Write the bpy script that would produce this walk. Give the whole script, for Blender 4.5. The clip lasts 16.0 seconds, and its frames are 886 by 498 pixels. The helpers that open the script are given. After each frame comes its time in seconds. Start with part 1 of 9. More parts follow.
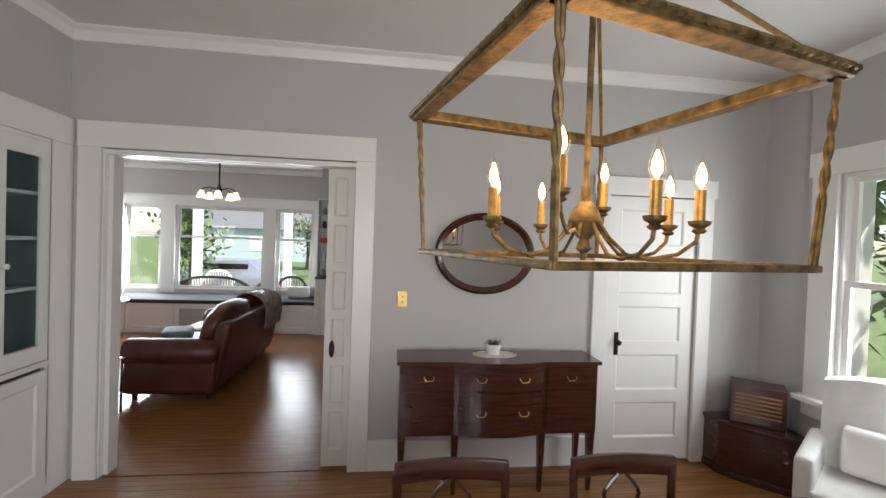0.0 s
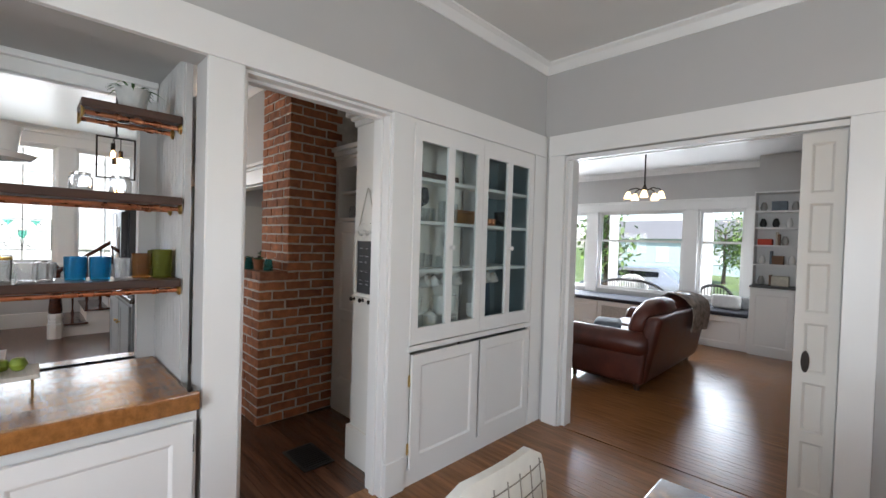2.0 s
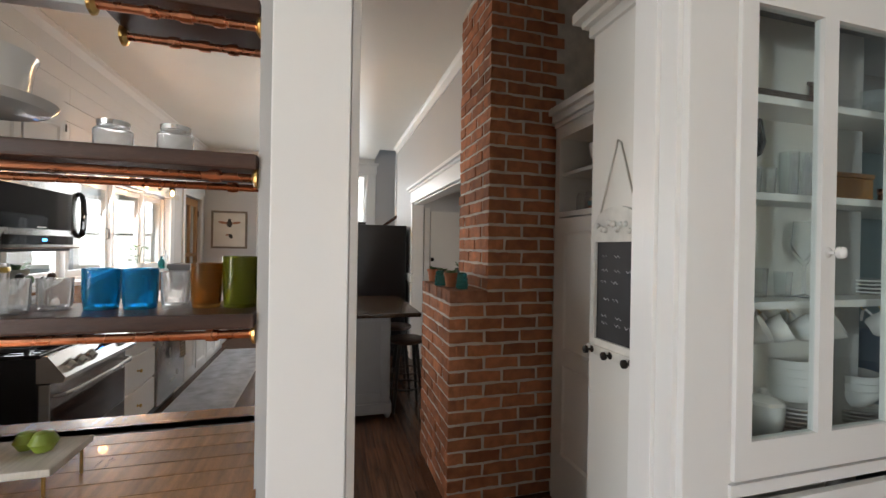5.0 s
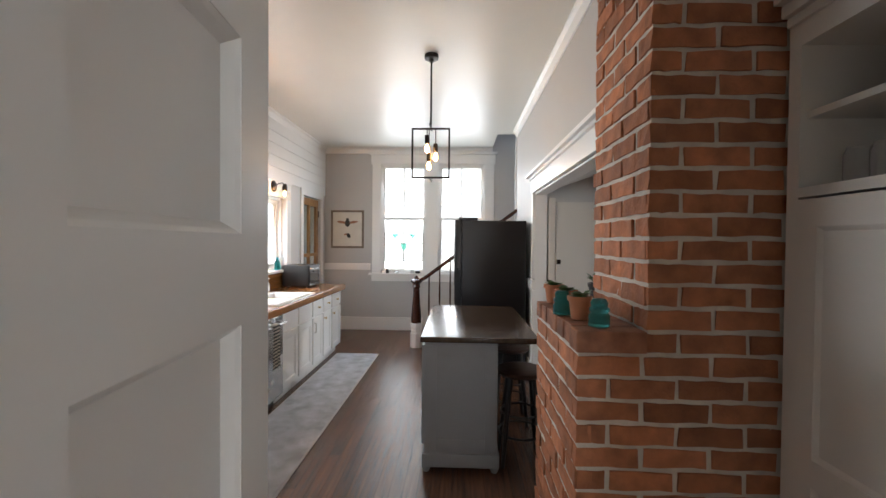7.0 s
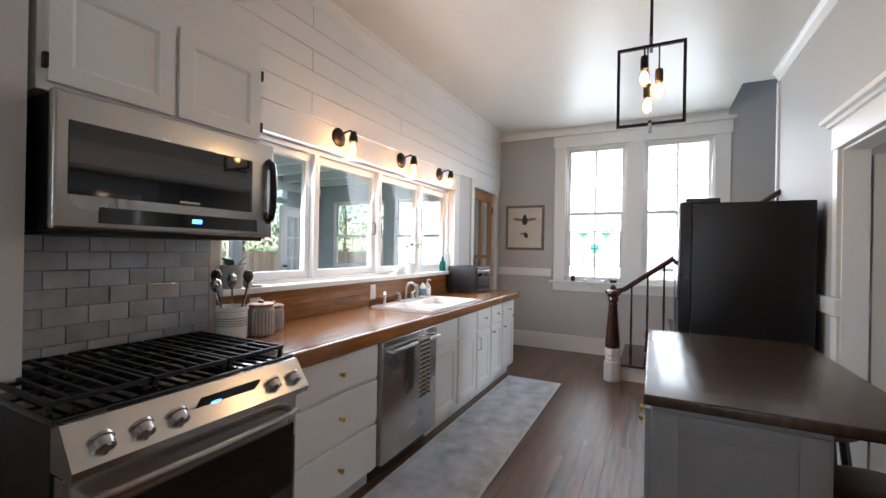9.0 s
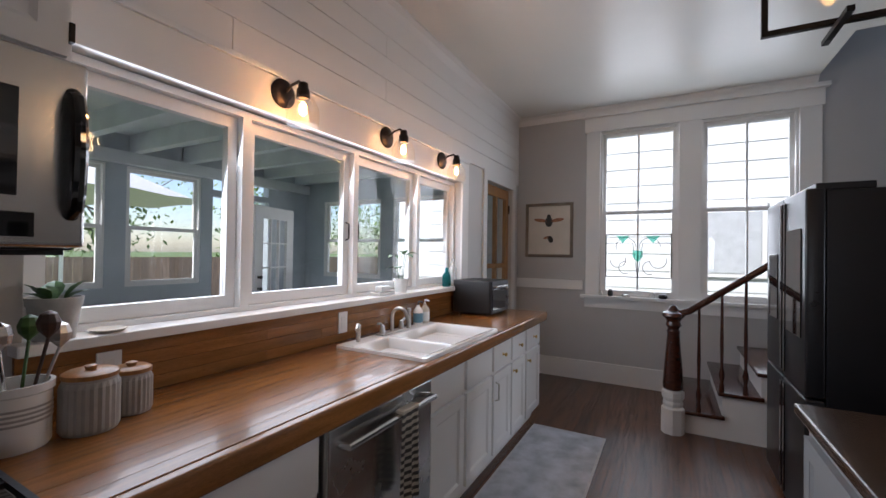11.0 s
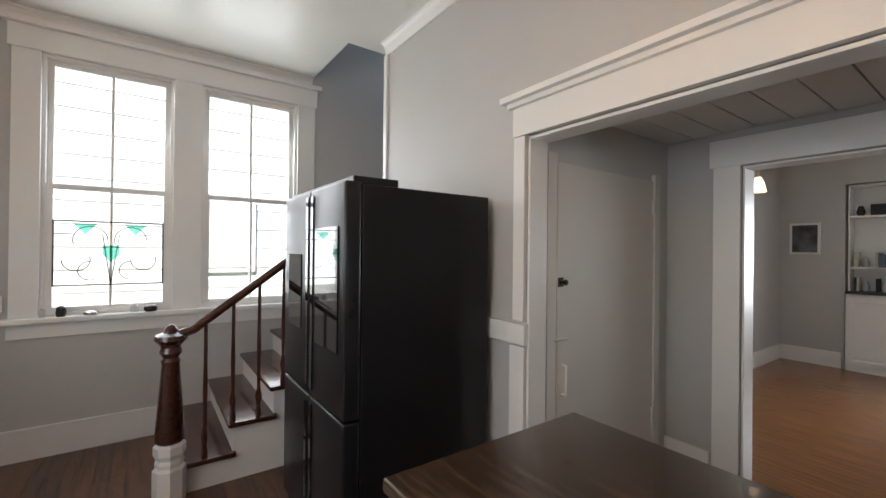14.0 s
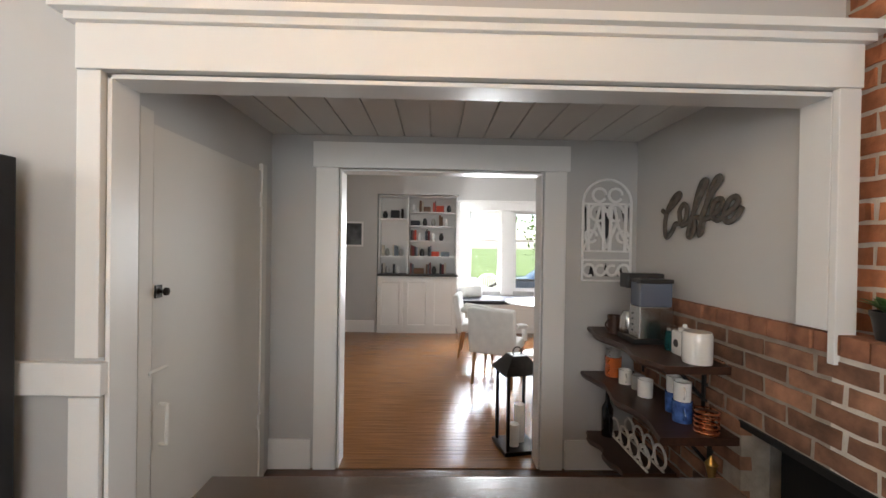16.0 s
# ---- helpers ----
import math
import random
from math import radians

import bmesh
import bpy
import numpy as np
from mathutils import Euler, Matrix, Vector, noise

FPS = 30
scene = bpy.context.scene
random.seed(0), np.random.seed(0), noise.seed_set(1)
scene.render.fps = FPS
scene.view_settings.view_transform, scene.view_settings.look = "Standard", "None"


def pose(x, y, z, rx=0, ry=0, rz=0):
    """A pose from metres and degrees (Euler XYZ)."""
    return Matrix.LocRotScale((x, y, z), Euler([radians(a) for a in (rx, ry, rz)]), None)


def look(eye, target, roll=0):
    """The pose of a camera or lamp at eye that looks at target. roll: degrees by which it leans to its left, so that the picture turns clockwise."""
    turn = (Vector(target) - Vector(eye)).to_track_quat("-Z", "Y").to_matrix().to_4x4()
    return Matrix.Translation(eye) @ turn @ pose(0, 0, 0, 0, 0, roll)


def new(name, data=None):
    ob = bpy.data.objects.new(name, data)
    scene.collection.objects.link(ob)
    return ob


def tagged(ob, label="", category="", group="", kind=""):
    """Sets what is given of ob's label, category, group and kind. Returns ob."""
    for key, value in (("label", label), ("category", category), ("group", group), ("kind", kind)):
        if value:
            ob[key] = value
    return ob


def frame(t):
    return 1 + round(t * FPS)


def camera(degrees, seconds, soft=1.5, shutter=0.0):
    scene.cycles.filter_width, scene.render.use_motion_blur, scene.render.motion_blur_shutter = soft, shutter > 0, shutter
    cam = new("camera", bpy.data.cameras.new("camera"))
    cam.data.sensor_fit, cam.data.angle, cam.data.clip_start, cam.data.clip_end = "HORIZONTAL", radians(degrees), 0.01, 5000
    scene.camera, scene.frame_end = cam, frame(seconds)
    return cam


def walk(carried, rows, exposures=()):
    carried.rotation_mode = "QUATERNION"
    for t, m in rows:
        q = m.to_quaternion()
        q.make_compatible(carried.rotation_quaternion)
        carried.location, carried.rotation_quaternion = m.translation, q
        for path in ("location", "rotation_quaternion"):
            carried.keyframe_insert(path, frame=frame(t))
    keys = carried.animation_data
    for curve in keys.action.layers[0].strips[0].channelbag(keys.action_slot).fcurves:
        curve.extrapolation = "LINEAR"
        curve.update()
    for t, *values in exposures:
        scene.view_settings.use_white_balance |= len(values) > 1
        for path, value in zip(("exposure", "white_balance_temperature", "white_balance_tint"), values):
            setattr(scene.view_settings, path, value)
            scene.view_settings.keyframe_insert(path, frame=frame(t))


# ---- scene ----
cam = camera(93.7, 16.0)
PATH = [
    (0, (0.361, 1.097, 1.695), (0.599, 3.082, 1.661), 2.0),
    (0.5, (0.33, 1.059, 1.636), (0.063, 3.041, 1.606), 1.9),
    (1, (0.258, 1.032, 1.582), (-0.495, 2.884, 1.55), 2.1),
    (1.5, (0.191, 1.03, 1.552), (-0.947, 2.674, 1.514), 1.7),
    (2, (0.128, 1.02, 1.514), (-1.284, 2.436, 1.477), 1.7),
    (2.5, (0.054, 1.037, 1.479), (-1.55, 2.232, 1.448), 1.2),
    (3, (-0.097, 1.056, 1.441), (-1.821, 2.071, 1.418), 1.2),
    (3.5, (-0.27, 1.114, 1.463), (-2.092, 1.938, 1.433), 1.2),
    (3.7, (-0.322, 1.156, 1.461), (-2.174, 1.911, 1.438), 1.2),
    (6, (-1.44, 1.917, 1.505), (-3.409, 2.273, 1.485), 0.7),
    (6.5, (-1.60, 1.93, 1.526), (-3.593, 2.092, 1.496), 0.6),
    (7, (-1.803, 1.921, 1.516), (-3.801, 1.843, 1.483), 0.5),
    (7.5, (-2.047, 1.914, 1.488), (-4.019, 1.586, 1.461), 0.8),
    (8, (-2.324, 1.848, 1.439), (-4.235, 1.257, 1.417), 0.7),
    (8.5, (-2.619, 1.77, 1.39), (-4.459, 0.987, 1.382), 0.8),
    (9, (-2.899, 1.701, 1.38), (-4.681, 0.794, 1.384), 1.0),
    (9.2, (-3.001, 1.668, 1.385), (-4.767, 0.73, 1.392), 0.9),
    (11.3, (-4.013, 1.173, 1.447), (-5.769, 0.216, 1.47), 0.8),
    (11.5, (-4.101, 1.105, 1.463), (-5.887, 0.204, 1.48), 1.0),
    (12, (-4.281, 1.063, 1.462), (-6.165, 0.394, 1.471), 1.0),
    (12.5, (-4.491, 1.091, 1.462), (-6.469, 0.796, 1.474), 0.8),
    (13, (-4.651, 1.136, 1.47), (-6.647, 1.261, 1.478), 0.8),
    (13.5, (-4.788, 1.162, 1.486), (-6.679, 1.814, 1.495), 0.5),
    (14, (-4.872, 1.185, 1.478), (-6.499, 2.349, 1.485), 0.6),
    (14.5, (-4.94, 1.233, 1.489), (-6.195, 2.79, 1.479), 0.6),
    (15, (-5.057, 1.319, 1.496), (-5.891, 3.137, 1.478), 0.9),
    (15.5, (-5.163, 1.328, 1.507), (-5.553, 3.289, 1.493), 0.9),
    (16, (-5.244, 1.354, 1.509), (-5.198, 3.353, 1.494), 0.9),
]
LIGHTING = [(0.0, 0.85, 6450, 10), (1.0, 1.12, 6350, 10), (1.5, 1.2, 6250, 10), (2.0, 1.12, 6100, 10), (3.5, 1.15, 6200, 10), (6.0, 1.2, 6600, 10), (6.5, 1.56, 6250, 10), (7.0, 1.5, 6200, 10), (8.0, 1.4, 5950, 10), (9.0, 1.36, 5900, 10),
            (11.5, 0.4, 5900, 16), (12.5, 0.62, 5850, 15), (14.0, 1.1, 6400, 10), (15.0, 1.53, 6500, 10), (16.0, 1.60, 6550, 10)]
walk(cam, [(t, look(eye, target, roll)) for t, eye, target, roll in PATH], LIGHTING)

# ---- light ----
world = bpy.data.worlds.new("sky")
scene.world = world
world.use_nodes = True
_nt = world.node_tree
_sky = _nt.nodes.new("ShaderNodeTexSky")
_sky.sky_type, _sky.sun_disc = "NISHITA", False
_sky.sun_elevation, _sky.sun_rotation = radians(47), radians(131)
_bg = _nt.nodes["Background"]
_bg.inputs["Strength"].default_value = 0.15
_nt.links.new(_sky.outputs[0], _bg.inputs[0])
_sun = new("sun", bpy.data.lights.new("sun", "SUN"))
_sun.data.energy, _sun.data.angle, _sun.data.color = 5.0, radians(0.6), (1.0, 0.95, 0.86)
_sun.matrix_world = look((7, -6, 10), (0, 0, 0))


def window_light(name, at, target, w, h, watts, color=(0.92, 0.96, 1.0)):
    lamp = new(name, bpy.data.lights.new(name, "AREA"))
    lamp.data.shape, lamp.data.size, lamp.data.size_y = "RECTANGLE", w, h
    lamp.data.energy, lamp.data.color = watts, color
    lamp.matrix_world = look(at, target)
    return lamp


window_light("daylight_stair_window", (-9.0, 1.47, 1.95), (-5, 1.47, 1.3), 1.7, 1.7, 18)
window_light("daylight_living_window", (-2.89, 9.43, 1.45), (-2.89, 5, 1.0), 1.5, 1.3, 24)
window_light("daylight_living_side", (-1.53, 9.43, 1.45), (-1.53, 5, 1.0), 0.6, 1.3, 10)
window_light("daylight_seat_window", (-4.25, 9.43, 1.45), (-5.4, 5, 0.6), 0.6, 1.4, 58)
window_light("daylight_dining_window", (3.43, 2.97, 1.45), (0, 2.6, 1.0), 1.0, 1.4, 20)
# fill lamp added at an invented south window to brighten the dining room
window_light("fill_dining_south", (-0.15, -1.12, 1.5), (0.4, 2.0, 1.2), 1.5, 1.3, 36)
window_light("daylight_porch_window", (-5.8, -0.54, 1.65), (-5.8, 2, 1.0), 2.6, 0.85, 19)


# ---- materials ----
def mat(name, color, rough=0.5, metal=0.0, var=0.08, scale=6.0, bump=0.0, bump_scale=60.0, grain=None, random_var=0.0, coat=0.0, streak=0.0, rvar=0.2):
    m = bpy.data.materials.new(name)
    m.use_nodes = True
    n, l = m.node_tree.nodes, m.node_tree.links
    p = n["Principled BSDF"]
    p.inputs["Metallic"].default_value = metal
    p.inputs["Coat Weight"].default_value = coat
    tc = n.new("ShaderNodeNewGeometry")
    src = tc.outputs["Position"]
    mapping = n.new("ShaderNodeMapping")
    l.new(src, mapping.inputs[0])
    if grain:
        mapping.inputs["Scale"].default_value = grain
    info = n.new("ShaderNodeObjectInfo")
    if random_var:
        add = n.new("ShaderNodeVectorMath")
        add.operation = "MULTIPLY_ADD"
        comb = n.new("ShaderNodeCombineXYZ")
        for i in range(3):
            l.new(info.outputs["Random"], comb.inputs[i])
        l.new(comb.outputs[0], add.inputs[0])
        add.inputs[1].default_value = (37, 53, 71)
        l.new(src, add.inputs[2])
        l.new(add.outputs[0], mapping.inputs[0])
    big = n.new("ShaderNodeTexNoise")
    big.inputs["Scale"].default_value, big.inputs["Detail"].default_value = scale, 6
    l.new(mapping.outputs[0], big.inputs["Vector"])
    ramp = n.new("ShaderNodeValToRGB")
    ramp.color_ramp.elements[0].position, ramp.color_ramp.elements[1].position = 0.3, 0.72
    c = Vector(color)
    ramp.color_ramp.elements[0].color = (*[max(0, v * (1 - var)) for v in c], 1)
    ramp.color_ramp.elements[1].color = (*[min(1, v * (1 + var)) for v in c], 1)
    l.new(big.outputs[0], ramp.inputs[0])
    out = ramp.outputs[0]
    fine = n.new("ShaderNodeTexNoise")
    fine.inputs["Scale"].default_value, fine.inputs["Detail"].default_value = bump_scale, 4
    l.new(mapping.outputs[0], fine.inputs["Vector"])
    if streak:
        mx = n.new("ShaderNodeMixRGB")
        mx.blend_type, mx.inputs[0].default_value = "MULTIPLY", streak
        r2 = n.new("ShaderNodeValToRGB")
        r2.color_ramp.elements[0].position, r2.color_ramp.elements[1].position = 0.35, 0.62
        r2.color_ramp.elements[0].color = (0.45, 0.4, 0.36, 1)
        l.new(fine.outputs[0], r2.inputs[0])
        l.new(out, mx.inputs[1])
        l.new(r2.outputs[0], mx.inputs[2])
        out = mx.outputs[0]
    if random_var:
        hsv = n.new("ShaderNodeHueSaturation")
        mr = n.new("ShaderNodeMapRange")
        mr.inputs["To Min"].default_value, mr.inputs["To Max"].default_value = 1 - random_var, 1 + random_var
        l.new(info.outputs["Random"], mr.inputs[0])
        l.new(mr.outputs[0], hsv.inputs["Value"])
        l.new(out, hsv.inputs["Color"])
        out = hsv.outputs[0]
    l.new(out, p.inputs["Base Color"])
    rr = n.new("ShaderNodeMapRange")
    rr.inputs["To Min"].default_value, rr.inputs["To Max"].default_value = max(0.02, rough * (1 - rvar)), min(1, rough * (1 + rvar))
    l.new(big.outputs[0], rr.inputs[0])
    l.new(rr.outputs[0], p.inputs["Roughness"])
    if bump:
        b = n.new("ShaderNodeBump")
        b.inputs["Strength"].default_value, b.inputs["Distance"].default_value = bump, 0.004
        l.new(fine.outputs[0], b.inputs["Height"])
        l.new(b.outputs[0], p.inputs["Normal"])
    return m


def glass(name, color=(1, 1, 1), rough=0.0):
    """Thin pane: clear, with a mirror sheen that grows at grazing angles."""
    m = bpy.data.materials.new(name)
    m.use_nodes = True
    n, l = m.node_tree.nodes, m.node_tree.links
    n.remove(n["Principled BSDF"])
    t, g, mx, f, pw, ma = n.new("ShaderNodeBsdfTransparent"), n.new("ShaderNodeBsdfGlossy"), n.new("ShaderNodeMixShader"), n.new("ShaderNodeLayerWeight"), n.new("ShaderNodeMath"), n.new("ShaderNodeMath")
    t.inputs[0].default_value = (*color, 1)
    g.inputs["Roughness"].default_value = rough + 0.01
    f.inputs["Blend"].default_value = 0.5
    pw.operation, pw.inputs[1].default_value = "POWER", 4.0
    ma.operation, ma.inputs[1].default_value, ma.inputs[2].default_value = "MULTIPLY_ADD", 0.4, 0.03
    l.new(f.outputs["Facing"], pw.inputs[0])
    l.new(pw.outputs[0], ma.inputs[0])
    l.new(ma.outputs[0], mx.inputs[0])
    l.new(t.outputs[0], mx.inputs[1])
    l.new(g.outputs[0], mx.inputs[2])
    l.new(mx.outputs[0], n["Material Output"].inputs[0])
    return m


def solid_glass(name, color, rough=0.02):
    m = bpy.data.materials.new(name)
    m.use_nodes = True
    p = m.node_tree.nodes["Principled BSDF"]
    p.inputs["Base Color"].default_value = (*color, 1)
    p.inputs["Roughness"].default_value = rough
    p.inputs["Transmission Weight"].default_value = 0.85
    p.inputs["IOR"].default_value = 1.2
    return m


def glow(name, color, strength):
    m = bpy.data.materials.new(name)
    m.use_nodes = True
    p = m.node_tree.nodes["Principled BSDF"]
    p.inputs["Base Color"].default_value = (*color, 1)
    p.inputs["Emission Color"].default_value = (*color, 1)
    p.inputs["Emission Strength"].default_value = strength
    return m


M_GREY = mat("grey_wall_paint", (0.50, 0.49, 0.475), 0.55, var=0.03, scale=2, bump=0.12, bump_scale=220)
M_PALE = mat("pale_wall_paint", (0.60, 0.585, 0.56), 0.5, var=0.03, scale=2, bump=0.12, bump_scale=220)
M_WHITE = mat("white_trim_paint", (0.80, 0.79, 0.765), 0.33, var=0.012, scale=3, bump=0.03, bump_scale=90, rvar=0.02)
M_CREAM = mat("cream_door_paint", (0.72, 0.70, 0.65), 0.5, var=0.015, scale=3, bump=0.03, bump_scale=80, rvar=0.02)
M_CEIL = mat("ceiling_paint", (0.70, 0.69, 0.665), 0.5, var=0.03, scale=2, bump=0.1, bump_scale=120)
M_CEIL_K = mat("glossy_ceiling_paint", (0.74, 0.73, 0.68), 0.36, var=0.03, scale=1.2, bump=0.6, bump_scale=4)
M_OAK = mat("oak_floor", (0.26, 0.115, 0.04), 0.16, var=0.28, scale=3, bump=0.12, bump_scale=90, grain=(1, 14, 1), random_var=0.18, streak=0.25)
M_OAK_J = mat("oak_floor_far", (0.28, 0.12, 0.04), 0.17, var=0.35, scale=4, bump=0.12, bump_scale=90, grain=(0.6, 17, 1), streak=0.25)
M_KFLOOR = mat("dark_floorboard", (0.115, 0.055, 0.032), 0.24, var=0.35, scale=3, bump=0.2, bump_scale=90, grain=(1, 14, 1), random_var=0.22, streak=0.3)
M_BUTCHER = mat("oak_worktop", (0.30, 0.125, 0.033), 0.24, var=0.25, scale=3, bump=0.08, bump_scale=60, grain=(1.2, 16, 12), streak=0.45, random_var=0.18, coat=0.3)
M_MAHOG = mat("mahogany", (0.058, 0.018, 0.010), 0.25, var=0.35, scale=5, bump=0.08, bump_scale=60, grain=(1, 4, 10), streak=0.3, coat=0.3)
M_DARKWOOD = mat("dark_stained_wood", (0.055, 0.024, 0.014), 0.4, var=0.35, scale=5, bump=0.3, bump_scale=60, grain=(10, 1, 10), streak=0.4)
M_HONEY = mat("honey_wood", (0.34, 0.16, 0.05), 0.35, var=0.25, scale=5, bump=0.1, bump_scale=60, grain=(10, 10, 1), streak=0.35)
M_BRICK = mat("brick_clay", (0.40, 0.155, 0.072), 0.85, var=0.32, scale=14, bump=0.9, bump_scale=70, random_var=0.28)
M_MORTAR = mat("mortar", (0.64, 0.60, 0.53), 0.95, var=0.18, scale=12, bump=0.9, bump_scale=110)
M_STEEL = mat("stainless_steel", (0.55, 0.54, 0.52), 0.26, 1.0, var=0.03, scale=4, bump=0)
M_BLACKSTEEL = mat("black_stainless", (0.012, 0.012, 0.014), 0.3, 0.2, var=0.1, scale=4)
M_BLACKGLASS = mat("black_glass", (0.006, 0.006, 0.007), 0.05, var=0.05, coat=0.5)
M_BLACK = mat("black_paint", (0.018, 0.017, 0.016), 0.4, var=0.15, scale=10)
M_IRON = mat("cast_iron", (0.014, 0.014, 0.014), 0.55, 0.2, var=0.2, scale=30, bump=0.3, bump_scale=150)
M_BRONZE = mat("dark_bronze", (0.03, 0.024, 0.02), 0.38, 0.8, var=0.2, scale=30)
M_BRASS = mat("aged_brass", (0.62, 0.42, 0.15), 0.3, 1.0, var=0.15, scale=30)
M_GILT = mat("distressed_gilt", (0.20, 0.135, 0.055), 0.5, 0.55, var=0.65, scale=35, bump=0.5, bump_scale=120)
M_SLEEVE = mat("gilt_candle_sleeve", (0.50, 0.27, 0.07), 0.45, 0.5, var=0.35, scale=40, bump=0.3)
M_COPPER = mat("copper_pipe", (0.72, 0.30, 0.16), 0.28, 1.0, var=0.15, scale=20)
M_NICKEL = mat("brushed_nickel", (0.55, 0.52, 0.47), 0.3, 1.0, var=0.06)
M_PORC = mat("white_porcelain", (0.82, 0.81, 0.78), 0.09, var=0.02, coat=0.4)
M_CERAM = mat("grey_ceramic", (0.34, 0.33, 0.31), 0.4, var=0.1, scale=20)
M_TILE = mat("grey_glazed_tile", (0.47, 0.48, 0.485), 0.1, var=0.15, scale=9, bump=0.7, bump_scale=16, random_var=0.15, coat=0.5)
M_GROUT = mat("grout", (0.33, 0.32, 0.31), 0.9, var=0.05)
M_LEATHER = mat("brown_leather", (0.085, 0.019, 0.010), 0.38, var=0.3, scale=7, bump=0.25, bump_scale=70)
M_BLUEGREY = mat("grey_island_paint", (0.30, 0.31, 0.31), 0.4, var=0.05, scale=4, bump=0.1)
M_ISLTOP = mat("dark_walnut_top", (0.062, 0.038, 0.024), 0.2, var=0.35, scale=3, bump=0.1, bump_scale=60, grain=(1.5, 14, 1), streak=0.4, coat=0.2)
M_CLEAR = glass("window_glass")
M_CABGLASS = glass("cabinet_glass", (0.90, 0.95, 0.95))
M_MIRROR = mat("mirror_silver", (0.9, 0.9, 0.9), 0.02, 1.0, var=0.0)
M_LINEN = mat("white_linen", (0.72, 0.71, 0.68), 0.95, var=0.06, scale=12, bump=0.5, bump_scale=260)
M_TERRA = mat("terracotta", (0.42, 0.16, 0.075), 0.85, var=0.15, scale=20, bump=0.3)
M_LEAF = mat("leaf_green", (0.055, 0.13, 0.03), 0.4, var=0.4, scale=30)
M_LEAF2 = mat("tree_foliage", (0.12, 0.20, 0.04), 0.6, var=0.5, scale=1.5)
M_SOIL = mat("potting_soil", (0.03, 0.022, 0.016), 1.0, var=0.4, scale=60, bump=0.8)
M_BULB = glow("bulb_glow", (1.0, 0.52, 0.16), 22.0)
M_BULB_W = glow("frosted_shade_glow", (1.0, 0.72, 0.42), 1.6)
M_BULBGLASS = glass("bulb_glass", (1.0, 0.96, 0.9))
M_CUPB = mat("cabinet_interior", (0.17, 0.22, 0.235), 0.5, var=0.05)


# ---- building helpers ----
def box(bm, x0, x1, y0, y1, z0, z1):
    x0, x1, y0, y1, z0, z1 = min(x0, x1), max(x0, x1), min(y0, y1), max(y0, y1), min(z0, z1), max(z0, z1)
    v = [bm.verts.new(p) for p in ((x0, y0, z0), (x1, y0, z0), (x1, y1, z0), (x0, y1, z0), (x0, y0, z1), (x1, y0, z1), (x1, y1, z1), (x0, y1, z1))]
    for f in ((3, 2, 1, 0), (4, 5, 6, 7), (0, 1, 5, 4), (1, 2, 6, 5), (2, 3, 7, 6), (3, 0, 4, 7)):
        bm.faces.new([v[i] for i in f])
    return v


def bevelled(bm, w=0.004, seg=2):
    bmesh.ops.bevel(bm, geom=list(bm.edges), offset=w, segments=seg, profile=0.6, affect="EDGES", clamp_overlap=True)
    return bm


def bx(x0, x1, y0, y1, z0, z1, bev=0.0, seg=2):
    bm = bmesh.new()
    box(bm, x0, x1, y0, y1, z0, z1)
    return bevelled(bm, bev, seg) if bev else bm


def lathe(profile, seg=20, at=(0, 0, 0), bm=None, axis="z"):
    """A body of revolution from (radius, height) pairs."""
    bm = bm or bmesh.new()
    rings = []
    for r, h in profile:
        ring = []
        for i in range(seg):
            a = 2 * math.pi * i / seg
            u, v = r * math.cos(a), r * math.sin(a)
            p = {"z": (u, v, h), "y": (u, h, v), "x": (h, u, v)}[axis]
            ring.append(bm.verts.new((p[0] + at[0], p[1] + at[1], p[2] + at[2])))
        rings.append(ring)
    for a, b in zip(rings, rings[1:]):
        for i in range(seg):
            j = (i + 1) % seg
            bm.faces.new((a[i], a[j], b[j], b[i]))
    for ring, flip in ((rings[0], True), (rings[-1], False)):
        bm.faces.new(ring[::-1] if flip else ring)
    bmesh.ops.recalc_face_normals(bm, faces=bm.faces[:])
    return bm


def tube(points, r, seg=8, bm=None, taper=1.0):
    """A round bar that follows the points."""
    bm = bm or bmesh.new()
    pts = [Vector(p) for p in points]
    rings, up = [], None
    for i, p in enumerate(pts):
        d = (pts[min(i + 1, len(pts) - 1)] - pts[max(i - 1, 0)]).normalized()
        if up is None:
            up = Vector((0, 0, 1)) if abs(d.z) < 0.9 else Vector((1, 0, 0))
        s = d.cross(up).normalized()
        up = s.cross(d).normalized()
        rr = r * (1 + (taper - 1) * i / max(1, len(pts) - 1))
        rings.append([bm.verts.new(p + rr * (math.cos(2 * math.pi * k / seg) * s + math.sin(2 * math.pi * k / seg) * up)) for k in range(seg)])
    for a, b in zip(rings, rings[1:]):
        for k in range(seg):
            j = (k + 1) % seg
            bm.faces.new((a[k], a[j], b[j], b[k]))
    bm.faces.new(rings[0][::-1])
    bm.faces.new(rings[-1])
    bmesh.ops.recalc_face_normals(bm, faces=bm.faces[:])
    return bm


def arc(c, r, a0, a1, n=10, plane="xz"):
    out = []
    for i in range(n + 1):
        a = radians(a0 + (a1 - a0) * i / n)
        u, v = r * math.cos(a), r * math.sin(a)
        out.append({"xz": (c[0] + u, c[1], c[2] + v), "yz": (c[0], c[1] + u, c[2] + v), "xy": (c[0] + u, c[1] + v, c[2])}[plane])
    return out


def moved(bm, m):
    bmesh.ops.transform(bm, matrix=m, verts=bm.verts[:])
    return bm


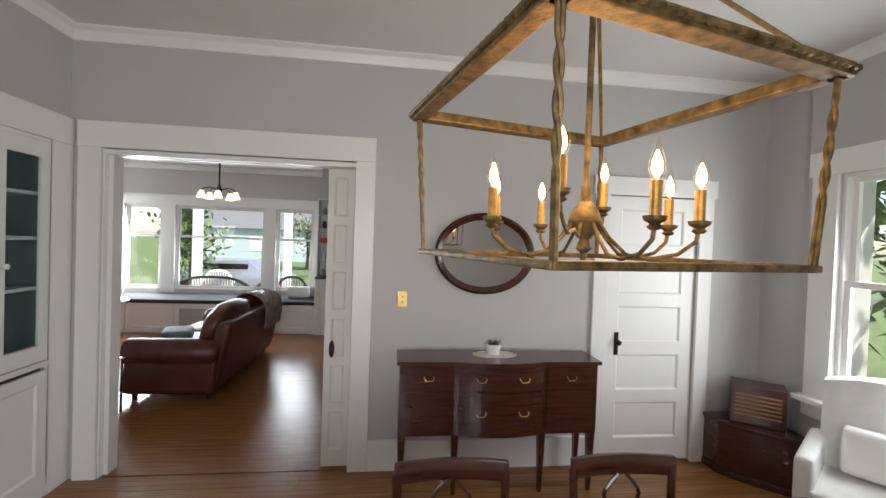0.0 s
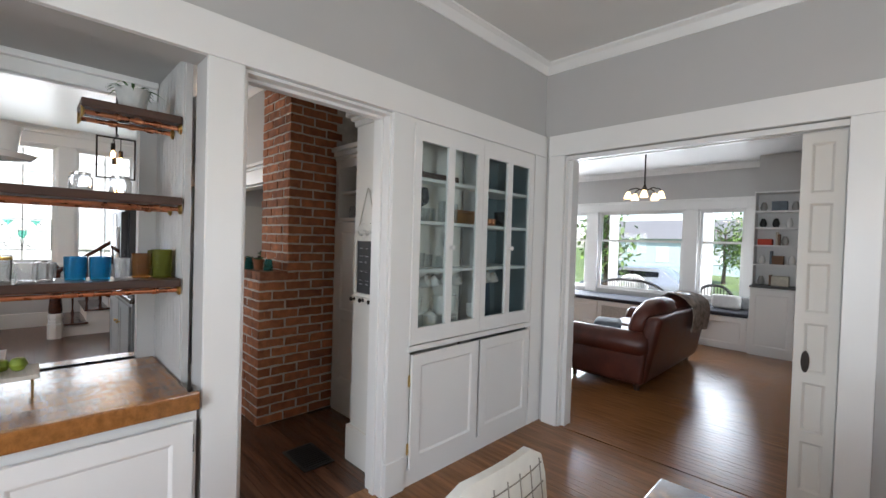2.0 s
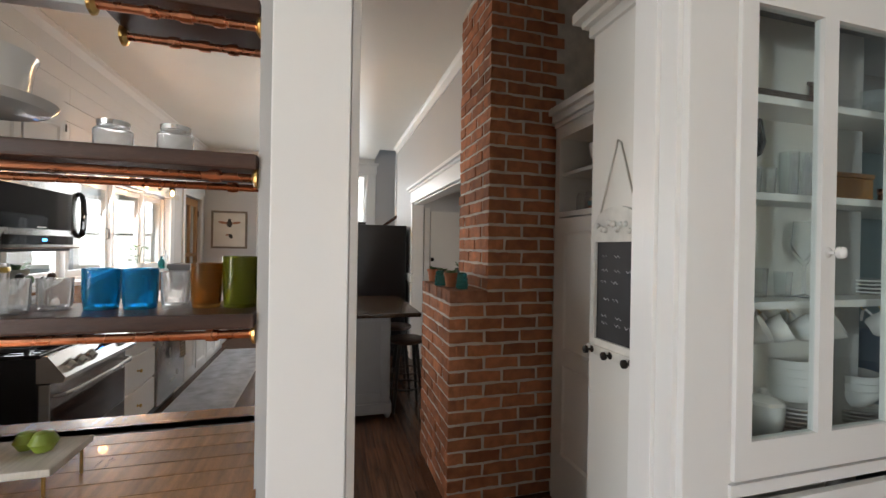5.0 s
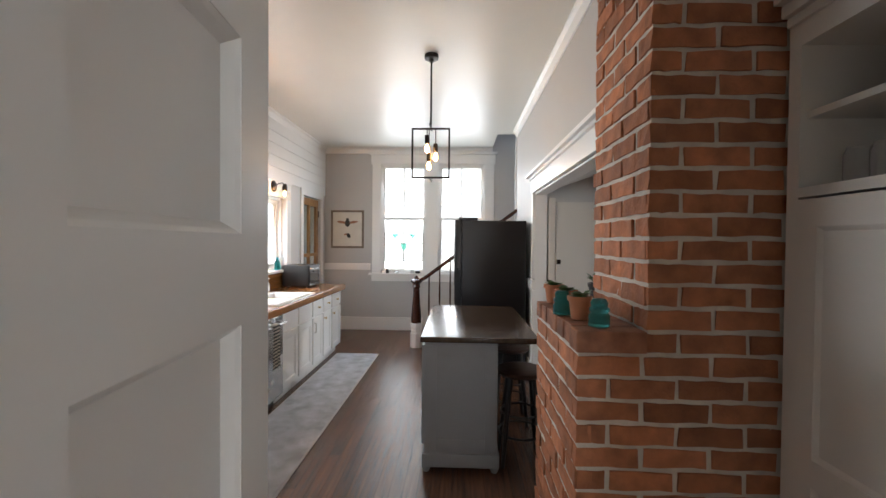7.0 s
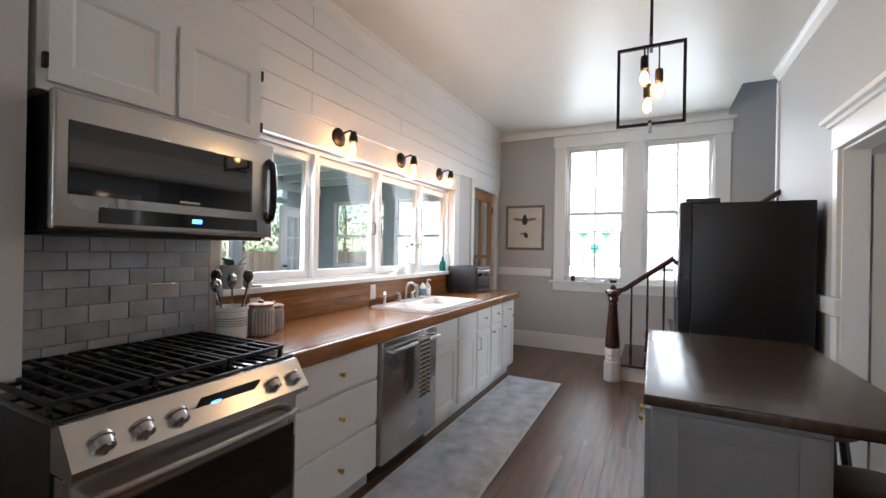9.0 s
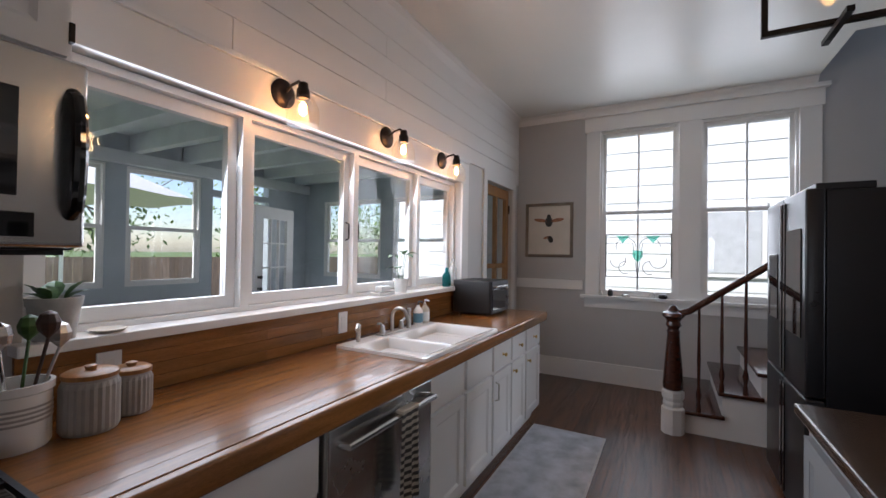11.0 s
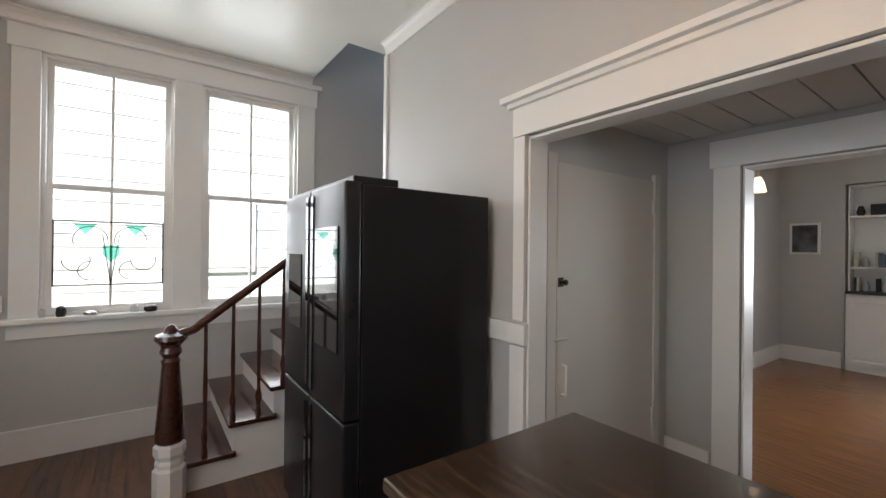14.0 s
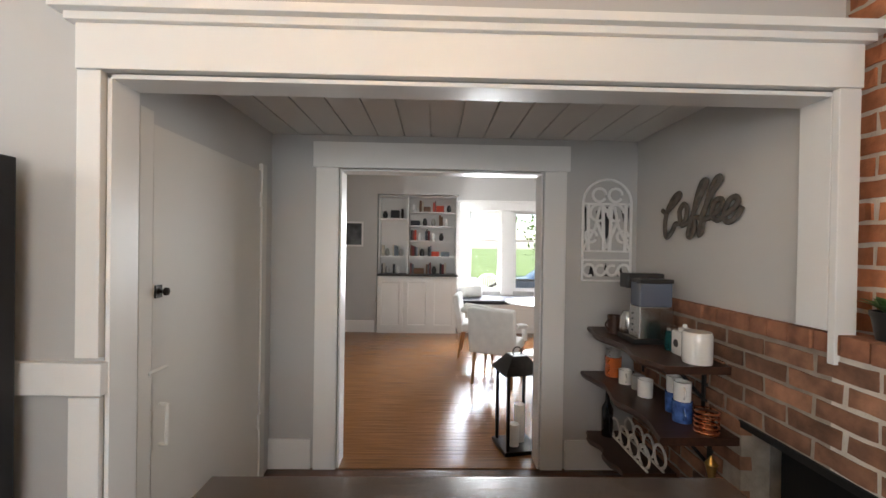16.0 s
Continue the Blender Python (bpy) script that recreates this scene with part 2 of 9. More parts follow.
def part(name, bm, material, parent=None, label="", smooth=None):
    """Link a bmesh as one mesh object under a thing or part."""
    me = bpy.data.meshes.new(name)
    flat = [len(f.verts) for f in bm.faces]
    bm.to_mesh(me)
    bm.free()
    me.materials.append(material)
    if smooth is None:
        smooth = len(flat) > 60
    if smooth:
        me.shade_smooth()
        me.set_sharp_from_angle(angle=radians(35))
    ob = new(name, me)
    if parent:
        ob.parent = parent
    if label:
        ob["label"] = label
    return ob


def thing(name, at, label, category, group="", rz=0.0, kind=""):
    ob = new(name)
    ob.empty_display_size = 0.1
    ob.matrix_basis = pose(*at, 0, 0, rz)
    return tagged(ob, label, category, group, kind)


def whole(name, bm, material, label, category, group="", kind="", smooth=None, at=None, rz=0):
    ob = tagged(part(name, bm, material, None, "", smooth), label, category, group, kind)
    if at:
        ob.matrix_basis = pose(*at, 0, 0, rz)
    return ob


def structure(name, bm, material, label, category="wall"):
    return tagged(part(name, bm, material, None, "", False), label, category, "", "structure")


def wall(name, axis, c0, c1, a0, a1, z0, z1, openings, material, label):
    """A wall of thickness c0..c1 along the other axis from a0 to a1, with openings (a0, a1, z0, z1) through it."""
    bm = bmesh.new()
    cuts = sorted({a0, a1, *[v for o in openings for v in o[:2]]})
    for u, v in zip(cuts, cuts[1:]):
        mid, zs = (u + v) / 2, z0
        for o in sorted([o for o in openings if o[0] < mid < o[1]], key=lambda o: o[2]):
            if o[2] > zs + 1e-4:
                box(bm, *((c0, c1, u, v) if axis == "x" else (u, v, c0, c1)), zs, o[2])
            zs = o[3]
        if zs < z1 - 1e-4:
            box(bm, *((c0, c1, u, v) if axis == "x" else (u, v, c0, c1)), zs, z1)
    return structure(name, bm, material, label)


def board(name, bm, label, material=None, bev=0.004, category="trim"):
    return structure(name, bevelled(bm, bev, 2) if bev else bm, material or M_WHITE, label, category)


def crown(name, x0, x1, y0, y1, ztop, side, label, h=0.10, d=0.07):
    """Crown moulding along a wall line; side: unit normal (nx, ny) into the room."""
    bm = bmesh.new()
    prof = [(0, -h), (0.012, -h), (0.02, -h * 0.75), (d * 0.55, -h * 0.35), (d * 0.85, -h * 0.2), (d, -h * 0.15), (d, 0), (0, 0)]
    ends = []
    for ex, ey in ((x0, y0), (x1, y1)):
        ends.append([bm.verts.new((ex + side[0] * o, ey + side[1] * o, ztop + z)) for o, z in prof])
    n = len(prof)
    for i in range(n):
        j = (i + 1) % n
        bm.faces.new((ends[0][i], ends[0][j], ends[1][j], ends[1][i]))
    bm.faces.new(ends[0]), bm.faces.new(ends[1][::-1])
    bmesh.ops.recalc_face_normals(bm, faces=bm.faces[:])
    return structure(name, bm, M_WHITE, label, "trim")


def oriented(axis, c, n):
    """Local x along the wall, local y out of the wall into the room, to world."""
    if axis == "x":
        return Matrix(((0, n, 0, c), (1, 0, 0, 0), (0, 0, 1, 0), (0, 0, 0, 1)))
    return Matrix(((1, 0, 0, 0), (0, n, 0, c), (0, 0, 1, 0), (0, 0, 0, 1)))


def wbox(bm, m, a0, a1, d0, d1, z0, z1):
    v = box(bm, a0, a1, d0, d1, z0, z1)
    for q in v:
        q.co = m @ q.co
    return v


def casing(name, axis, c, n, a0, a1, z0, z1, w=0.14, hh=0.17, d=0.022, cap=False, sill=False, label="white painted wood casing", over=0.02):
    """Side boards, head and optional cap and sill round an opening."""
    m, bm = oriented(axis, c, n), bmesh.new()
    low = z0
    wbox(bm, m, a0 - w, a0, 0, d, low, z1)
    wbox(bm, m, a1, a1 + w, 0, d, low, z1)
    wbox(bm, m, a0 - w - over, a1 + w + over, 0, d + 0.008, z1, z1 + hh)
    if cap:
        wbox(bm, m, a0 - w - over - 0.02, a1 + w + over + 0.02, 0, d + 0.03, z1 + hh, z1 + hh + 0.025)
        wbox(bm, m, a0 - w - over - 0.045, a1 + w + over + 0.045, 0, d + 0.06, z1 + hh + 0.025, z1 + hh + 0.055)
    if sill:
        wbox(bm, m, a0 - w - 0.04, a1 + w + 0.04, -0.02, d + 0.05, z0 - 0.035, z0)
        wbox(bm, m, a0 - w - 0.01, a1 + w + 0.01, 0, d, z0 - 0.135, z0 - 0.035)
    bmesh.ops.recalc_face_normals(bm, faces=bm.faces[:])
    return board(name, bm, label, bev=0.003)


def sash_window(name, axis, c, n, a0, a1, z0, z1, meet, label, muntins=(), shadow=False):
    """Double-hung window: frame, two sashes, panes. c: plane of the glass, n: normal sign into the room."""
    m = oriented(axis, c, n)
    top = thing(name, (0, 0, 0), label, "window", kind="structure")
    def ring(nm, u0, u1, v0, v1, w, d0, d1):
        bm = bmesh.new()
        wbox(bm, m, u0, u0 + w, d0, d1, v0, v1)
        wbox(bm, m, u1 - w, u1, d0, d1, v0, v1)
        wbox(bm, m, u0 + w, u1 - w, d0, d1, v0, v0 + w)
        wbox(bm, m, u0 + w, u1 - w, d0, d1, v1 - w, v1)
        bmesh.ops.recalc_face_normals(bm, faces=bm.faces[:])
        return part(nm, bm, M_WHITE, top)
    ring("window_frame", a0, a1, z0, z1, 0.022, -0.05, 0.05)
    up = ring("upper_sash", a0 + 0.022, a1 - 0.022, meet - 0.02, z1 - 0.022, 0.035, -0.03, 0.0)
    lo = ring("lower_sash", a0 + 0.022, a1 - 0.022, z0 + 0.022, meet + 0.02, 0.04, 0.004, 0.034)
    for sash, u, v, dd in ((up, meet, z1 - 0.04, -0.015), (lo, z0 + 0.05, meet, 0.019)):
        bm = bmesh.new()
        wbox(bm, m, a0 + 0.05, a1 - 0.05, dd - 0.002, dd + 0.002, u, v)
        bmesh.ops.recalc_face_normals(bm, faces=bm.faces[:])
        pane = part("pane", bm, M_CLEAR, sash)
        pane.visible_shadow = False
        for k in muntins:
            bm = bmesh.new()
            am = a0 + (a1 - a0) * k
            wbox(bm, m, am - 0.009, am + 0.009, dd - 0.012, dd + 0.012, u, v)
            bmesh.ops.recalc_face_normals(bm, faces=bm.faces[:])
            part("muntin", bm, M_WHITE, sash)
    return top


# ---- structure: plan ----
DW, DWK = -1.80, -1.94        # wall between dining room and kitchen
DE = 3.31                     # window wall of the dining room
DN, DNL = 4.16, 4.30          # wall between dining room and living room
CD, CK, CL = 3.04, 3.11, 2.97  # ceiling heights
KS, KN, KW = -0.40, 2.735, -8.88
LN, LF = 9.40, 8.54            # window wall, and the line of the built-in fronts
TX = -2.46                    # kitchen end of the shelf recess

wall("wall_dining_west", "x", DWK, DW, -1.0, DN, 0, CD, [(0.20, 1.54, 0.0, 2.25), (1.685, 2.505, 0, 2.245), (2.67, 3.965, 0.16, 2.22)], M_GREY, "grey painted wall with cased openings")
wall("wall_dining_north", "y", DN, DNL, -9.6, 4.4, 0, CK + 0.1, [(-1.60, 0.078, 0, 2.25), (2.02, 2.78, 0, 2.11), (-5.88, -4.50, 0, 2.02)], M_GREY, "grey painted wall with doorways")
wall("wall_dining_east", "x", DE, DE + 0.14, -1.0, 3.76, 0, CD, [(2.40, 3.54, 0.70, 2.24)], M_GREY, "grey painted wall with a window")
structure("wall_dining_corner", bx(DE + 0.05, DE + 0.19, 3.76, DN, 0, CD), M_GREY, "grey painted wall in the corner")
# south side is unseen; its window is added to let the fill lamp in
wall("wall_dining_south", "y", -1.14, -1.0, -2.5, 3.45, 0, CD, [(-0.95, 0.65, 0.7, 2.2)], M_GREY, "grey painted wall with a window")
structure("ceiling_dining", bx(DWK, 3.5, -1.1, DN, CD, CD + 0.12), M_CEIL, "pale grey plaster ceiling", "ceiling")
crown("trim_crown_west", DW, DW, -1.0, DN, CD, (1, 0), "white crown moulding", 0.088, 0.065)
crown("trim_crown_north", DW, 3.36, DN, DN, CD, (0, -1), "white crown moulding", 0.088, 0.065)
crown("trim_crown_east", DE, DE, -1.0, 3.76, CD, (-1, 0), "white crown moulding", 0.088, 0.065)

# head board that runs along the west wall over all the openings
b = bmesh.new()
box(b, DW, DW + 0.03, -1.0, DN - 0.001, 2.25, 2.425)
board("trim_head_west", b, "long white painted head board", bev=0.003)
b = bmesh.new()
box(b, DW, DW + 0.024, 1.54, 1.685, 0, 2.25)
box(b, DW, DW + 0.024, 2.505, 2.653, 0, 2.25)
box(b, DW, DW + 0.024, 3.982, DN, 0, 2.25)
box(b, DW, DW + 0.034, 2.50, 2.64, 0, 0.20)
board("trim_posts_west", b, "white painted flat casing boards", bev=0.003)
b = bmesh.new()
box(b, DW, DW + 0.024, -1.0, 0.20, 0, 2.25)
board("trim_post_south", b, "white painted flat casing board", bev=0.003)
# door lining of the kitchen doorway
b = bmesh.new()
box(b, DWK - 0.01, DW + 0.004, 1.687, 1.704, 0, 2.23)
box(b, DWK - 0.01, DW + 0.004, 2.488, 2.505, 0, 2.23)
box(b, DWK - 0.01, DW + 0.004, 1.687, 2.505, 2.23, 2.245)
box(b, DWK + 0.05, DWK + 0.09, 2.473, 2.488, 0, 2.23)
box(b, DWK + 0.05, DWK + 0.09, 1.704, 2.488, 2.213, 2.23)
board("trim_door_lining", b, "white painted doorway lining with stop", bev=0.002)

# living room opening: casing, lining and head track
casing("trim_living_opening", "y", DN, -1, -1.60, 0.078, 0, 2.25, 0.14, 0.172, 0.024, over=0.0)
b = bmesh.new()
box(b, -1.597, -1.585, DN - 0.004, DNL + 0.004, 0, 2.245)
box(b, -1.585, -1.555, DN + 0.04, DNL + 0.004, 0, 2.245)
box(b, 0.065, 0.075, DN + 0.10, DNL + 0.004, 0, 2.245)
box(b, -1.60, 0.078, DN + 0.004, DN + 0.05, 2.21, 2.245)
box(b, -1.60, 0.078, DNL - 0.05, DNL - 0.004, 2.21, 2.245)
board("trim_living_lining", b, "white painted opening lining with sliding track", bev=0.002)
casing("trim_closet_door", "y", DN, -1, 2.02, 2.78, 0, 2.11, 0.115, 0.138, 0.024)
casing("trim_dining_window", "x", DE, -1, 2.40, 3.54, 0.70, 2.24, 0.17, 0.165, 0.024, sill=True)
sash_window("window_1", "x", DE + 0.07, -1, 2.40, 3.54, 0.70, 2.24, 1.51, "unseen double-hung window added for the fill lamp of the dining room")
sash_window("window_2", "y", -1.07, 1, -0.95, 0.65, 0.7, 2.2, 1.4, "unseen double-hung window added for the fill lamp")
b = bmesh.new()
for x0, x1 in ((0.22, 1.90), (2.90, 3.35)):
    box(b, x0, x1, DN - 0.022, DN, 0, 0.20)
    box(b, x0, x1, DN - 0.034, DN, 0.20, 0.225)
box(b, DE - 0.022, DE, -1.0, 3.75, 0, 0.2)
board("baseboard_dining", b, "tall white painted baseboard", bev=0.002, category="baseboard")

# floors: boards laid further down rest on these slabs
structure("floor_dining", bx(DWK, 3.5, -1.1, DN, -0.12, -0.012), M_OAK_J, "oak strip floor", "floor")
structure("floor_living", bx(-9.6, 4.4, DN, LN + 0.1, -0.12, -0.012), M_OAK_J, "oak strip floor", "floor")
structure("floor_kitchen", bx(-9.0, DWK, -0.6, DN, -0.12, -0.012), M_KFLOOR, "dark board floor", "floor")

# ---- kitchen ----
wall("wall_kitchen_south", "y", KS - 0.16, KS, -9.0, TX - 0.12, 0, CK, [(-7.27, -4.36, 1.14, 2.08), (-8.66, -7.86, 0.0, 2.2)], M_PALE, "white painted kitchen wall with a band of windows")
wall("wall_kitchen_west", "x", KW - 0.14, KW, -0.56, 4.3, 0, CK + 2.4, [(0.58, 1.36, 0.98, 2.84), (1.56, 2.34, 0.98, 2.84)], M_GREY, "grey painted wall with a pair of windows")
wall("wall_kitchen_north", "y", KN, KN + 0.12, -7.82, DWK, 0, CK, [(-6.315, -3.86, 0, 2.055), (-3.86, -1.94, 0, CK)], M_GREY, "grey painted wall with a wide cased opening")
wall("wall_kitchen_east", "x", TX - 0.065, TX, -0.56, 1.50, 0, CK, [(0.12, 1.42, 0.87, 2.26)], M_PALE, "painted end wall of the kitchen with a pass-through")
wall("wall_entry_north", "y", 3.30, 3.42, -3.2, DWK, 0, CK, [], M_GREY, "grey painted wall behind the cupboards")
b = bmesh.new()
for x0, x1, y0, y1 in ((-7.98, DWK, -0.56, DN), (KW - 0.14, -7.98, -0.56, 2.47)):
    box(b, x0, x1, y0, y1, CK, CK + 0.12)
structure("ceiling_kitchen", b, M_CEIL_K, "glossy cream painted ceiling", "ceiling")
b = bmesh.new()
box(b, -7.94, -7.82, KN + 0.12, DN, 0, CK)
box(b, -7.98, -7.86, KN, DN, CK + 0.12, CK + 2.4)
box(b, -7.98, -7.86, 2.47, KN, CK + 0.12, CK + 2.4)
box(b, KW, -7.98, 2.35, 2.47, CK + 0.12, CK + 2.4)
structure("wall_stairwell", b, M_GREY, "grey painted stairwell wall")
structure("ceiling_stairwell", bx(KW - 0.14, -7.86, 2.35, DN + 0.14, CK + 2.4, CK + 2.5), M_CEIL, "plaster stairwell ceiling", "ceiling")
crown("trim_crown_kitchen_south", -8.88, TX - 0.12, KS, KS, CK, (0, 1), "white crown moulding", 0.09, 0.06)
crown("trim_crown_kitchen_north", -7.82, -3.4, KN, KN, CK, (0, -1), "white crown moulding", 0.09, 0.06)
crown("trim_crown_kitchen_west", KW, KW, KS, 2.47, CK, (1, 0), "grey crown moulding", 0.09, 0.06)
board("trim_stair_corner", bx(-7.85, -7.80, KN - 0.02, KN + 0.05, 0, CK - 0.09), "white painted corner board", bev=0.004)

# nook behind the wide opening
structure("wall_nook_west", bx(-6.45, -6.33, KN + 0.12, DN, 0, 2.6), M_PALE, "cream painted nook wall")
structure("wall_nook_east", bx(-3.86, -3.74, KN + 0.12, DN, 1.16, CK), M_PALE, "pale grey nook wall")
b = bmesh.new()
v = [b.verts.new(p) for p in ((-6.33, KN + 0.1, 2.06), (-3.86, KN + 0.1, 2.06), (-3.86, 3.35, 2.24), (-6.33, 3.35, 2.24))]
b.faces.new(v[::-1])
n_planks = 14
for i in range(n_planks):
    x0 = -6.33 + 2.47 * i / n_planks
    box(b, x0 + 0.004, x0 + 2.47 / n_planks - 0.004, 3.35, DN, 2.24, 2.26)
box(b, -6.33, -3.86, 3.34, DN, 2.262, 2.30)
structure("ceiling_nook", b, M_CEIL, "grey plank nook ceiling", "ceiling")
casing("trim_nook_opening", "y", KN, -1, -6.315, -3.90, 1.13, 2.055, 0.075, 0.145, 0.026, cap=True, label="white painted wide casing with moulded cap", over=0.0)
b = bmesh.new()
box(b, -6.310, -6.295, KN - 0.004, KN + 0.124, 0, 2.05)
box(b, -3.90, -3.862, KN + 0.002, KN + 0.124, 1.24, 2.05)
box(b, -6.310, -3.905, KN - 0.004, KN + 0.124, 2.035, 2.05)
board("trim_nook_lining", b, "white painted opening lining", bev=0.002)
casing("trim_nook_doorway", "y", DN, -1, -5.88, -4.50, 0, 2.02, 0.15, 0.17, 0.024, label="pale painted doorway casing")
b = bmesh.new()
box(b, -5.875, -5.862, DN - 0.004, DNL + 0.004, 0, 2.0)
box(b, -4.518, -4.505, DN - 0.004, DNL + 0.004, 0, 2.02)
box(b, -5.875, -4.505, DN - 0.004, DNL + 0.004, 2.002, 2.015)
board("trim_nook_doorway_lining", b, "white painted doorway lining", bev=0.002)
b = bmesh.new()
box(b, -6.33, -6.05, DN - 0.02, DN, 0, 0.2)
box(b, -4.33, -3.86, DN - 0.02, DN, 0, 0.2)
board("baseboard_nook", b, "white painted baseboard", bev=0.003, category="baseboard")
# wainscot rail
b = bmesh.new()
box(b, -7.80, -6.42, KN - 0.03, KN, 1.01, 1.115)
box(b, -6.42, -6.30, KN - 0.034, KN + 0.05, 1.01, 1.115)
box(b, -6.36, -6.315, KN + 0.0, KN + 0.26, 1.01, 1.115)
box(b, -6.415, -6.315, KN - 0.02, KN, 0, 1.0)
board("trim_rail_north", b, "white painted chair rail", bev=0.004)
b = bmesh.new()
box(b, KW, KW + 0.03, -0.39, 0.40, 1.03, 1.14)
board("trim_rail_west", b, "pale painted chair rail", bev=0.004)
b = bmesh.new()
box(b, KW, KW + 0.022, -0.4, 1.3, 0, 0.2)
box(b, KW, KW + 0.03, -0.4, 1.3, 0.2, 0.22)
box(b, -6.9, -6.42, KN - 0.02, KN, 0, 0.2)
board("baseboard_kitchen", b, "tall white painted baseboard", bev=0.002, category="baseboard")
# stair windows
b = bmesh.new()
m_ = oriented("x", KW, 1)
wbox(b, m_, 0.43, 0.58, 0, 0.024, 0.98, 2.84)
wbox(b, m_, 1.36, 1.56, 0, 0.024, 0.98, 2.84)
wbox(b, m_, 2.34, 2.50, 0, 0.024, 0.98, 2.84)
wbox(b, m_, 0.41, 2.52, 0, 0.03, 2.84, 3.0)
wbox(b, m_, 0.38, 2.55, 0, 0.07, 3.0, 3.04)
wbox(b, m_, 0.38, 2.55, -0.02, 0.08, 0.945, 0.98)
wbox(b, m_, 0.42, 2.51, 0, 0.024, 0.84, 0.945)
board("trim_stair_windows", b, "pale painted window casing with sill", bev=0.003)
sash_window("window_3", "x", KW - 0.06, 1, 0.58, 1.36, 0.98, 2.84, 1.91, "unseen double-hung window added for the fill lamp by the stairs", (0.5,))
sash_window("window_4", "x", KW - 0.06, 1, 1.56, 2.34, 0.98, 2.84, 1.91, "unseen double-hung window added for the fill lamp by the stairs", (0.5,))

# unseen slab added outside to keep direct sun off the dining window
structure("roof_east", bx(3.45, 4.8, -1.2, 4.4, 2.62, 2.75), M_CEIL, "unseen slab added to block sun at the dining window", "roof")
# ---- living room shell ----
LWIN = ((-4.57, -3.93), (-3.69, -2.09), (-1.88, -1.185))
wall("wall_living_north", "y", LN, LN + 0.16, -9.6, 4.4, 0, CL + 0.2, [(u, v, 0.645, 2.21) for u, v in LWIN], M_GREY, "grey painted living room wall with a row of windows")
wall("wall_living_west", "x", -7.0, -6.9, DNL, LN, 0, CL + 0.2, [], M_GREY, "grey painted living room wall")
wall("wall_living_east", "x", 1.6, 1.72, DNL, LN, 0, CL + 0.2, [], M_GREY, "grey painted living room wall")
structure("ceiling_living", bx(-9.6, 4.4, DNL, LN + 0.16, CL, CL + 0.1), M_CEIL, "pale plaster ceiling", "ceiling")
crown("trim_crown_living", -6.9, 1.6, LN, LN, CL, (0, -1), "white crown moulding")
m_ = oriented("y", LN, -1)
b = bmesh.new()
for u, v in ((-4.72, -4.57), (-3.93, -3.69), (-2.09, -1.88), (-1.185, -1.05)):
    wbox(b, m_, u, v, 0, 0.024, 0.58, 2.21)
wbox(b, m_, -4.74, -1.03, 0, 0.032, 2.21, 2.36)
wbox(b, m_, -4.82, -0.97, 0, 0.05, 2.36, 2.40)
bmesh.ops.recalc_face_normals(b, faces=b.faces[:])
board("trim_living_windows", b, "white painted window casing with a picture rail", bev=0.003)
for k, (u, v) in enumerate(LWIN):
    sash_window("window_%d" % (5 + k), "y", LN + 0.07, -1, u, v, 0.645, 2.21, 1.63, "white double-hung living room window")
b = bmesh.new()
box(b, -6.9, -6.25, LF, LF + 0.02, 0, 0.2)
box(b, -6.9, -6.88, DNL, LF, 0, 0.2)
box(b, -0.44, 1.6, LF + 0.37, LF + 0.39, 0, 0.2)
board("baseboard_living", b, "white painted baseboard", bev=0.002, category="baseboard")
structure("wall_living_return", bx(-6.9, -6.22, LF + 0.02, LN, 0, CL), M_GREY, "pale grey wall return beside the bookcase")
b = bmesh.new()
box(b, -6.22, -4.82, 8.932, LN, 0, CL)
box(b, -0.97, 1.6, 8.932, LN, 0, CL)
structure("wall_bay_sides", b, M_GREY, "grey painted walls beside the window bay")
board("trim_threshold", bx(-5.86, -4.52, DN - 0.01, DNL, -0.012, 0.006), "worn oak threshold", M_OAK_J, bev=0.004)


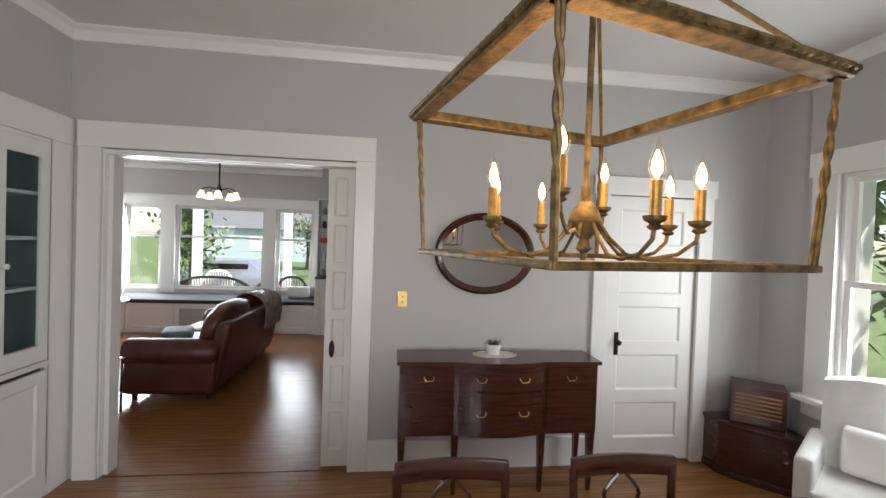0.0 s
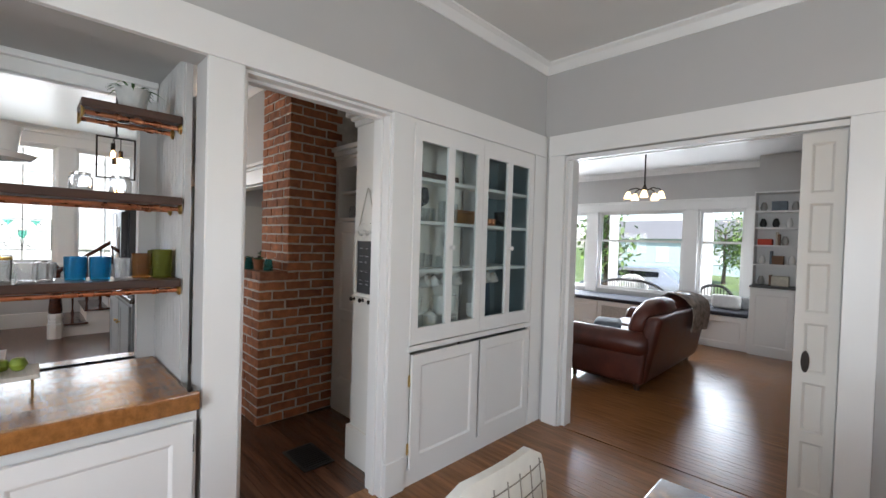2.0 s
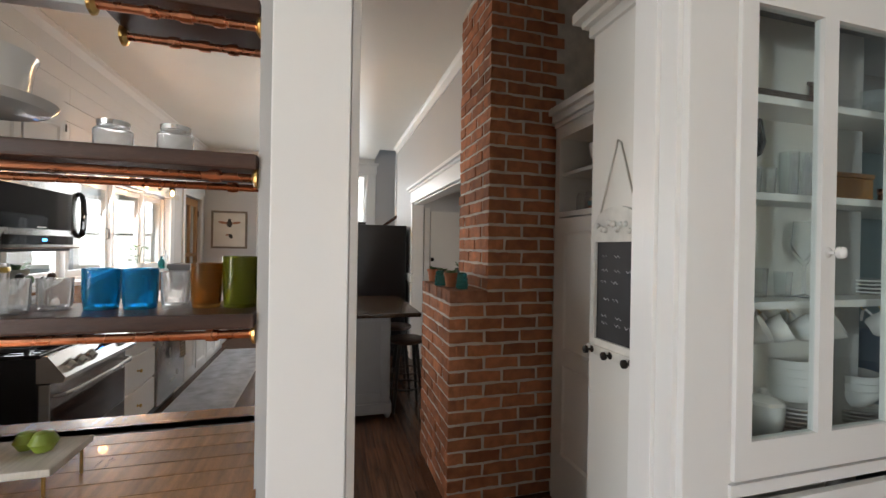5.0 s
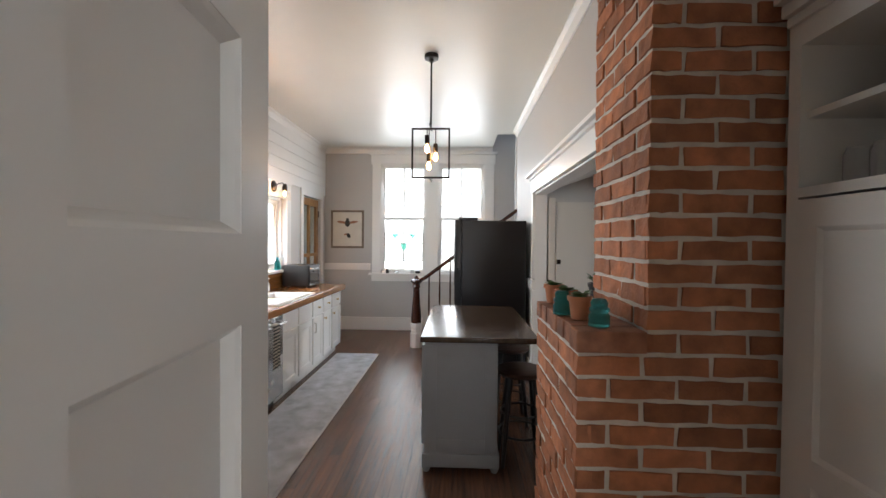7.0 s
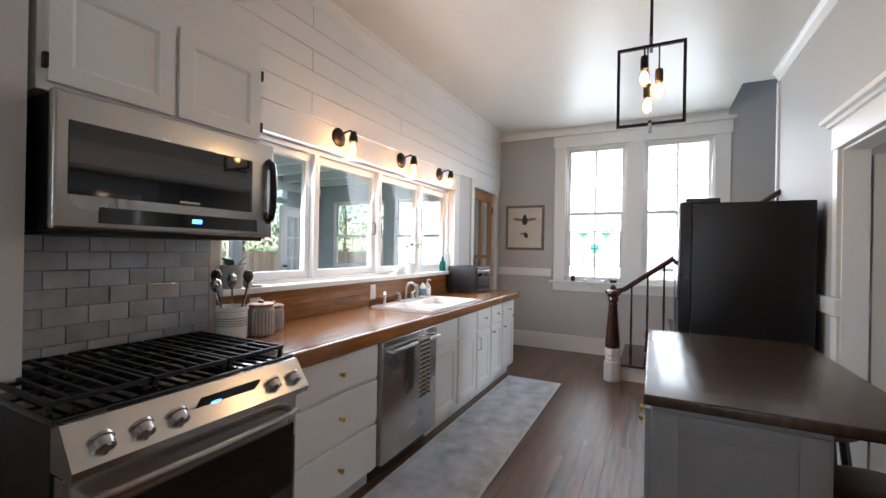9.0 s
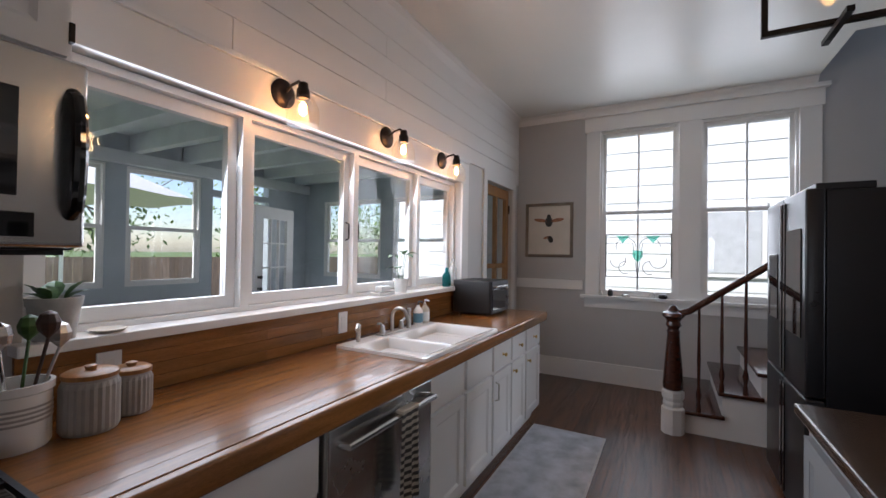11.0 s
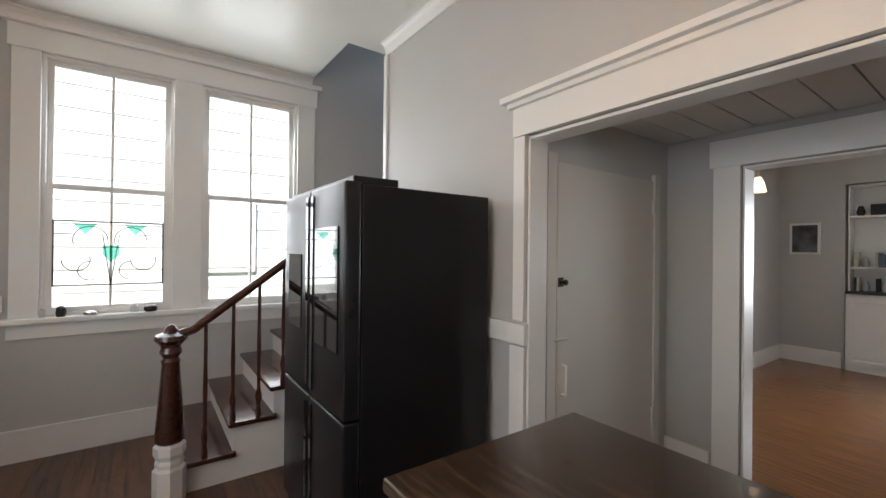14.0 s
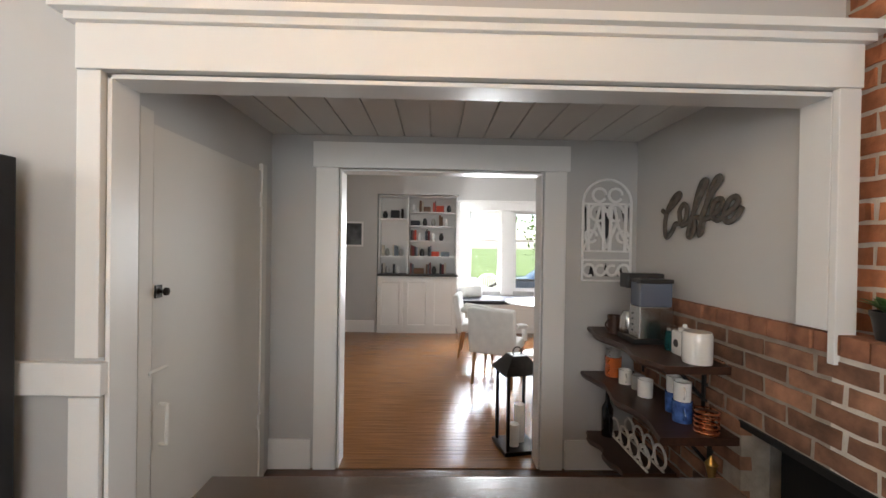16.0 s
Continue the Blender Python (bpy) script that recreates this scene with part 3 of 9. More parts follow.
# ---- things: shared kinds ----
def panelled(name, w, h, d, rows, material, parent, stile=0.11, cols=1, rail=0.11, bottom=0.2, depth=0.012):
    """A framed leaf in the xz plane, from x 0 to w, with recessed panels on both faces."""
    bm = bmesh.new()
    box(bm, 0, stile, 0, d, 0, h)
    box(bm, w - stile, w, 0, d, 0, h)
    zs = [(0, bottom)]
    avail = h - bottom - rail * len(rows)
    z, total, holes = bottom, sum(rows), []
    for r in rows:
        ph = avail * r / total
        holes.append((z, z + ph))
        box(bm, stile, w - stile, 0, d, z + ph, z + ph + rail)
        z += ph + rail
    box(bm, stile, w - stile, 0, d, 0, bottom)
    mids = []
    if cols == 2:
        for a, c in holes:
            box(bm, w / 2 - stile / 2, w / 2 + stile / 2, 0, d, a, c)
        mids = [(stile, w / 2 - stile / 2), (w / 2 + stile / 2, w - stile)]
    else:
        mids = [(stile, w - stile)]
    bmesh.ops.remove_doubles(bm, verts=bm.verts[:], dist=0.0001)
    leaf = part(name, bm, material, parent)
    for a, c in holes:
        for u, v in mids:
            pb, deep, e = bmesh.new(), min(depth, d / 2 - 0.003), 0.014
            for y0_, sgn in ((0.0015, 1), (d - 0.0015, -1)):
                rings = []
                for o, yy in ((0.0, y0_), (e * 0.35, y0_ + sgn * deep * 0.25), (e, y0_ + sgn * deep)):
                    rings.append([pb.verts.new(p) for p in ((u + o, yy, a + o), (v - o, yy, a + o), (v - o, yy, c - o), (u + o, yy, c - o))])
                for r0, r1 in zip(rings, rings[1:]):
                    for k in range(4):
                        pb.faces.new((r0[k], r0[(k + 1) % 4], r1[(k + 1) % 4], r1[k]))
                pb.faces.new(rings[-1])
                sides = rings[0] if sgn > 0 else sides + rings[0]
            for k in range(4):
                pb.faces.new((sides[k], sides[(k + 1) % 4], sides[4 + (k + 1) % 4], sides[4 + k]))
            bmesh.ops.recalc_face_normals(pb, faces=pb.faces[:])
            part("panel", pb, material, leaf)
    return leaf


def knob(parent, at, r=0.013, material=None, axis="y", out=1, name="knob", label=""):
    prof = [(r * 0.9, 0), (r * 0.35, out * r * 0.3), (r * 0.35, out * r), (r, out * r * 1.5), (r * 0.95, out * r * 2.1), (r * 0.3, out * r * 2.4)]
    return part(name, lathe(prof, 14, at, axis=axis), material or M_BRASS, parent, label, True)


def bowl_bm(r, h, t=0.004, foot=0.5, seg=24, at=(0, 0, 0)):
    return lathe([(r * foot, 0), (r * 0.72, h * 0.12), (r * 0.93, h * 0.55), (r, h), (r - t, h), (r * 0.9 - t, h * 0.55), (r * 0.66, h * 0.16), (0.001, h * 0.1)], seg, at)


def cup_bm(r, h, t=0.004, seg=20, at=(0, 0, 0), taper=0.9):
    return lathe([(r * taper, 0), (r * 0.97, h * 0.3), (r, h), (r - t, h), (r * taper - t, 0.008), (0.001, 0.008)], seg, at)


def mug(at, r, h, material, label, handle=0.0, group="mugs on the nook shelves"):
    t = thing("mug", at, label, "mug", group)
    part("cup", cup_bm(r, h, 0.004, 18, taper=0.95), material, t)
    a = radians(handle)
    pts = [(math.cos(a) * (r + 0.028 * math.sin(math.pi * i / 8)), math.sin(a) * (r + 0.028 * math.sin(math.pi * i / 8)), h * (0.2 + 0.6 * i / 8)) for i in range(9)]
    part("handle", tube(pts, 0.005, 6), material, t)
    return t


def leaf_bm(bm, base, d, length, width, droop=0.3, up=Vector((0, 0, 1))):
    """A pointed leaf with a fold, from base along d."""
    d = Vector(d).normalized()
    s = d.cross(up)
    s = s.normalized() if s.length > 1e-3 else Vector((1, 0, 0))
    n = s.cross(d)
    rows = []
    for i, wd in enumerate((0.12, 0.75, 1.0, 0.7, 0.03)):
        f = i / 4
        c = Vector(base) + d * length * f - up * droop * length * f * f
        rows.append([bm.verts.new(c - s * width * wd * 0.5 + n * 0.12 * width * wd), bm.verts.new(c), bm.verts.new(c + s * width * wd * 0.5 + n * 0.12 * width * wd)])
    for a, c in zip(rows, rows[1:]):
        for k in range(2):
            bm.faces.new((a[k], a[k + 1], c[k + 1], c[k]))


def potted(name, at, r, h, material, label, n, length, width, seed, category="plant", stems=False, rise=0.6, droop=0.3, rim=True):
    """A pot with soil and leaves."""
    rnd = random.Random(seed)
    t = thing(name, at, label, category)
    prof = [(r * 0.72, 0), (r * 0.92, h * 0.8), (r * (1.08 if rim else 0.96), h * 0.8), (r * (1.08 if rim else 1.0), h), (r * 0.9, h), (r * 0.88, h * 0.9), (0.001, h * 0.88)]
    part("pot", lathe(prof, 20), material, t, smooth=True)
    part("soil", lathe([(r * 0.86, h * 0.86), (r * 0.5, h * 0.92), (0.001, h * 0.93)], 14), M_SOIL, t)
    for i in range(n):
        bm = bmesh.new()
        a = 2 * math.pi * i / n * 2.4 + rnd.uniform(-0.3, 0.3)
        up_ = rise * rnd.uniform(0.6, 1.4)
        base = Vector((r * 0.3 * math.cos(a), r * 0.3 * math.sin(a), h * 0.9))
        if stems:
            sh = rnd.uniform(0.4, 1.0) * stems
            tip = base + Vector((math.cos(a) * 0.12 * sh, math.sin(a) * 0.12 * sh, sh))
            tube([base, base.lerp(tip, 0.5) + Vector((0.01, 0, 0)), tip], 0.002, 5, bm)
            base = tip
        leaf_bm(bm, base, (math.cos(a), math.sin(a), up_), length * rnd.uniform(0.7, 1.15), width, droop)
        part("leaf", bm, M_LEAF, t)
    return t


def jar(at, r, h, glassy, lid, label, fill=None, group=""):
    t = thing("jar", at, label, "jar", group)
    part("glass", lathe([(r * 0.9, 0), (r, h * 0.08), (r, h * 0.72), (r * 0.78, h * 0.84), (r * 0.78, h * 0.9), (r * 0.74, h * 0.9), (r * 0.74, h * 0.82), (r * 0.94, h * 0.7), (r * 0.94, h * 0.1), (0.001, h * 0.09)], 18), glassy, t, smooth=True)
    if fill:
        part("contents", lathe([(r * 0.88, h * 0.1), (r * 0.9, h * 0.5), (0.001, h * 0.55)], 14), fill, t)
    if lid:
        part("lid", lathe([(r * 0.82, h * 0.87), (r * 0.84, h), (r * 0.6, h * 1.01), (0.001, h * 1.0)], 18), lid, t)
    return t


M_TINT = solid_glass("clear_tumbler_glass", (0.95, 0.96, 0.96))
M_BLUEG = solid_glass("blue_bottle_glass", (0.05, 0.42, 0.72))
M_TEAL = solid_glass("teal_insulator_glass", (0.08, 0.42, 0.42), 0.06)
M_OLIVE = solid_glass("olive_tumbler_glass", (0.32, 0.33, 0.04))
M_AMBER = solid_glass("amber_tumbler_glass", (0.42, 0.20, 0.05))
M_GOLD = mat("gold_band", (0.75, 0.5, 0.14), 0.25, 1.0, var=0.05)
M_CHALK = mat("chalkboard", (0.02, 0.021, 0.023), 0.6, var=0.5, scale=9, bump=0.1)
M_GRAIN = mat("dried_food", (0.55, 0.36, 0.14), 0.9, var=0.3, scale=80, bump=0.5)

# ---- dining room ----
# china cabinet built into the west wall
cab = thing("china_cabinet", (DW, 2.655, 0), "built-in white china cabinet with glazed upper doors", "cabinet")
b = bmesh.new()
box(b, -0.36, -0.34, 0.0, 1.32, 0.1, 2.24)
for y in (0.0, 1.30):
    box(b, -0.34, -0.002, y, y + 0.02, 0.0, 2.24)
box(b, -0.34, -0.002, 0.02, 1.30, 2.22, 2.24)
box(b, -0.34, -0.002, 0.02, 1.30, 0.85, 0.875)
part("carcass", b, M_CUPB, cab)
for z in (1.31, 1.62, 1.895):
    part("shelf", bx(-0.335, -0.03, 0.021, 1.299, z, z + 0.022, 0.002), M_WHITE, cab)
b = bmesh.new()
box(b, -0.01, 0.018, 0.0, 0.02, 0, 2.248)
box(b, -0.01, 0.018, 1.30, 1.322, 0, 2.248)
box(b, -0.01, 0.018, 0.02, 1.30, 2.226, 2.248)
box(b, -0.01, 0.03, 0.0, 1.32, 0.835, 0.868)
box(b, -0.01, 0.018, 0.02, 1.30, 0.0, 0.10)
part("face_frame", b, M_WHITE, cab)
for k in range(2):
    y0 = 0.012 + k * 0.649
    d = bmesh.new()
    w = 0.645
    st = 0.055
    box(d, 0.004, 0.030, y0, y0 + st, 0.876, 2.222)
    box(d, 0.004, 0.030, y0 + w - st, y0 + w, 0.876, 2.222)
    box(d, 0.004, 0.030, y0 + w / 2 - st / 2, y0 + w / 2 + st / 2, 0.876, 2.222)
    for q0, q1 in ((y0 + st, y0 + w / 2 - st / 2), (y0 + w / 2 + st / 2, y0 + w - st)):
        box(d, 0.004, 0.030, q0, q1, 0.876, 0.975)
        box(d, 0.004, 0.030, q0, q1, 2.125, 2.222)
    door = part("glazed_door", d, M_WHITE, cab)
    for q0, q1 in ((y0 + st, y0 + w / 2 - st / 2), (y0 + w / 2 + st / 2, y0 + w - st)):
        part("pane", bx(0.014, 0.018, q0, q1, 0.975, 2.125), M_CABGLASS, door).visible_shadow = False
    knob(door, (0.03, y0 + w / 2, 1.475), 0.017, M_PORC, "x", 1, "knob", "white porcelain knob")
    lw = panelled("lower_door", 0.62, 0.70, 0.02, (1,), M_WHITE, cab, 0.07, rail=0.07, bottom=0.07, depth=0.007)
    lw.matrix_basis = pose(0.022, 0.025 + k * 0.645 + 0.62, 0.115, 0, 0, -90)
    for z in (0.2, 0.62):
        part("hinge", bx(0.014, 0.026, 0.012 + k * 1.29, 0.024 + k * 1.29, z, z + 0.07, 0.002), M_BRASS, cab)
# china on the cabinet shelves
def on_shelf(kind, y, z, deep, label, category, group):
    return thing(kind, (DW - deep, 2.655 + y, z), label, category, group)


def dish_stack(y, z, deep, n, r, bowls=0):
    t = on_shelf("china_stack", y, z, deep, "stack of pale china plates and bowls in the cabinet", "dishes", "china in the cabinet")
    for j in range(n):
        part("plate", lathe([(r * 0.6, j * 0.013), (r * 0.97, j * 0.013 + 0.008), (r, j * 0.013 + 0.013), (r * 0.58, j * 0.013 + 0.006), (0.001, j * 0.013 + 0.006)], 24), M_PORC, t, smooth=True)
    for j in range(bowls):
        part("bowl", bowl_bm(r * 0.92, 0.065, at=(0, 0, n * 0.013 + j * 0.026)), M_PORC, t, smooth=True)


def tumbler(y, z, deep, r, h, mtl, label):
    t = on_shelf("drinking_glass", y, z, deep, label, "glass", "glasses in the cabinet")
    part("glass", lathe([(0.001, 0.0), (r * 0.8, 0.0), (r * 0.85, 0.004), (r, h), (r - 0.003, h), (r * 0.78, 0.01), (0.001, 0.009)], 18), mtl, t, smooth=True)


def goblet(y, z, deep, r, h, mtl, label):
    t = on_shelf("wine_glass", y, z, deep, label, "glass", "glasses in the cabinet")
    f = h * 0.42
    part("base", lathe([(r * 0.85, 0), (r * 0.8, 0.004), (0.006, 0.010), (0.005, f), (0.001, f + 0.001)], 16), mtl, t, smooth=True)
    part("bowl", lathe([(0.005, f), (r * 0.8, f + h * 0.12), (r, f + h * 0.27), (r * 0.82, h), (r * 0.78, h), (r * 0.95, f + h * 0.27), (0.001, f + h * 0.06)], 18), mtl, t, smooth=True)


for y, deep, n, r, bowls in ((0.16, 0.19, 11, 0.115, 3), (0.46, 0.17, 9, 0.12, 4), (0.78, 0.19, 5, 0.105, 3)):
    dish_stack(y, 0.876, deep, n, r, bowls)
pot = on_shelf("teapot", 0.31, 0.876, 0.12, "small white lidded china pot in the cabinet", "teapot", "china in the cabinet")
part("body", bowl_bm(0.055, 0.13), M_PORC, pot, smooth=True)
part("lid", lathe([(0.054, 0.128), (0.05, 0.14), (0.012, 0.155), (0.012, 0.17), (0.001, 0.175)], 16), M_PORC, pot, smooth=True)
tray = on_shelf("serving_tray", 0.98, 0.877, 0.30, "dark slate blue tray leaning at the back of the cabinet", "tray", "china in the cabinet")
part("panel", moved(bx(0.0, 0.02, -0.20, 0.20, 0.0, 0.30, 0.006), pose(0, 0, 0, 0, -4, 0)), mat("slate_blue_enamel", (0.07, 0.10, 0.14), 0.35, var=0.2, scale=9), tray)
for k, y in enumerate((0.10, 0.19, 0.28, 0.40, 0.50, 0.74, 0.83, 0.92)):
    t = thing("teacup", (DW - 0.12, 2.655 + y, 1.309), "white china teacup hanging from a hook under the shelf", "cup", "cups in the cabinet")
    part("hook", tube([(0, 0, 0), (0, 0, -0.018), (0.006, 0, -0.026), (0.012, 0, -0.020)], 0.002, 6), M_BRASS, t)
    part("cup", moved(bowl_bm(0.042, 0.062), pose(0.02, 0, -0.085, 0, 62, 20 + 9 * (k % 3))), M_PORC, t, smooth=True)
    part("handle", tube([(0.0, 0, -0.062), (0.004, 0, -0.030), (0.012, 0, -0.022), (0.030, 0, -0.040), (0.040, 0, -0.062)], 0.004, 6), M_PORC, t)
for y, r, h in ((0.10, 0.03, 0.05), (0.17, 0.028, 0.10), (0.23, 0.028, 0.10), (0.30, 0.028, 0.09), (0.40, 0.03, 0.08)):
    tumbler(y, 1.333, 0.14, r, h, M_TINT, "short clear drinking glass in the cabinet")
goblet(0.44, 1.333, 0.10, 0.035, 0.24, M_TINT, "tall stemmed glass in the cabinet")
goblet(0.53, 1.333, 0.20, 0.035, 0.20, M_TINT, "tall stemmed glass in the cabinet")
dish_stack(0.84, 1.333, 0.17, 4, 0.10)
ph = on_shelf("framed_photo", 0.80, 1.334, 0.29, "small dark framed picture leaning in the cabinet", "picture", "")
part("frame", moved(bx(0, 0.015, -0.06, 0.06, 0, 0.19, 0.003), pose(0, 0, 0, 0, -5, 0)), M_DARKWOOD, ph)
for y, deep in ((0.10, 0.15), (0.18, 0.10)):
    goblet(y, 1.643, deep, 0.058, 0.215, M_BLACKGLASS, "smoky dark stemmed goblet in the cabinet")
for y, r, h in ((0.25, 0.03, 0.09), (0.31, 0.03, 0.09), (0.41, 0.028, 0.15), (0.47, 0.028, 0.15), (0.53, 0.028, 0.14)):
    tumbler(y, 1.643, 0.13, r, h, M_TINT, "clear drinking glass in the cabinet")
cb = on_shelf("wooden_box", 0.66, 1.643, 0.20, "copper-brown wooden box in the cabinet", "box", "")
part("body", bx(-0.08, 0.08, -0.13, 0.13, 0, 0.085, 0.004), M_HONEY, cb)
part("lid", bx(-0.083, 0.083, -0.133, 0.133, 0.086, 0.102, 0.004), M_HONEY, cb)
for y in (0.84, 0.90, 0.95):
    tumbler(y, 1.643, 0.11, 0.026, 0.055, M_COPPER, "small copper cup in the cabinet")
tumbler(1.10, 1.643, 0.16, 0.045, 0.12, M_BLACKGLASS, "dark glass jar in the cabinet")
bk = on_shelf("serving_basket", 0.36, 1.918, 0.18, "brown wooden carrier with a looped handle", "basket", "")
part("tray", bx(-0.09, 0.09, -0.17, 0.17, 0, 0.05, 0.006), M_DARKWOOD, bk)
for y in (-0.15, 0.15):
    part("handle", tube([(-0.05, y, 0.045), (-0.045, y, 0.11), (0, y, 0.13), (0.045, y, 0.11), (0.05, y, 0.045)], 0.008, 8), M_DARKWOOD, bk)
t = on_shelf("glass_bowl", 0.84, 1.918, 0.17, "clear glass bowl in the cabinet", "bowl", "glasses in the cabinet")
part("bowl", bowl_bm(0.10, 0.11), M_TINT, t, smooth=True)

# shelf recess: lining, worktop, cupboards, shelves
b = bmesh.new()
box(b, TX, DWK, 1.50, 1.525, 0, 2.36)
for i in range(9):
    x0 = TX + 0.004 + i * 0.0565
    box(b, x0, x0 + 0.0525, 1.494, 1.5, 0.92, 2.30)
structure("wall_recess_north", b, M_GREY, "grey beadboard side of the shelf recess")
b = bmesh.new()
box(b, TX, DWK, 0.165, 0.19, 0, 2.36)
for i in range(9):
    x0 = TX + 0.004 + i * 0.0565
    box(b, x0, x0 + 0.0525, 0.19, 0.196, 0.92, 2.30)
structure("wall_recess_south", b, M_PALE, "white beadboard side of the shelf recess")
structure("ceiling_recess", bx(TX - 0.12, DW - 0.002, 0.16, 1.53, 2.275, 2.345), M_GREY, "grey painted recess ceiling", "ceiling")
b = bmesh.new()
box(b, TX - 0.05, TX + 0.015, 0.2, 1.49, 2.185, 2.275)
box(b, TX - 0.03, TX + 0.045, 0.2, 1.49, 2.245, 2.275)
board("trim_recess_head", b, "white moulded head of the pass-through", bev=0.006)
wt = thing("pass_through_worktop", (TX - 0.16, 0.2, 0.828), "glossy oak plank worktop in the pass-through", "countertop")
for i in range(11):
    x0 = i * 0.0765
    part("plank", bx(x0, x0 + 0.076, 0.002, 1.292, 0, 0.042, 0.0015, 1), M_BUTCHER, wt)
part("front_edge", bx(0.842, 0.872, -0.02, 1.325, -0.03, 0.043, 0.006), M_BUTCHER, wt)
base = thing("recess_base_cabinet", (DW, 0.2, 0), "white painted base cupboard under the pass-through", "cabinet")
part("body", bx(-0.6, -0.004, 0.003, 1.327, 0.0, 0.797), M_WHITE, base)
for k in range(2):
    lw = panelled("cupboard_door", 0.60, 0.62, 0.02, (1,), M_WHITE, base, 0.07, rail=0.07, bottom=0.07, depth=0.007)
    lw.matrix_basis = pose(0.018, 0.665 + k * 0.64, 0.13, 0, 0, -90)
    part("hinge", bx(0.016, 0.026, 0.055 + k * 1.245, 0.067 + k * 1.245, 0.62, 0.69, 0.002), M_BRONZE, base)


def plank_shelf(y0, y1, z, wide, label):
    s = thing("wall_shelf", (-2.05, 0, z), label, "shelf", "dark shelves in the pass-through")
    part("board", bx(-wide / 2, wide / 2, y0, y1, 0, 0.034, 0.006), M_DARKWOOD, s)
    for dx in (-wide / 2 + 0.03, wide / 2 - 0.03):
        p_ = part("copper_pipe", tube([(dx, y0 + 0.004, -0.016), (dx, y1 - 0.004, -0.016)], 0.0095, 10), M_COPPER, s)
        for y in (y0 + 0.1, (y0 + y1) / 2, y1 - 0.1):
            part("pipe_clip", lathe([(0.013, y), (0.014, y + 0.012), (0.013, y + 0.024)], 10, (dx, 0, -0.016), axis="y"), M_COPPER, p_)
        for y, o in ((y0, 1), (y1, -1)):
            part("pipe_flange", lathe([(0.024, y), (0.022, y + o * 0.006), (0.012, y + o * 0.012)], 14, (dx, 0, -0.016), axis="y"), M_BRASS, p_)
    return s


plank_shelf(0.197, 1.492, 1.285, 0.24, "dark plank shelf on copper pipes holding dishes")
plank_shelf(0.197, 1.492, 1.635, 0.24, "dark plank shelf on copper pipes with jars")
plank_shelf(1.16, 1.492, 1.985, 0.20, "short dark plank shelf with a potted plant")
plank_shelf(0.197, 0.50, 1.985, 0.20, "short dark plank shelf with a potted plant")
SL, SM, SH = 1.319, 1.669, 2.019


def dish_stack(y, r, n, pitch, label, bowls=False):
    s = thing("dish_stack", (-2.05, y, SL), label, "dishes", "stacked dishes on the low shelf")
    for j in range(n):
        m_c = (M_PORC, M_BLACK)[j % 2]
        if bowls:
            part("bowl", bowl_bm(r, 0.058, foot=0.55, at=(0, 0, j * pitch)), m_c, s, smooth=True)
        else:
            part("plate", lathe([(r * 0.6, j * pitch), (r * 0.97, j * pitch + 0.008), (r, j * pitch + 0.0125), (r * 0.9, j * pitch + 0.0115), (0.001, j * pitch + 0.008)], 28), m_c, s, smooth=True)


dish_stack(0.435, 0.108, 10, 0.0125, "stack of black and white dinner plates")
dish_stack(0.645, 0.082, 9, 0.0105, "stack of black and white side plates")
dish_stack(0.826, 0.066, 4, 0.037, "stack of black and white bowls", True)
for y, r, h, m_c, lb, nm in ((0.95, 0.034, 0.10, M_TINT, "clear tumbler with a gold band", "tumbler"), (1.02, 0.032, 0.072, M_TINT, "clear glass tumbler on the shelf", "tumbler"), (1.07, 0.032, 0.07, M_TINT, "clear glass tumbler on the shelf", "tumbler"),
                       (1.156, 0.036, 0.092, M_BLUEG, "blue glass jar tumbler on the shelf", "tumbler"), (1.232, 0.036, 0.092, M_BLUEG, "blue glass jar tumbler on the shelf", "tumbler"), (1.303, 0.03, 0.085, M_TINT, "clear ribbed glass tumbler on the shelf", "tumbler"),
                       (1.368, 0.034, 0.105, M_AMBER, "amber glass tumbler on the shelf", "tumbler"), (1.442, 0.040, 0.122, M_OLIVE, "large olive glass tumbler", "tumbler"), (1.44, 0.036, 0.115, M_OLIVE, "large olive glass tumbler", "tumbler")):
    t = thing(nm, (-2.05 + (0.05 if y == 1.02 else -0.085 if y == 1.44 else 0), y, SL), lb, "glass", "tumblers on the low shelf")
    part("glass", cup_bm(r, h, 0.003, 20, taper=0.88), m_c, t, smooth=True)
    if "gold" in lb:
        part("band", lathe([(r + 0.0006, h * 0.82), (r + 0.0012, h * 0.86), (r + 0.0006, h * 0.93)], 20), M_GOLD, t)
for y, fl in ((0.49, M_GRAIN), (0.61, None), (1.17, None), (1.295, None)):
    jar((-2.06, y, SM), 0.038, 0.075, M_TINT, M_BRASS if y < 0.6 else M_STEEL, "small glass jar with a metal lid", fl, "jars on the upper shelf")
cs = thing("cake_stand", (-2.07, 0.89, SM), "white ceramic cake stand with a wide rim", "cake stand")
part("foot", lathe([(0.05, 0), (0.045, 0.01), (0.03, 0.03), (0.026, 0.07), (0.035, 0.088), (0.001, 0.089)], 20), M_PORC, cs, smooth=True)
part("plate", lathe([(0.04, 0.086), (0.14, 0.094), (0.155, 0.112), (0.15, 0.112), (0.135, 0.102), (0.001, 0.1)], 28), M_PORC, cs, smooth=True)
mb = thing("batter_bowl", (-2.07, 0.895, SM + 0.103), "white ceramic batter bowl with a handle", "bowl")
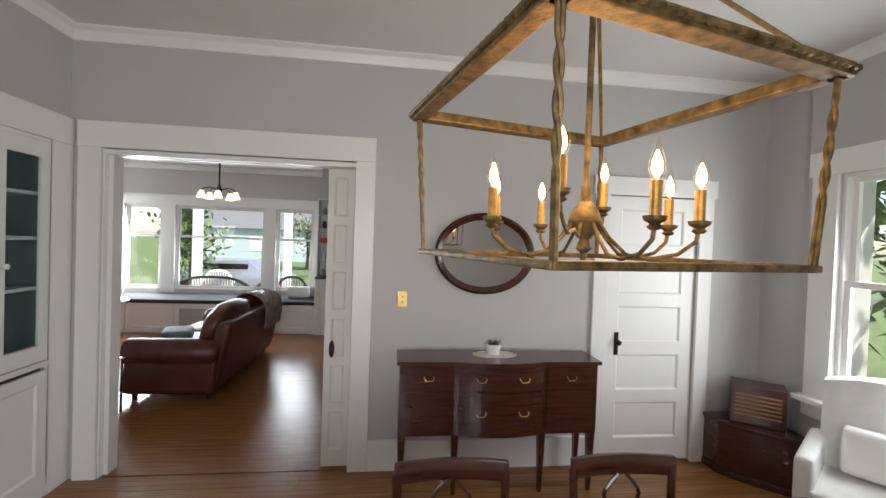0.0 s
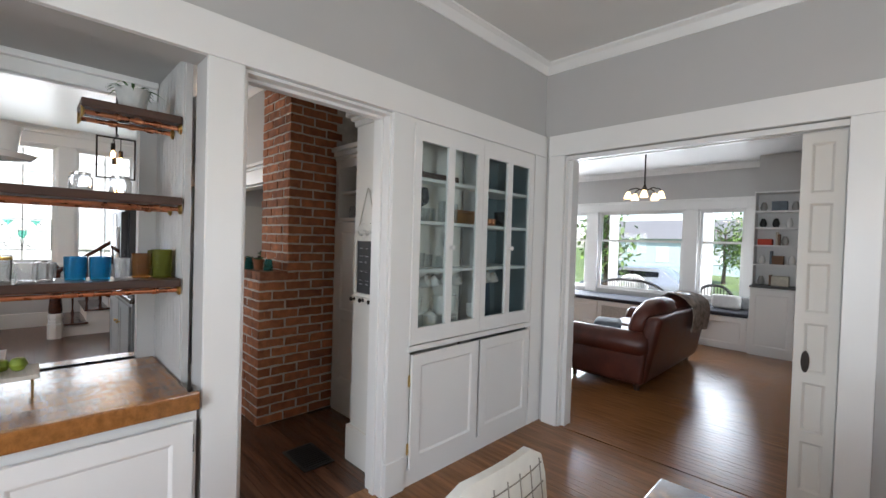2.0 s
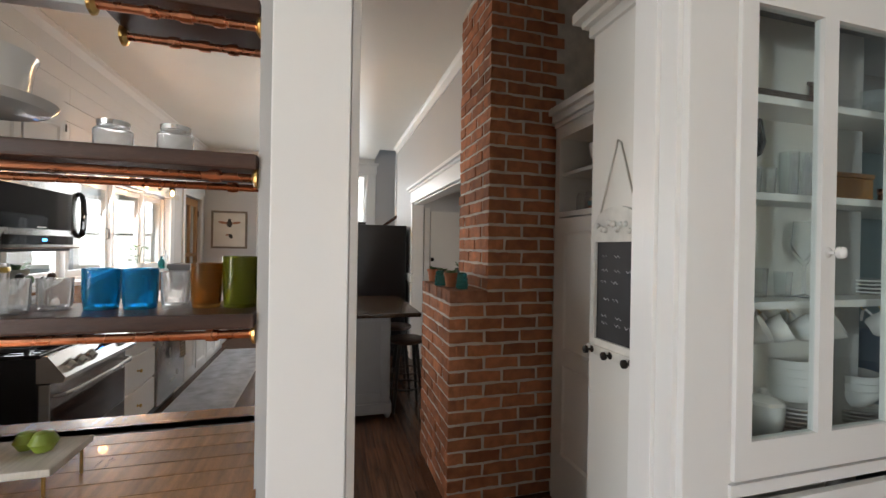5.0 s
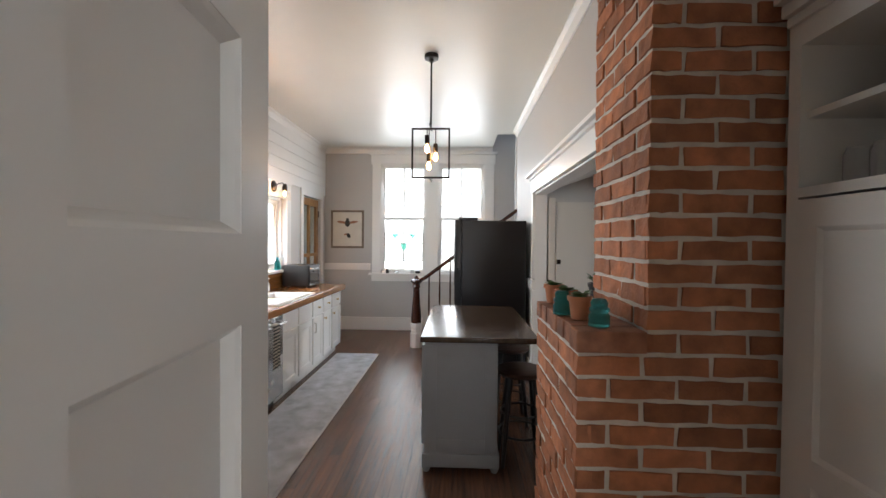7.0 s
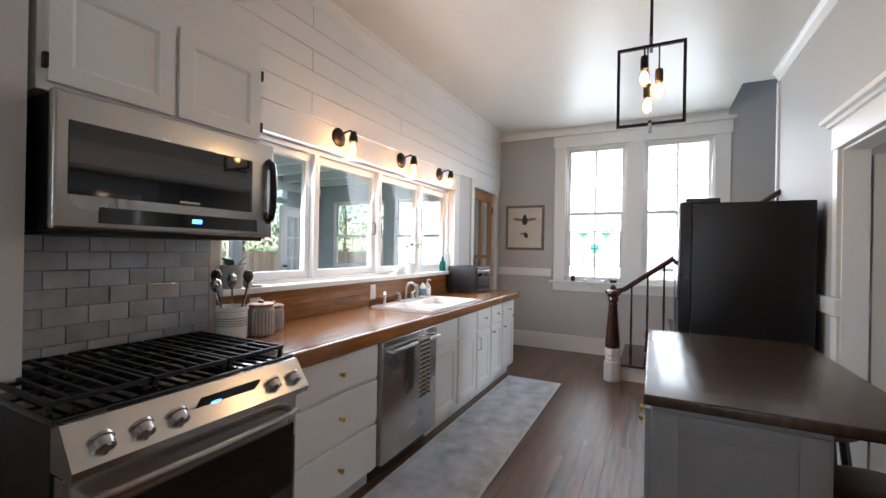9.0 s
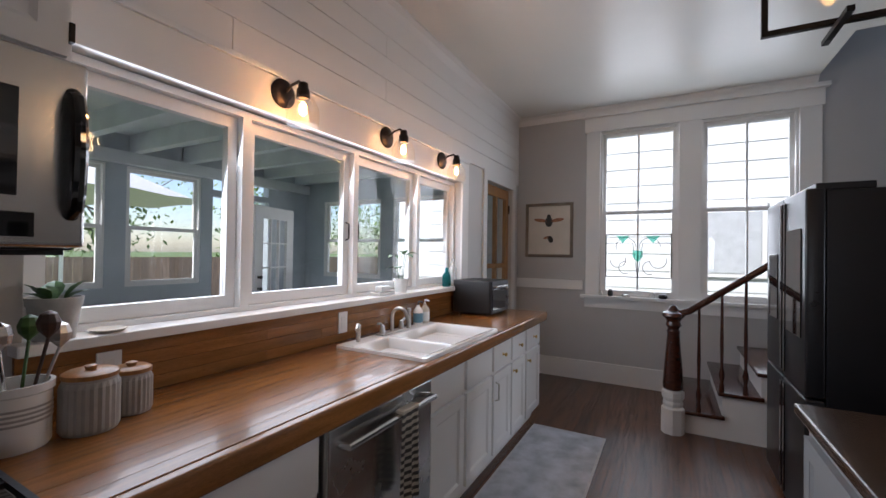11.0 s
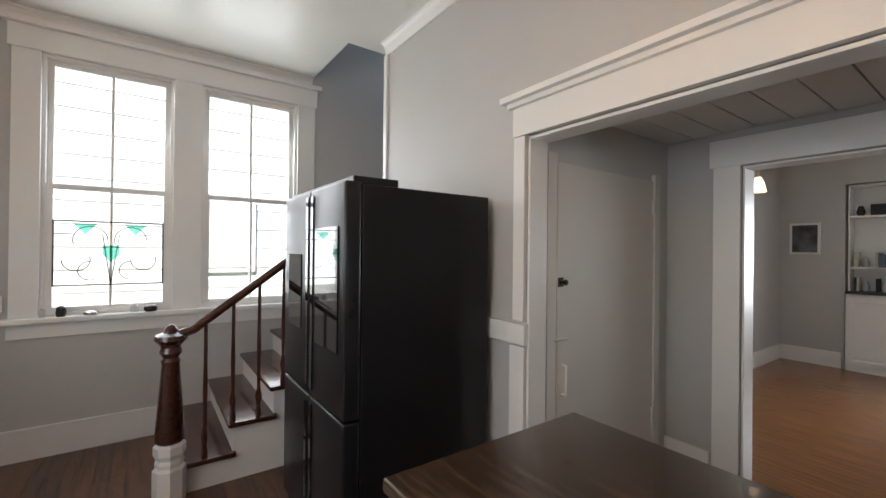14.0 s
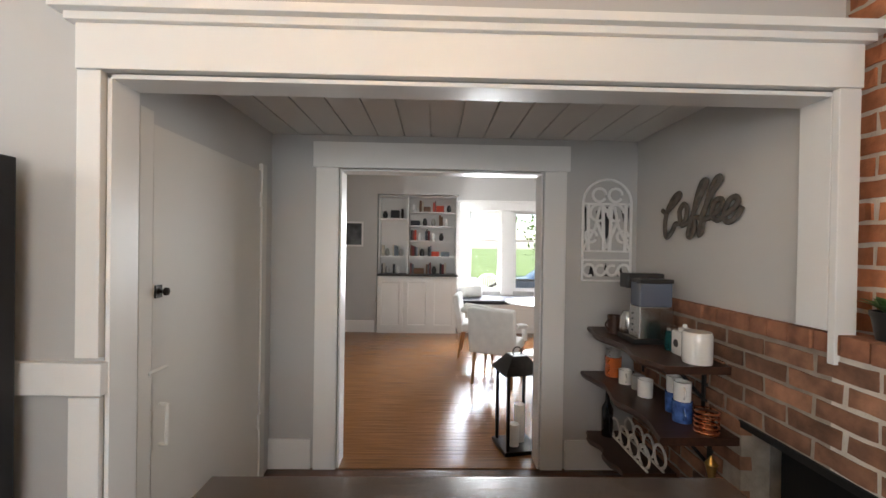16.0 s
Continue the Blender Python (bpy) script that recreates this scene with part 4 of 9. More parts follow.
part("bowl", lathe([(0.07, 0), (0.1, 0.02), (0.108, 0.09), (0.115, 0.11), (0.108, 0.11), (0.1, 0.088), (0.09, 0.02), (0.001, 0.01)], 26), M_PORC, mb, smooth=True)
part("handle", tube([(0, -0.105, 0.085), (0, -0.145, 0.075), (0, -0.148, 0.04), (0, -0.104, 0.02)], 0.008, 8), M_PORC, mb)
M_CONC = mat("pale_concrete", (0.45, 0.45, 0.43), 0.9, var=0.1, scale=30, bump=0.3)
potted("potted_air_plant", (-2.05, 1.33, SH), 0.062, 0.09, M_CONC, "spiky green plant in a pale concrete pot", 22, 0.11, 0.012, 3, rise=0.8, droop=0.7, rim=False)
potted("potted_air_plant", (-2.05, 0.36, SH), 0.075, 0.09, M_CONC, "spiky green plant in a pale concrete pot", 22, 0.12, 0.012, 4, rise=0.7, droop=0.7, rim=False)
# riser board with fruit
rb = thing("riser_board", (-2.15, 0.87, 0.871), "pale wooden riser board on wire legs", "board")
M_PALEWOOD = mat("whitewashed_wood", (0.55, 0.50, 0.42), 0.6, var=0.15, scale=8, grain=(1, 10, 1), bump=0.2)
part("board", bx(-0.09, 0.09, -0.19, 0.19, 0.075, 0.093, 0.004), M_PALEWOOD, rb)
for y in (-0.17, 0.17):
    for x in (-0.075, 0.075):
        part("leg", tube([(x, y, 0.0), (x, y, 0.076)], 0.004, 6), M_BRASS, rb)
M_ORANGE = mat("orange_peel", (0.62, 0.26, 0.05), 0.45, var=0.25, scale=14, bump=0.3, bump_scale=150)
M_LIME = mat("lime_peel", (0.20, 0.26, 0.03), 0.4, var=0.25, scale=14, bump=0.3, bump_scale=150)
for dy, dx, r, m_c, lb in ((-0.05, 0.02, 0.036, M_ORANGE, "ripe orange fruit on the riser board"), (0.0, 0.045, 0.034, M_ORANGE, "ripe orange fruit on the riser board"), (0.055, -0.02, 0.026, M_LIME, "green lime on the riser board"), (0.10, 0.0, 0.029, M_LIME, "green lime on the riser board")):
    whole("fruit", lathe([(0.002, 0), (r * 0.6, r * 0.22), (r, r * 0.95), (r * 0.62, r * 1.7), (0.003, r * 1.86)], 18), m_c, lb, "fruit", "fruit on the board", smooth=True, at=(-2.15 + dx, 0.90 + dy, 0.964))

# closet door in the north wall
cd = thing("door_1", (2.025, DN + 0.012, 0.012), "white painted five-panel door, closed", "door", kind="structure")
lf = panelled("leaf", 0.75, 2.09, 0.04, (1, 1, 1, 1, 1), M_WHITE, cd, 0.11, rail=0.10, bottom=0.18)
part("escutcheon", bx(0.085, 0.12, -0.006, 0.0, 0.84, 1.02, 0.003), M_BRONZE, cd)
knob(cd, (0.103, -0.004, 0.945), 0.022, M_BRONZE, "y", -1, "door_knob", "dark bronze knob")
# pocket door standing out of the wall
pd = thing("door_2", (-0.12, DN + 0.05, 0.01), "cream sliding pocket door, mostly slid away", "door", kind="structure")
lf = panelled("leaf", 0.19, 2.19, 0.04, (1, 1, 1, 1, 1, 1), M_CREAM, pd, 0.045, rail=0.06, bottom=0.12)
part("pull_plate", lathe([(0.02, 0.0), (0.02, -0.004), (0.001, -0.005)], 18, (0.035, 0, 0), axis="y"), M_BRONZE, pd).matrix_basis = Matrix.Translation((0.02, 0, 0.87)) @ Matrix.Diagonal((1, 1, 3.2, 1))
# wall plate
wp = thing("switch_plate", (0.44, DN, 1.263), "brass switch plate on the grey wall", "switch")
part("plate", bx(-0.036, 0.036, -0.006, 0, -0.06, 0.06, 0.003), M_BRASS, wp)
for z in (-0.02, 0.02):
    part("button", lathe([(0.008, -0.006), (0.007, -0.010), (0.001, -0.0105)], 10, (0, 0, z), axis="y"), M_PORC, wp)
# oval mirror
mi = thing("oval_mirror", (1.045, DN, 1.618), "oval mirror in a dark mahogany frame on the wall", "mirror")
b = bmesh.new()
segs, ring = 48, []
for i in range(segs):
    a = 2 * math.pi * i / segs
    row = []
    for rr, dd in ((0.0, 0.0), (0.0, -0.02), (0.018, -0.034), (0.04, -0.024), (0.055, -0.012), (0.055, 0.0)):
        row.append(b.verts.new(((0.38 - rr) * math.cos(a), dd, (0.305 - rr) * math.sin(a))))
    ring.append(row)
for i in range(segs):
    p_, q_ = ring[i], ring[(i + 1) % segs]
    for k in range(5):
        b.faces.new((p_[k], p_[k + 1], q_[k + 1], q_[k]))
bmesh.ops.recalc_face_normals(b, faces=b.faces[:])
part("frame", b, M_MAHOG, mi, smooth=True)
b = bmesh.new()
b.faces.new([b.verts.new((0.328 * math.cos(2 * math.pi * i / 48), -0.008, 0.253 * math.sin(2 * math.pi * i / 48))) for i in range(48)])
gl = part("glass", b, M_MIRROR, mi)

# sideboard
sb = thing("sideboard", (1.11, 3.80, 0), "mahogany bow-front sideboard with brass pulls", "sideboard")
def bow(x):
    return -0.05 * max(0.0, 1 - (x / 0.30) ** 2) if abs(x) < 0.30 else 0.0
def bowed(x0, x1, z0, z1, back, proud=0.0, n=14):
    bm = bmesh.new()
    fr, bk = [], []
    for i in range(n + 1):
        x = x0 + (x1 - x0) * i / n
        fr.append((bm.verts.new((x, bow(x) - proud, z0)), bm.verts.new((x, bow(x) - proud, z1))))
        bk.append((bm.verts.new((x, back, z0)), bm.verts.new((x, back, z1))))
    for i in range(n):
        bm.faces.new((fr[i][0], fr[i + 1][0], fr[i + 1][1], fr[i][1]))
        bm.faces.new((bk[i][0], bk[i][1], bk[i + 1][1], bk[i + 1][0]))
        bm.faces.new((fr[i][1], fr[i + 1][1], bk[i + 1][1], bk[i][1]))
        bm.faces.new((fr[i][0], bk[i][0], bk[i + 1][0], fr[i + 1][0]))
    for i in (0, n):
        bm.faces.new((fr[i][0], fr[i][1], bk[i][1], bk[i][0]))
    bmesh.ops.recalc_face_normals(bm, faces=bm.faces[:])
    return bm
part("top", bowed(-0.70, 0.70, 0.862, 0.885, 0.28, 0.02, 28), M_MAHOG, sb, "dark polished mahogany top")
part("case", bowed(-0.68, 0.68, 0.40, 0.862, 0.275, 0.0, 28), M_MAHOG, sb)
for x0, x1, z0, z1 in ((-0.655, -0.32, 0.71, 0.845), (-0.655, -0.32, 0.43, 0.69), (-0.285, 0.285, 0.71, 0.845), (-0.285, 0.285, 0.43, 0.69), (0.32, 0.655, 0.71, 0.845), (0.32, 0.655, 0.43, 0.69)):
    dr = part("drawer_front", bowed(x0, x1, z0, z1, 0.0, 0.012, 8), M_MAHOG, sb)
    xs = ((x0 + x1) / 2,) if x1 - x0 < 0.4 else (x0 + 0.14, x1 - 0.14)
    if z0 < 0.5 and len(xs) == 1:
        continue
    for x in xs:
        zc, yy = (z0 + z1) / 2 + 0.01, bow(x) - 0.016
        hb = tube([(x - 0.032, yy, zc), (x - 0.034, yy - 0.012, zc - 0.004), (x - 0.02, yy - 0.014, zc - 0.024), (x + 0.02, yy - 0.014, zc - 0.024), (x + 0.034, yy - 0.012, zc - 0.004), (x + 0.032, yy, zc)], 0.003, 6)
        h_ = part("pull", hb, M_BRASS, dr, "brass bail pull")
for x, y in ((-0.655, 0.03), (-0.30, 0.03), (0.30, 0.03), (0.655, 0.03), (-0.655, 0.25), (0.655, 0.25)):
    b = bmesh.new()
    v = [b.verts.new((x + sx * w, y + sy * w, z)) for z, w in ((0.0, 0.012), (0.40, 0.024)) for sx, sy in ((-1, -1), (1, -1), (1, 1), (-1, 1))]
    for f in ((3, 2, 1, 0), (4, 5, 6, 7), (0, 1, 5, 4), (1, 2, 6, 5), (2, 3, 7, 6), (3, 0, 4, 7)):
        b.faces.new([v[i] for i in f])
    part("leg", b, M_MAHOG, sb)
sb.matrix_basis = Matrix.Translation((1.11, 3.80, 0)) @ Matrix.Diagonal((1, 1, 1.028, 1))
M_LACE = mat("cream_lace", (0.62, 0.58, 0.50), 0.95, var=0.25, scale=70, bump=0.8, bump_scale=180)
b = bmesh.new()
v = []
for i in range(40):
    a, rr = 2 * math.pi * i / 40, 0.15 + (0.012 if i % 2 else 0)
    v.append(b.verts.new((rr * math.cos(a), 0.62 * rr * math.sin(a), 0)))
b.faces.new(v)
r_ = bmesh.ops.extrude_face_region(b, geom=b.faces[:])
bmesh.ops.translate(b, verts=[e for e in r_["geom"] if isinstance(e, bmesh.types.BMVert)], vec=(0, 0, 0.003))
whole("doily", b, M_LACE, "cream crocheted doily on the sideboard", "doily", at=(1.10, 3.96, 0.911))
potted("potted_succulent", (1.09, 3.97, 0.914), 0.062, 0.075, M_PORC, "small succulent in a white pot on a doily", 16, 0.05, 0.022, 8, rise=0.9, droop=0.2, rim=False)


# dining chairs with carved top rail
def wood_chair(at, rz):
    c = thing("dining_chair", at, "dark mahogany dining chair with a curved top rail", "chair", "wooden chairs at the table", rz)
    def curved(z0, z1, half, y, d, t=0.022, n=12):
        bm = bmesh.new()
        rows = []
        for i in range(n + 1):
            x = -half + 2 * half * i / n
            yy = y + d * (1 - (x / half) ** 2)
            rows.append([bm.verts.new(p) for p in ((x, yy, z0), (x, yy + t, z0), (x, yy + t, z1), (x, yy, z1))])
        for a, e in zip(rows, rows[1:]):
            for k in range(4):
                bm.faces.new((a[k], a[(k + 1) % 4], e[(k + 1) % 4], e[k]))
        bm.faces.new(rows[0]), bm.faces.new(rows[-1][::-1])
        bmesh.ops.recalc_face_normals(bm, faces=bm.faces[:])
        return bm
    part("top_rail", bevelled(curved(0.78, 0.86, 0.22, 0.22, 0.03, 0.026), 0.006), M_MAHOG, c)
    part("lower_rail", curved(0.60, 0.63, 0.20, 0.225, 0.02), M_MAHOG, c)
    for s in (-1, 1):
        part("stile", tube([(s * 0.20, 0.19, 0.0), (s * 0.20, 0.20, 0.42), (s * 0.205, 0.225, 0.62), (s * 0.21, 0.235, 0.82)], 0.017, 8), M_MAHOG, c)
        part("leg", tube([(s * 0.20, -0.20, 0.0), (s * 0.20, -0.20, 0.42)], 0.018, 8, taper=1.15), M_MAHOG, c)
        part("splat", tube([(s * 0.02, 0.24, 0.63)] + [(s * (0.02 + 0.055 * math.sin(math.pi * k / 6)), 0.242, 0.63 + 0.025 * k) for k in range(1, 6)] + [(s * 0.015, 0.242, 0.79)], 0.008, 6), M_MAHOG, c)
    part("seat", bx(-0.23, 0.23, -0.22, 0.21, 0.42, 0.47, 0.015, 3), M_LINEN, c)
    return c


wood_chair((0.612, 2.41, 0), 0)
wood_chair((1.305, 2.41, 0), 0)
# table with cloth
tb = thing("dining_table", (0.845, 2.07, 0), "dark wooden dining table under a lace cloth", "table")
part("tabletop", bx(-1.16, 1.16, -0.46, 0.46, 0.715, 0.745, 0.01, 3), M_MAHOG, tb)
part("apron", bx(-0.9, 0.9, -0.40, 0.40, 0.63, 0.715), M_MAHOG, tb)
for sx in (-0.92, 0.92):
    for sy in (-0.40, 0.40):
        part("leg", lathe([(0.022, 0), (0.03, 0.06), (0.026, 0.2), (0.042, 0.5), (0.035, 0.58), (0.045, 0.63), (0.045, 0.715)], 14, (sx, sy, 0)), M_MAHOG, tb, smooth=True)
b = bmesh.new()
n, W_, H_ = 64, 1.11, 0.425
inner, outer, drop = [], [], []
for i in range(n):
    a = 2 * math.pi * i / n
    ex = math.copysign(abs(math.cos(a)) ** 0.45, math.cos(a))
    ey = math.copysign(abs(math.sin(a)) ** 0.45, math.sin(a))
    sc = 1 + (0.012 if i % 2 else 0)
    inner.append(b.verts.new((W_ * ex * 0.9, H_ * ey * 0.88, 0.004)))
    outer.append(b.verts.new((W_ * ex * sc, H_ * ey * sc, 0.003)))
    drop.append(b.verts.new((W_ * ex * sc, H_ * ey * sc, 0.0005)))
b.faces.new(inner)
for i in range(n):
    j = (i + 1) % n
    b.faces.new((inner[i], inner[j], outer[j], outer[i]))
    b.faces.new((outer[i], outer[j], drop[j], drop[i]))
bmesh.ops.recalc_face_normals(b, faces=b.faces[:])
whole("tablecloth", b, M_LACE, "cream lace cloth spread on the dining table", "tablecloth", at=(0.845, 2.07, 0.746))


M_PLAID = mat("cream_upholstery", (0.74, 0.71, 0.64), 0.95, var=0.05, scale=20, bump=0.4, bump_scale=240)
M_PLAIDLINE = mat("woven_check_line", (0.25, 0.22, 0.18), 0.95, var=0.1, scale=40)
pc = thing("upholstered_chair", (-0.47, 2.12, 0), "cream windowpane-check upholstered chair at the table end", "chair", rz=90)
b = bmesh.new()
rows = []
for k, (z, y, half, t) in enumerate(((0.40, 0.14, 0.23, 0.06), (0.55, 0.165, 0.245, 0.06), (0.68, 0.185, 0.25, 0.055), (0.75, 0.195, 0.235, 0.045), (0.785, 0.20, 0.17, 0.03))):
    rows.append([b.verts.new((x * half, y + d * t - 0.02 * (1 - x * x), z + (0.0 if k < 4 else 0.01 * (1 - x * x)))) for d in (0, 1) for x in ((-1, -0.6, -0.2, 0.2, 0.6, 1) if d == 0 else (1, 0.6, 0.2, -0.2, -0.6, -1))])
for a, e in zip(rows, rows[1:]):
    for k in range(12):
        b.faces.new((a[k], a[(k + 1) % 12], e[(k + 1) % 12], e[k]))
b.faces.new(rows[0][::-1]), b.faces.new(rows[-1])
bmesh.ops.recalc_face_normals(b, faces=b.faces[:])
back = part("backrest", b, M_PLAID, pc, smooth=True)
for i in range(7):
    x = -0.21 + i * 0.07
    part("check_line", tube([(x, 0.2005 - 0.02 * (1 - (x / 0.24) ** 2) + 0.0, 0.42), (x, 0.2255 - 0.02 * (1 - (x / 0.24) ** 2), 0.55), (x, 0.2405 - 0.02 * (1 - (x / 0.24) ** 2), 0.68), (x, 0.2405 - 0.02 * (1 - (x / 0.24) ** 2), 0.745)], 0.0034, 4), M_PLAIDLINE, back)
for i in range(5):
    z = 0.46 + i * 0.065
    yy = 0.2 + (z - 0.40) * 0.155
    part("check_line", tube([(x, yy + 0.0015 - 0.02 * (1 - (x / 0.24) ** 2), z) for x in (-0.225, -0.15, -0.05, 0.05, 0.15, 0.225)], 0.0034, 4), M_PLAIDLINE, back)
for i in range(7):
    x = -0.21 + i * 0.07
    part("check_line", tube([(x, y - 0.001 - 0.02 * (1 - (x / 0.24) ** 2), z) for z, y in ((0.47, 0.1495), (0.55, 0.165), (0.68, 0.185), (0.745, 0.194))], 0.003, 4), M_PLAIDLINE, back)
for i in range(4):
    z = 0.53 + i * 0.065
    yy = 0.165 + (z - 0.55) * 0.15
    part("check_line", tube([(x, yy - 0.001 - 0.02 * (1 - (x / 0.24) ** 2), z) for x in (-0.225, -0.15, -0.05, 0.05, 0.15, 0.225)], 0.003, 4), M_PLAIDLINE, back)
part("seat", bx(-0.25, 0.25, -0.26, 0.20, 0.36, 0.47, 0.03, 3), M_PLAID, pc)
for sx in (-0.2, 0.2):
    for sy in (-0.2, 0.17):
        part("leg", tube([(sx, sy, 0), (sx, sy, 0.37)], 0.016, 8, taper=1.3), M_MAHOG, pc)

# tufted armchair
ac = thing("tufted_armchair", (3.02, 2.98, 0), "white button-tufted wingback armchair with a cushion", "armchair", rz=-55)
b = bmesh.new()
nx, nz, fr, bk = 12, 10, [], []
for i in range(nx + 1):
    x = -0.30 + 0.60 * i / nx
    colf, colb = [], []
    for j in range(nz + 1):
        z = 0.42 + 0.55 * j / nz
        tuft = 0.02 * abs(math.sin(math.pi * i / 3)) * abs(math.sin(math.pi * (j + (i // 3) % 2) / 3))
        crown_ = -0.05 * (x / 0.30) ** 2 * (j / nz)
        colf.append(b.verts.new((x, 0.16 - tuft + 0.08 * j / nz, z + crown_)))
        colb.append(b.verts.new((x, 0.29 + 0.08 * j / nz, z + crown_)))
    fr.append(colf), bk.append(colb)
for i in range(nx):
    for j in range(nz):
        b.faces.new((fr[i][j], fr[i + 1][j], fr[i + 1][j + 1], fr[i][j + 1]))
        b.faces.new((bk[i][j], bk[i][j + 1], bk[i + 1][j + 1], bk[i + 1][j]))
    b.faces.new((fr[i][nz], fr[i + 1][nz], bk[i + 1][nz], bk[i][nz]))
    b.faces.new((fr[i][0], bk[i][0], bk[i + 1][0], fr[i + 1][0]))
for i in (0, nx):
    for j in range(nz):
        b.faces.new((fr[i][j], fr[i][j + 1], bk[i][j + 1], bk[i][j]))
bmesh.ops.recalc_face_normals(b, faces=b.faces[:])
part("backrest", b, M_LINEN, ac, smooth=True)
part("seat", bx(-0.29, 0.29, -0.32, 0.17, 0.28, 0.44, 0.04, 4), M_LINEN, ac)
for s in (-1, 1):
    part("arm", bx(min(s * 0.27, s * 0.36), max(s * 0.27, s * 0.36), -0.30, 0.30, 0.22, 0.60, 0.04, 4), M_LINEN, ac)
    for y in (-0.26, 0.24):
        part("leg", tube([(s * 0.28, y, 0), (s * 0.27, y, 0.24)], 0.016, 8, taper=1.4), M_DARKWOOD, ac)
part("cushion", bevelled(bx(-0.2, 0.2, 0.03, 0.14, 0.45, 0.72), 0.045, 4), M_PORC, ac)

# corner chest and old heater box
ch = thing("wooden_chest", (2.88, 4.13, 0), "low dark mahogany chest fitted across the corner", "chest")


def corner_prism(z0, z1, grow, bev):
    """A five-sided corner body whose long front runs across the corner."""
    bm = bmesh.new()
    plan = [(0, 0), (0, -0.15 - grow), (0.12, -0.31 - grow), (0.27, -0.46 - grow), (0.41, -0.56 - grow), (0.41, 0)]
    lo_, hi_ = [bm.verts.new((x - (grow if x < 0.2 else 0), y, z0)) for x, y in plan], [bm.verts.new((x - (grow if x < 0.2 else 0), y, z1)) for x, y in plan]
    bm.faces.new(lo_[::-1]), bm.faces.new(hi_)
    for k in range(6):
        bm.faces.new((lo_[k], lo_[(k + 1) % 6], hi_[(k + 1) % 6], hi_[k]))
    bmesh.ops.recalc_face_normals(bm, faces=bm.faces[:])
    return bevelled(bm, bev)


part("body", corner_prism(0.05, 0.38, 0.0, 0.004), M_MAHOG, ch)
part("lid", corner_prism(0.38, 0.41, 0.015, 0.006), M_MAHOG, ch)
part("plinth", corner_prism(0.0, 0.05, 0.008, 0.004), M_MAHOG, ch)
hb_ = thing("radio_cabinet", (3.12, 3.90, 0.41), "old wooden box with a slatted front on the chest", "radio", rz=-40)
part("case", bx(-0.17, 0.17, -0.08, 0.1, 0, 0.30, 0.008), M_MAHOG, hb_)
for i in range(6):
    part("slat", bx(-0.14, 0.14, -0.088, -0.079, 0.07 + i * 0.03, 0.082 + i * 0.03, 0.002), M_HONEY, hb_)

# lantern chandelier
cx, cy, rot = 0.845, 2.11, 14
chd = thing("lantern_chandelier", (cx, cy, 0), "distressed gilt open lantern chandelier with candle bulbs", "chandelier", rz=rot)
ZT, ZB, HT, HB = 2.075, 1.665, 0.345, 0.325
cor = ((-1, -1), (1, -1), (1, 1), (-1, 1))
for k in range(4):
    a, c = cor[k], cor[(k + 1) % 4]
    for half, z, w, t, nm in ((HT, ZT, 0.045, 0.03, "top_rail"), (HB, ZB, 0.03, 0.016, "bottom_rail")):
        p0, p1 = Vector((a[0] * half, a[1] * half, z)), Vector((c[0] * half, c[1] * half, z))
        d = (p1 - p0).normalized()
        s = Vector((-d.y, d.x, 0))
        b = bmesh.new()
        e0, e1 = p0 - d * w * 0.35, p1 + d * w * 0.35
        vs = [b.verts.new(e + s * u + Vector((0, 0, v))) for e in (e0, e1) for u, v in ((-w / 2, -t / 2), (w / 2, -t / 2), (w / 2, t / 2), (-w / 2, t / 2))]
        for f in ((0, 1, 2, 3), (7, 6, 5, 4), (0, 4, 5, 1), (1, 5, 6, 2), (2, 6, 7, 3), (3, 7, 4, 0)):
            b.faces.new([vs[i] for i in f])
        bmesh.ops.recalc_face_normals(b, faces=b.faces[:])
        rail_ = part(nm, bevelled(b, 0.005), M_GILT, chd)
        if nm == "top_rail":
            part("rope_moulding", tube([e0.lerp(e1, i / 120) - s * (w / 2 + 0.002 + 0.0012 * (i % 2)) + Vector((0, 0, 0.0015 * ((i % 4) - 1.5))) for i in range(121)], 0.0065, 6), M_GILT, rail_)
    pt, pb = Vector((a[0] * HT, a[1] * HT, ZT)), Vector((a[0] * HB, a[1] * HB, ZB))
    b = bmesh.new()
    for ph in (0, math.pi):
        n = 54
        pts = []
        for i in range(n + 1):
            f = i / n
            tw = 22 * min(max(f - 0.15, 0), 0.5)
            pts.append(pt.lerp(pb, f) + 0.004 * Vector((math.cos(ph + tw), math.sin(ph + tw), 0)))
        tube(pts, 0.0052, 6, b)
    part("corner_post", b, M_GILT, chd, "twisted gilt corner post")
    part("stay_rod", tube([pt, Vector((0, 0, 2.52))], 0.006, 8), M_GILT, chd)
part("stem", tube([(0, 0, 1.65), (0, 0, 2.56)], 0.008, 8), M_GILT, chd)
part("hub", lathe([(0.004, 1.675), (0.020, 1.69), (0.012, 1.715), (0.03, 1.735), (0.042, 1.76), (0.034, 1.785), (0.014, 1.81), (0.012, 1.85)], 16), M_GILT, chd, smooth=True)
b = bmesh.new()
for i in range(14):
    z0 = 2.56 + i * 0.032
    pts = [(0.010 * math.cos(2 * math.pi * k / 10) * (1 if i % 2 else 0), 0.010 * math.cos(2 * math.pi * k / 10) * (0 if i % 2 else 1), z0 + 0.014 + 0.02 * math.sin(2 * math.pi * k / 10)) for k in range(11)]
    tube(pts, 0.0028, 5, b)
part("chain", b, M_GILT, chd)
